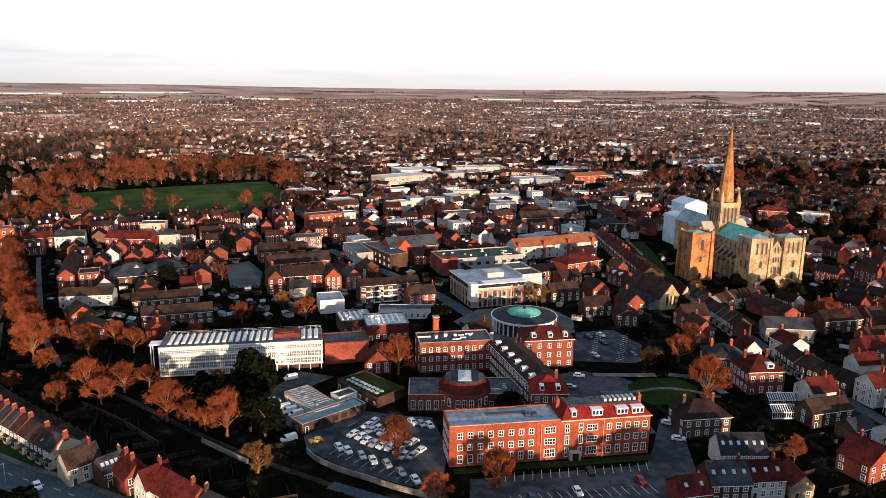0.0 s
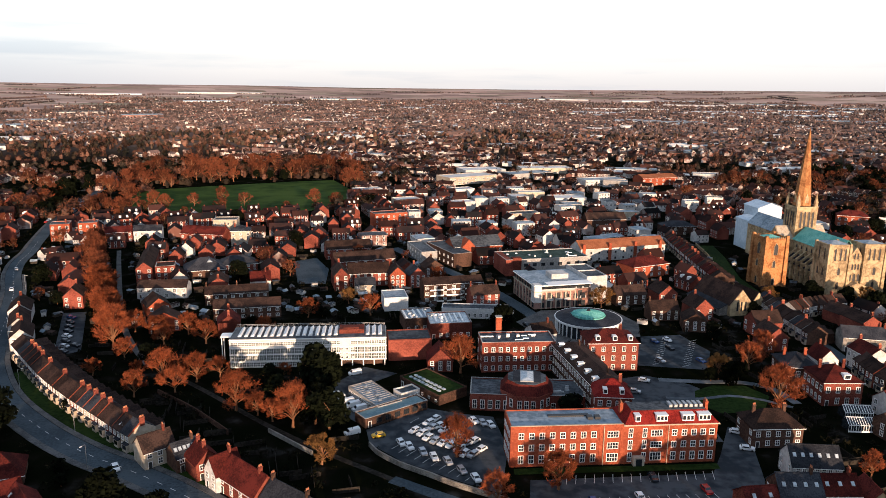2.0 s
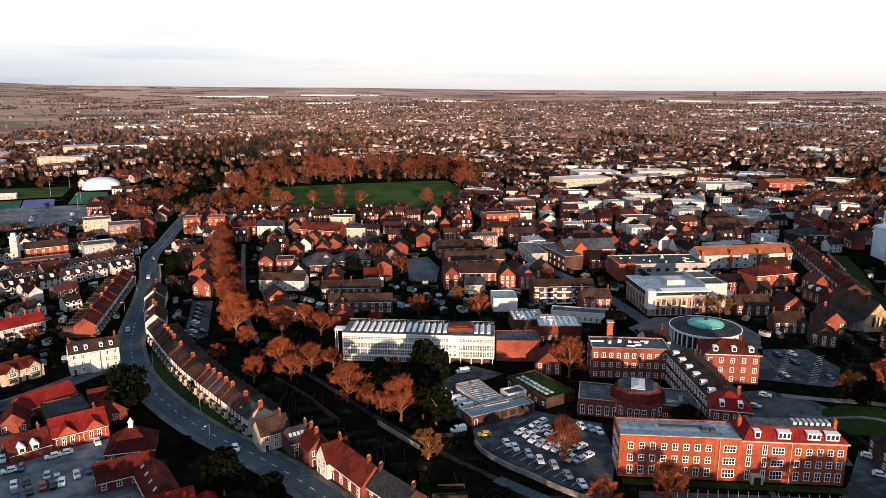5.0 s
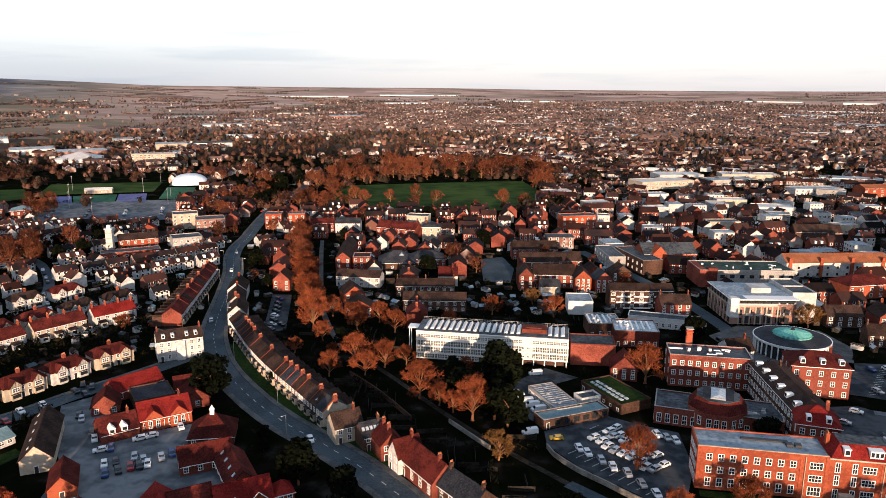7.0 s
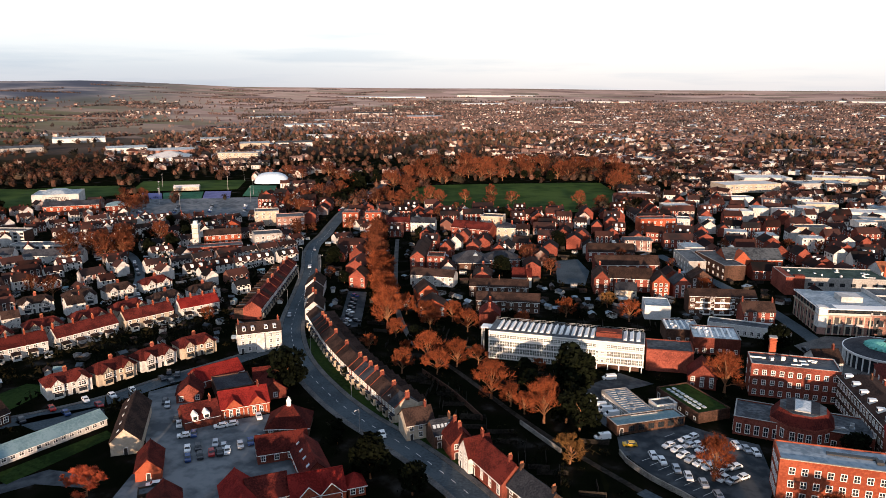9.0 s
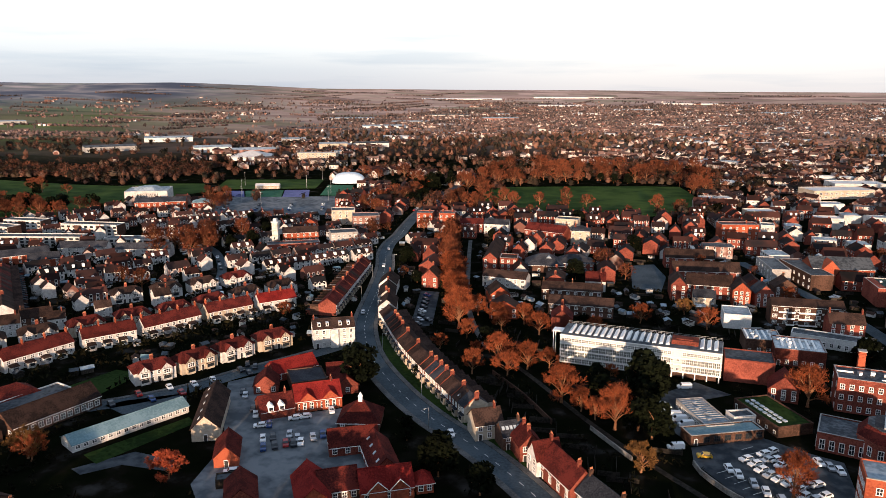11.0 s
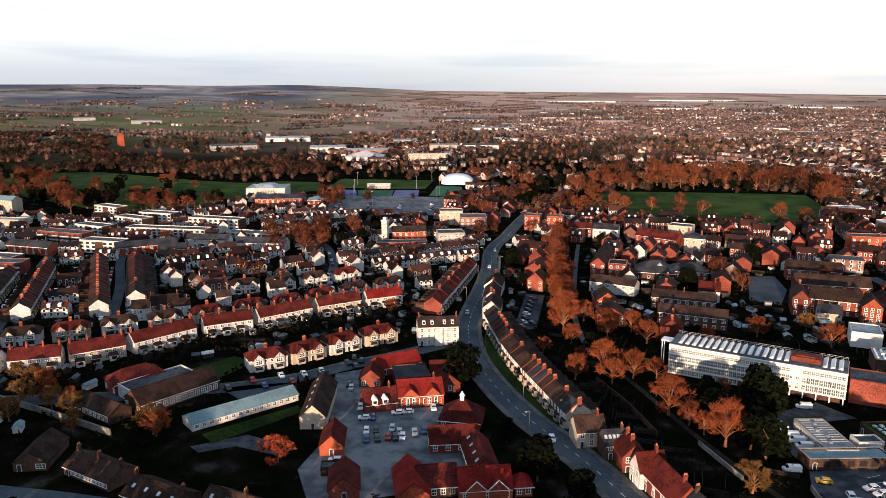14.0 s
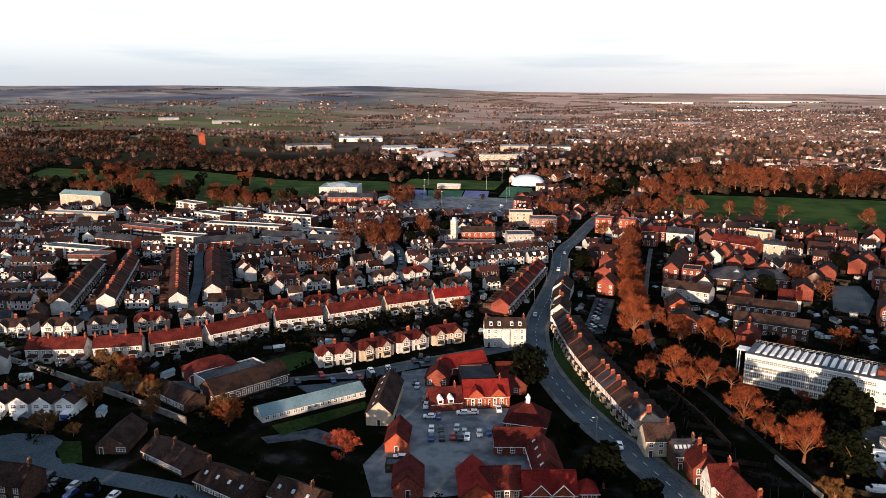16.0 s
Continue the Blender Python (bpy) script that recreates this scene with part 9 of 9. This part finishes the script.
# far houses
def far_house(v, f, mi, x, y, z, rot, L, D, h, rh, wall=0, roof=1):
    c, s = math.cos(rot), math.sin(rot)
    o = len(v)
    for a, b, zz in ((-L, -D, -1), (L, -D, -1), (L, D, -1), (-L, D, -1), (-L, -D, h), (L, -D, h), (L, D, h), (-L, D, h), (-L, 0, h + rh), (L, 0, h + rh)):
        v.append((x + a * c - b * s, y + a * s + b * c, z + zz))
    f += [tuple(o + i for i in q) for q in ((0, 1, 5, 4), (2, 3, 7, 6), (1, 2, 6, 9, 5), (3, 0, 4, 8, 7))]
    mi += [wall] * 4
    o = len(v)
    for a, b, zz in ((-L - 0.3, -D - 0.4, h - 0.25), (L + 0.3, -D - 0.4, h - 0.25), (L + 0.3, D + 0.4, h - 0.25), (-L - 0.3, D + 0.4, h - 0.25), (-L - 0.3, 0, h + rh + 0.1), (L + 0.3, 0, h + rh + 0.1)):
        v.append((x + a * c - b * s, y + a * s + b * c, z + zz))
    f += [tuple(o + i for i in q) for q in ((0, 1, 5, 4), (2, 3, 4, 5))]
    mi += [roof] * 2


# garden growth close by
spots = []
for k in range(16000):
    az, rr = R.uniform(-42, 80), 150 + 620 * R.random() ** 0.75
    x, y = polar(az, rr)
    if len(spots) < 5200 and vacant(x, y, 0.9):
        s = R.uniform(0.7, 2.0)
        spots.append((x, y, 0, s, s * R.uniform(0.8, 1.7)))
for k in range(2600):
    az, rr = R.uniform(34, 78), 230 + 330 * R.random() ** 0.8
    x, y = polar(az, rr)
    if vacant(x, y, 2.2):
        q = R.uniform(1.6, 3.2)
        spots.append((x, y, 0, q, q * R.uniform(1.1, 1.9)))
        occupy(x, y, q * 0.6)
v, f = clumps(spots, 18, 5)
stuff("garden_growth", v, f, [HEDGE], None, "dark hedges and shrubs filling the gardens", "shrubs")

# small outhouses and garden clutter
cv, cf, cm = [], [], []
for k in range(9000):
    az, rr = R.uniform(-36, 80), R.uniform(185, 520)
    x, y = polar(az, rr)
    if len(cm) < 520 * 7 and vacant(x, y, 1.6) and (x < -170 or rr > 330) and not (x > -262 and y < 166):
        rot, L, D, h = radians(R.choice((20, 58, 110, 148)) + R.uniform(-8, 8)), R.uniform(0.9, 2.4), R.uniform(0.8, 1.5), R.uniform(1.3, 2.2)
        n0 = len(cm)
        far_house(cv, cf, cm, x, y, 0, rot, L, D, h, R.choice((0.1, 0.7)), R.choice((0, 0, 0, 2)))
        tone = R.choice((1, 1, 4, 4, 3))
        cm[n0 + 4:] = [tone] * (len(cm) - n0 - 4)
        occupy(x, y, 1.4)
stuff("garden_clutter", cv, cf, [TIMBER, FELT, WHITE, LEAD, TILE_B], cm, "small sheds, greenhouses and outhouses in the back gardens", "sheds")

# fences between the plots
fv, ff = [], []
for k in range(7000):
    az, rr = R.uniform(-40, 78), R.uniform(170, 460)
    x, y = polar(az, rr)
    if len(ff) < 220 * 6 and vacant(x, y, 4.0) and not (-262 < x < -110 and y < 166):
        rot = radians((62 if x < -200 else 14) + R.choice((0, 90)) + R.uniform(-6, 6))
        L, c, s = R.uniform(4, 9), math.cos(rot), math.sin(rot)
        o = len(fv)
        for z in (0, 1.5):
            for a, b in ((-L / 2, -0.06), (L / 2, -0.06), (L / 2, 0.06), (-L / 2, 0.06)):
                fv.append((x + a * c - b * s, y + a * s + b * c, z))
        ff += [tuple(o + i for i in q) for q in ((3, 2, 1, 0), (4, 5, 6, 7), (0, 1, 5, 4), (1, 2, 6, 5), (2, 3, 7, 6), (3, 0, 4, 7))]
stuff("garden_fences", fv, ff, [TIMBER], None, "weathered fences and walls between back gardens", "fence")


def built_up(x, y, r, az):
    """How closely the far land is built on, 0 to 1."""
    n = noise.noise((x * 0.0016, y * 0.0016, 5)) * 0.5 + 0.5
    edge = float(np.interp(az, [-45, -20, 0, 20, 30, 38, 46, 54, 62, 80], [3300, 3500, 3500, 3200, 2600, 1900, 1250, 900, 760, 720]))
    if 12 < az < 34 and 900 < r < 1900 and noise.noise((x * 0.0034, y * 0.0034, 8)) > -0.12:
        return 0.10
    if noise.noise((x * 0.0042, y * 0.0042, 15)) > 0.24:
        return 0.12
    if az > 44 and 560 < r < 1300 and not (az < 50 and r > 980):
        return 0.04
    if r > edge:
        return 0.05 * n
    return min(1.0, 0.45 + 0.8 * n) * min(1.0, (edge - r) / 1600 + 0.12)


def panes(v, f, mi, x, y, z, rot, L, D, h, n, rows):
    """Small dark windows with pale surrounds on the two long walls."""
    c, s = math.cos(rot), math.sin(rot)
    for sd in (-1, 1):
        for i in range(n):
            for j in range(rows):
                xx, zz = -L + 2 * L * (i + 0.5) / n, 0.9 + (h - 0.4) * j / rows
                for w, hh, off, m in ((0.72, 1.75, 0.05, 2), (0.5, 1.4, 0.09, 3)):
                    o = len(v)
                    b = sd * (D + off)
                    for a, q in ((-w, 0), (w, 0), (w, hh), (-w, hh)):
                        aa = xx - sd * a
                        v.append((x + aa * c - b * s, y + aa * s + b * c, z + zz + q + (0.15 if m == 3 else 0)))
                    f.append((o, o + 1, o + 2, o + 3))
                    mi.append(m)


def stack_box(v, f, mi, x, y, z, rot, a, b, w, h):
    """A small brick chimney on a far roof."""
    c, s = math.cos(rot), math.sin(rot)
    o = len(v)
    for zz in (-1.2, h):
        for p, q in ((-w, -w * 0.7), (w, -w * 0.7), (w, w * 0.7), (-w, w * 0.7)):
            v.append((x + (a + p) * c - (b + q) * s, y + (a + p) * s + (b + q) * c, z + zz))
    f += [tuple(o + i for i in q) for q in ((4, 5, 6, 7), (0, 1, 5, 4), (1, 2, 6, 5), (2, 3, 7, 6), (3, 0, 4, 7))]
    mi += [6] * 5


v, f, mi = [], [], []
for kind, x, y, rot, s, tall in joined:
    L, D, hh, rh = ((11, 9, 6.4, 3.6), (10, 9, 6.8, 3.4), (14, 9, 7.6, 3.4), (12, 10, 6, 4), (9, 12, 6, 4), (9, 11, 5.6, 3.6), (16, 12, 7.6, 0.3), (18, 10, 6, 3.6), (12, 9, 5.6, 3.4), (14, 12, 8.6, 0.3), (15, 9, 5.4, 3.6), (13, 10, 7, 3.2), (12.6, 7.6, 4.8, 2.8), (12.6, 8, 4.8, 2.9), (11, 7.6, 4.6, 2.8), (12.6, 7.8, 4.9, 2.8))[kind]
    a = radians(rot)
    if D > L:
        L, D, a = D, L, a + math.pi / 2
    far_house(v, f, mi, x, y, 0, a, L * s / 2, D * s / 2, hh * tall, rh * tall, 4 if kind in (1, 5, 9, 12, 15) else 5 if kind in (0, 2, 3, 4, 7, 11, 14) else 0, 8 if kind == 9 else 9 if kind == 6 else 7)
    panes(v, f, mi, x, y, 0, a, L * s / 2, D * s / 2, hh * tall, max(2, round(L / 3.6)), 2 if hh < 7.2 else 3)
    if rh > 1:
        for e in ((-0.42, 0.42) if kind % 2 else (0.4,)):
            stack_box(v, f, mi, x, y, (hh + rh) * tall, a, e * L * s, 0, 0.42, 0.9)
        if kind % 3 == 0:
            for e in (-0.22, 0.2):
                b = -D * s * 0.3
                o = len(v)
                c0, s0 = math.cos(a), math.sin(a)
                for zz in (0.6, 2.3):
                    for p, q in ((-0.7, -0.9), (0.7, -0.9), (0.7, 1.2), (-0.7, 1.2)):
                        v.append((x + (e * L * s + p) * c0 - (b + q) * s0, y + (e * L * s + p) * s0 + (b + q) * c0, hh * tall + zz))
                f += [tuple(o + i for i in q) for q in ((4, 5, 6, 7), (0, 1, 5, 4), (1, 2, 6, 5), (2, 3, 7, 6), (3, 0, 4, 7))]
                mi += [2] * 5
tspots, dspots = [], []
made = 0
for k in range(80000):
    az = R.uniform(-42, 80)
    r = math.sqrt(R.uniform(690 ** 2, 3700 ** 2))
    x, y = polar(az, r)
    if any(inside(x, y, p) for p in CLOSED[-10:]):
        continue
    b = built_up(x, y, r, az)
    if r > 850 and b > 0.3 and R.random() < (0.016 if -26 < az < 9 else 0.007) and vacant(x, y, 16):
        far_house(v, f, mi, x, y, height(x, y), noise.noise((x * 0.0022, y * 0.0022, 9)) * 0.8 + R.uniform(-0.2, 0.2), R.uniform(12, 34), R.uniform(6, 12), R.uniform(3, 5), R.uniform(0.6, 1.8), 10, R.choice((10, 10, 8)))
        occupy(x, y, 14)
        continue
    if R.random() < b * (0.5 if b > 0.06 else 0.2):
        if made > 9000 or not vacant(x, y, 7):
            continue
        rot = noise.noise((x * 0.0022, y * 0.0022, 9)) * 3.2 + R.choice((0, 0, 1.57))
        z = height(x, y)
        for q in range(R.choice((1, 1, 2, 3))):
            L, D = R.choice((3.6, 4, 4.5, 6, 9)), R.uniform(3.2, 4.2)
            xx, yy = x + q * 14 * math.cos(rot), y + q * 15 * math.sin(rot)
            # the farther houses switch to the hazed roof tone
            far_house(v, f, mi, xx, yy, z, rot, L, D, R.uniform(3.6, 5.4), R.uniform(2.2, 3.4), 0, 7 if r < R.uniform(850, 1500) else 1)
            if r < 1150:
                panes(v, f, mi, xx, yy, z, rot, L, D, 4.0, max(2, round(L / 2)), 2)
            made += 1
    elif R.random() < (0.46 if b > 0.06 else 0.022):
        (dspots if R.random() < 0.4 else tspots).append((x, y, height(x, y), R.uniform(2.6, 5.2), R.uniform(6, 11)))
stuff("far_houses", v, f, [FARWALL, HAZEROOF, PAINT, GLASS, WHITE, BRICK, BRICK, TOWNROOF, LEAD, FELT, METALW], mi, "countless far houses with red and grey roofs", "houses")
# woods and belts: round the parks, along the field edges, on the downs
WOODS = [([(-1909, 630), (-1857, 803), (-1588, 922), (-1242, 718), (-909, 614), (-917, 520), (-960, 460), (-1090, 425), (-1153, 376)], 1800),
         ([(-1495, 491), (-1449, 532), (-1080, 420), (-1000, 324)], 420), ([(-900, 530), (-749, 550), (-651, 666), (-720, 760), (-856, 707), (-942, 607)], 420),
         ([(-961, 311), (-888, 340), (-731, 334), (-670, 308), (-798, 300), (-882, 274)], 70), ([(406, 772), (500, 832), (556, 748), (474, 635), (392, 647), (369, 689)], 110), ([(-329, 784), (-322, 875), (-250, 938), (-165, 998), (-136, 850), (-217, 820)], 70), (PRIORY_WOOD, 190), ([(-112, 610), (-60, 600), (-30, 760), (-40, 930), (-100, 940)], 60), ([(-350, 560), (-290, 560), (-300, 690), (-345, 800), (-390, 760)], 90)]
wspots, wdark = [], []
for poly, n in WOODS:
    xs, ys = [p[0] for p in poly], [p[1] for p in poly]
    got = 0
    while got < n:
        x, y = R.uniform(min(xs), max(xs)), R.uniform(min(ys), max(ys))
        if inside(x, y, poly) and noise.noise((x * 0.006, y * 0.011, 2)) > -0.05:
            (wdark if R.random() < 0.55 else wspots).append((x, y, height(x, y), R.uniform(3.4, 6.6), R.uniform(6, 11)))
            got += 1
for az0, az1, r0, r1, n in ((8, 26, 1000, 1060, 130), (-10, 8, 930, 1000, 60), (-40, -24, 620, 950, 110), (46, 80, 1250, 1600, 420), (20, 46, 1300, 1420, 160)):
    for k in range(n):
        x, y = polar(R.uniform(az0, az1), R.uniform(r0, r1))
        if not any(inside(x, y, p) for p in CLOSED) and noise.noise((x * 0.009, y * 0.009, 2)) > -0.12:
            (wdark if R.random() < 0.55 else wspots).append((x, y, height(x, y), R.uniform(3.5, 7.0), R.uniform(7, 12)))
for k in range(230):
    az, r = R.uniform(-42, 80), R.uniform(1700, 4750)
    turn, n = R.choice((0.25, 0.35, 1.5)) + R.uniform(-0.2, 0.2), R.randrange(24, 90)
    x0, y0 = polar(az, r)
    for q in range(n):
        x, y = x0 + math.cos(turn) * (q - n / 2) * 5 + R.gauss(0, 3), y0 + math.sin(turn) * (q - n / 2) * 5 + R.gauss(0, 3)
        if math.hypot(x, y) < 4800:
            (dspots if R.random() < 0.6 else tspots).append((x, y, height(x, y), R.uniform(3, 5.5), R.uniform(4, 8)))
near_t = [q for q in tspots if math.hypot(q[0], q[1]) < 1300] + wspots
near_d = [q for q in dspots if math.hypot(q[0], q[1]) < 1300] + wdark
mid_t = [q for q in tspots if 1300 <= math.hypot(q[0], q[1]) < 1700]
mid_d = [q for q in dspots if 1300 <= math.hypot(q[0], q[1]) < 1700]
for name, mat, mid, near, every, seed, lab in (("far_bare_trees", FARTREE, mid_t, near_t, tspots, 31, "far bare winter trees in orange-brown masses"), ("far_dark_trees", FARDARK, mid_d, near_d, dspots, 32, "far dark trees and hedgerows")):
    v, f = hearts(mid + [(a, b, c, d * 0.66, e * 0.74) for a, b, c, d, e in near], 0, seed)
    # crowns from 1700 m out take the hazed tone
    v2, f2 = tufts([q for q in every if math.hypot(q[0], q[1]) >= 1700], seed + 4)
    stuff(name, v + v2, f + [tuple(i + len(v) for i in q) for q in f2], [mat, HAZEBELT], [0] * len(f) + [1] * len(f2), lab, "trees")
v, f = clumps(near_t, 64, 33, 0.19)
stuff("far_twigs", v, f, [FARTWIG], None, "ragged twigs of the far bare trees", "trees")
v, f = clumps(near_d, 44, 34, 0.22)
stuff("far_leaves", v, f, [FARLEAF], None, "ragged dark leaves of the far trees", "trees")

# long glasshouses and sheds out in the plain
GH = "far glasshouses and sheds"


def long_shed(x, y, rot, L, D, h, wall, tile, label):
    ob = thing("long_shed", x, y, rot, label, "shed", GH)
    part("wall", Shape().box(-L / 2, -D / 2, -3, L / 2, D / 2, h).done("wall", wall), ob)
    n = max(1, round(D / 16))
    r = Shape()
    for k in range(n):
        r.gable(-L / 2, -D / 2 + D * k / n, L / 2, -D / 2 + D * (k + 1) / n, h, h + 2.4)
    part("roof", r.done("roof", tile), ob)


for az, r, L, D, h in ((16.5, 4050, 420, 60, 9), (17.5, 3300, 190, 40, 7), (12, 3000, 150, 34, 7), (-19, 3350, 260, 60, 8), (-24, 3500, 320, 60, 8), (-30, 3300, 260, 60, 8), (-27, 2750, 200, 50, 8), (-35, 2700, 150, 50, 8),
                       (-15, 2250, 130, 40, 8), (-18, 2200, 150, 46, 9), (-12, 2700, 170, 40, 8), (-5, 3300, 150, 40, 8), (2, 2900, 140, 36, 7), (-14, 3000, 330, 60, 6), (-21, 2900, 280, 70, 6), (-26, 3100, 360, 60, 6), (-29, 2500, 160, 50, 6), (-17, 3700, 420, 60, 6), (-9, 3800, 300, 50, 6), (8, 3600, 240, 50, 6), (25, 3900, 420, 60, 6)):
    x, y = polar(az, r)
    long_shed(x, y, az + R.uniform(-6, 6), L, D, h * 0.62, METALW, R.choice((METALW, LEAD, GLASSB)), "long pale glasshouse range in the fields")
for az, r, L, D, h in ((31, 1950, 120, 34, 5), (29, 2150, 110, 34, 5), (33.5, 2350, 140, 40, 5), (36, 1850, 110, 30, 5), (38, 1450, 46, 20, 8), (35, 1300, 50, 20, 9), (32, 1330, 60, 24, 7), (41, 1250, 70, 30, 5), (44, 1280, 60, 30, 8), (51, 1350, 80, 30, 8),
                       (47, 1550, 90, 30, 8), (26, 2500, 130, 40, 8), (22, 2300, 110, 36, 8), (57, 2300, 80, 24, 8), (61, 2500, 60, 20, 7)):
    x, y = polar(az, r)
    long_shed(x, y, az + R.uniform(-10, 10), L, D, h, R.choice((METALW, CREAM, CONCRETE, PINKB)), R.choice((LEAD, LEAD, FELT)), "large pale shed on the edge of town")
hx, hy = polar(36.2, 1075)
building("hospital_block", hx, hy, 24, 56, 18, 12, 0, "flat", CREAM, LEAD, 4, 14, 0, "f", (2.4, 1.6), label="large pale hospital block", category="hospital")
bx, by = polar(58.8, 1500)
bt = thing("water_tower", bx, by, 55, "tall red-brick tower standing over the far trees", "tower")
part("shaft", Shape().box(-6, -6, -2, 6, 6, 21).box(-6.5, -6.5, 21, 6.5, 6.5, 22).done("shaft", BRICK_O), bt)
part("parapet", Shape().box(-4, -4, 22, 4, 4, 24).done("parapet", BRICK_O), bt)

# the town goes on behind the camera's side: unseen houses and trees, added to cast shade
back = Kinds([lambda: building("town_house", 0, 0, 0, 16, 9, 6, 4, "gable", BRICK, TILE_B, 0, 0, 0, label="brick town house with brown roof", category="house", group="town houses", trim=False, doors=0)])
for k in range(26):
    x, y = R.uniform(-160, 260), R.uniform(-330, 110)
    if math.hypot(x, y) > 40 and (y < 20 or x > 90):
        back.put(0, x, y, R.uniform(0, 180), (1, 1, R.uniform(0.9, 1.4)))
for k in range(16):
    x, y = R.uniform(-120, 300), R.uniform(-260, 20)
    BARE_FAR.put(R.choice((0, 1)), x, y, R.uniform(0, 360), (R.uniform(0.9, 1.3),) * 3)
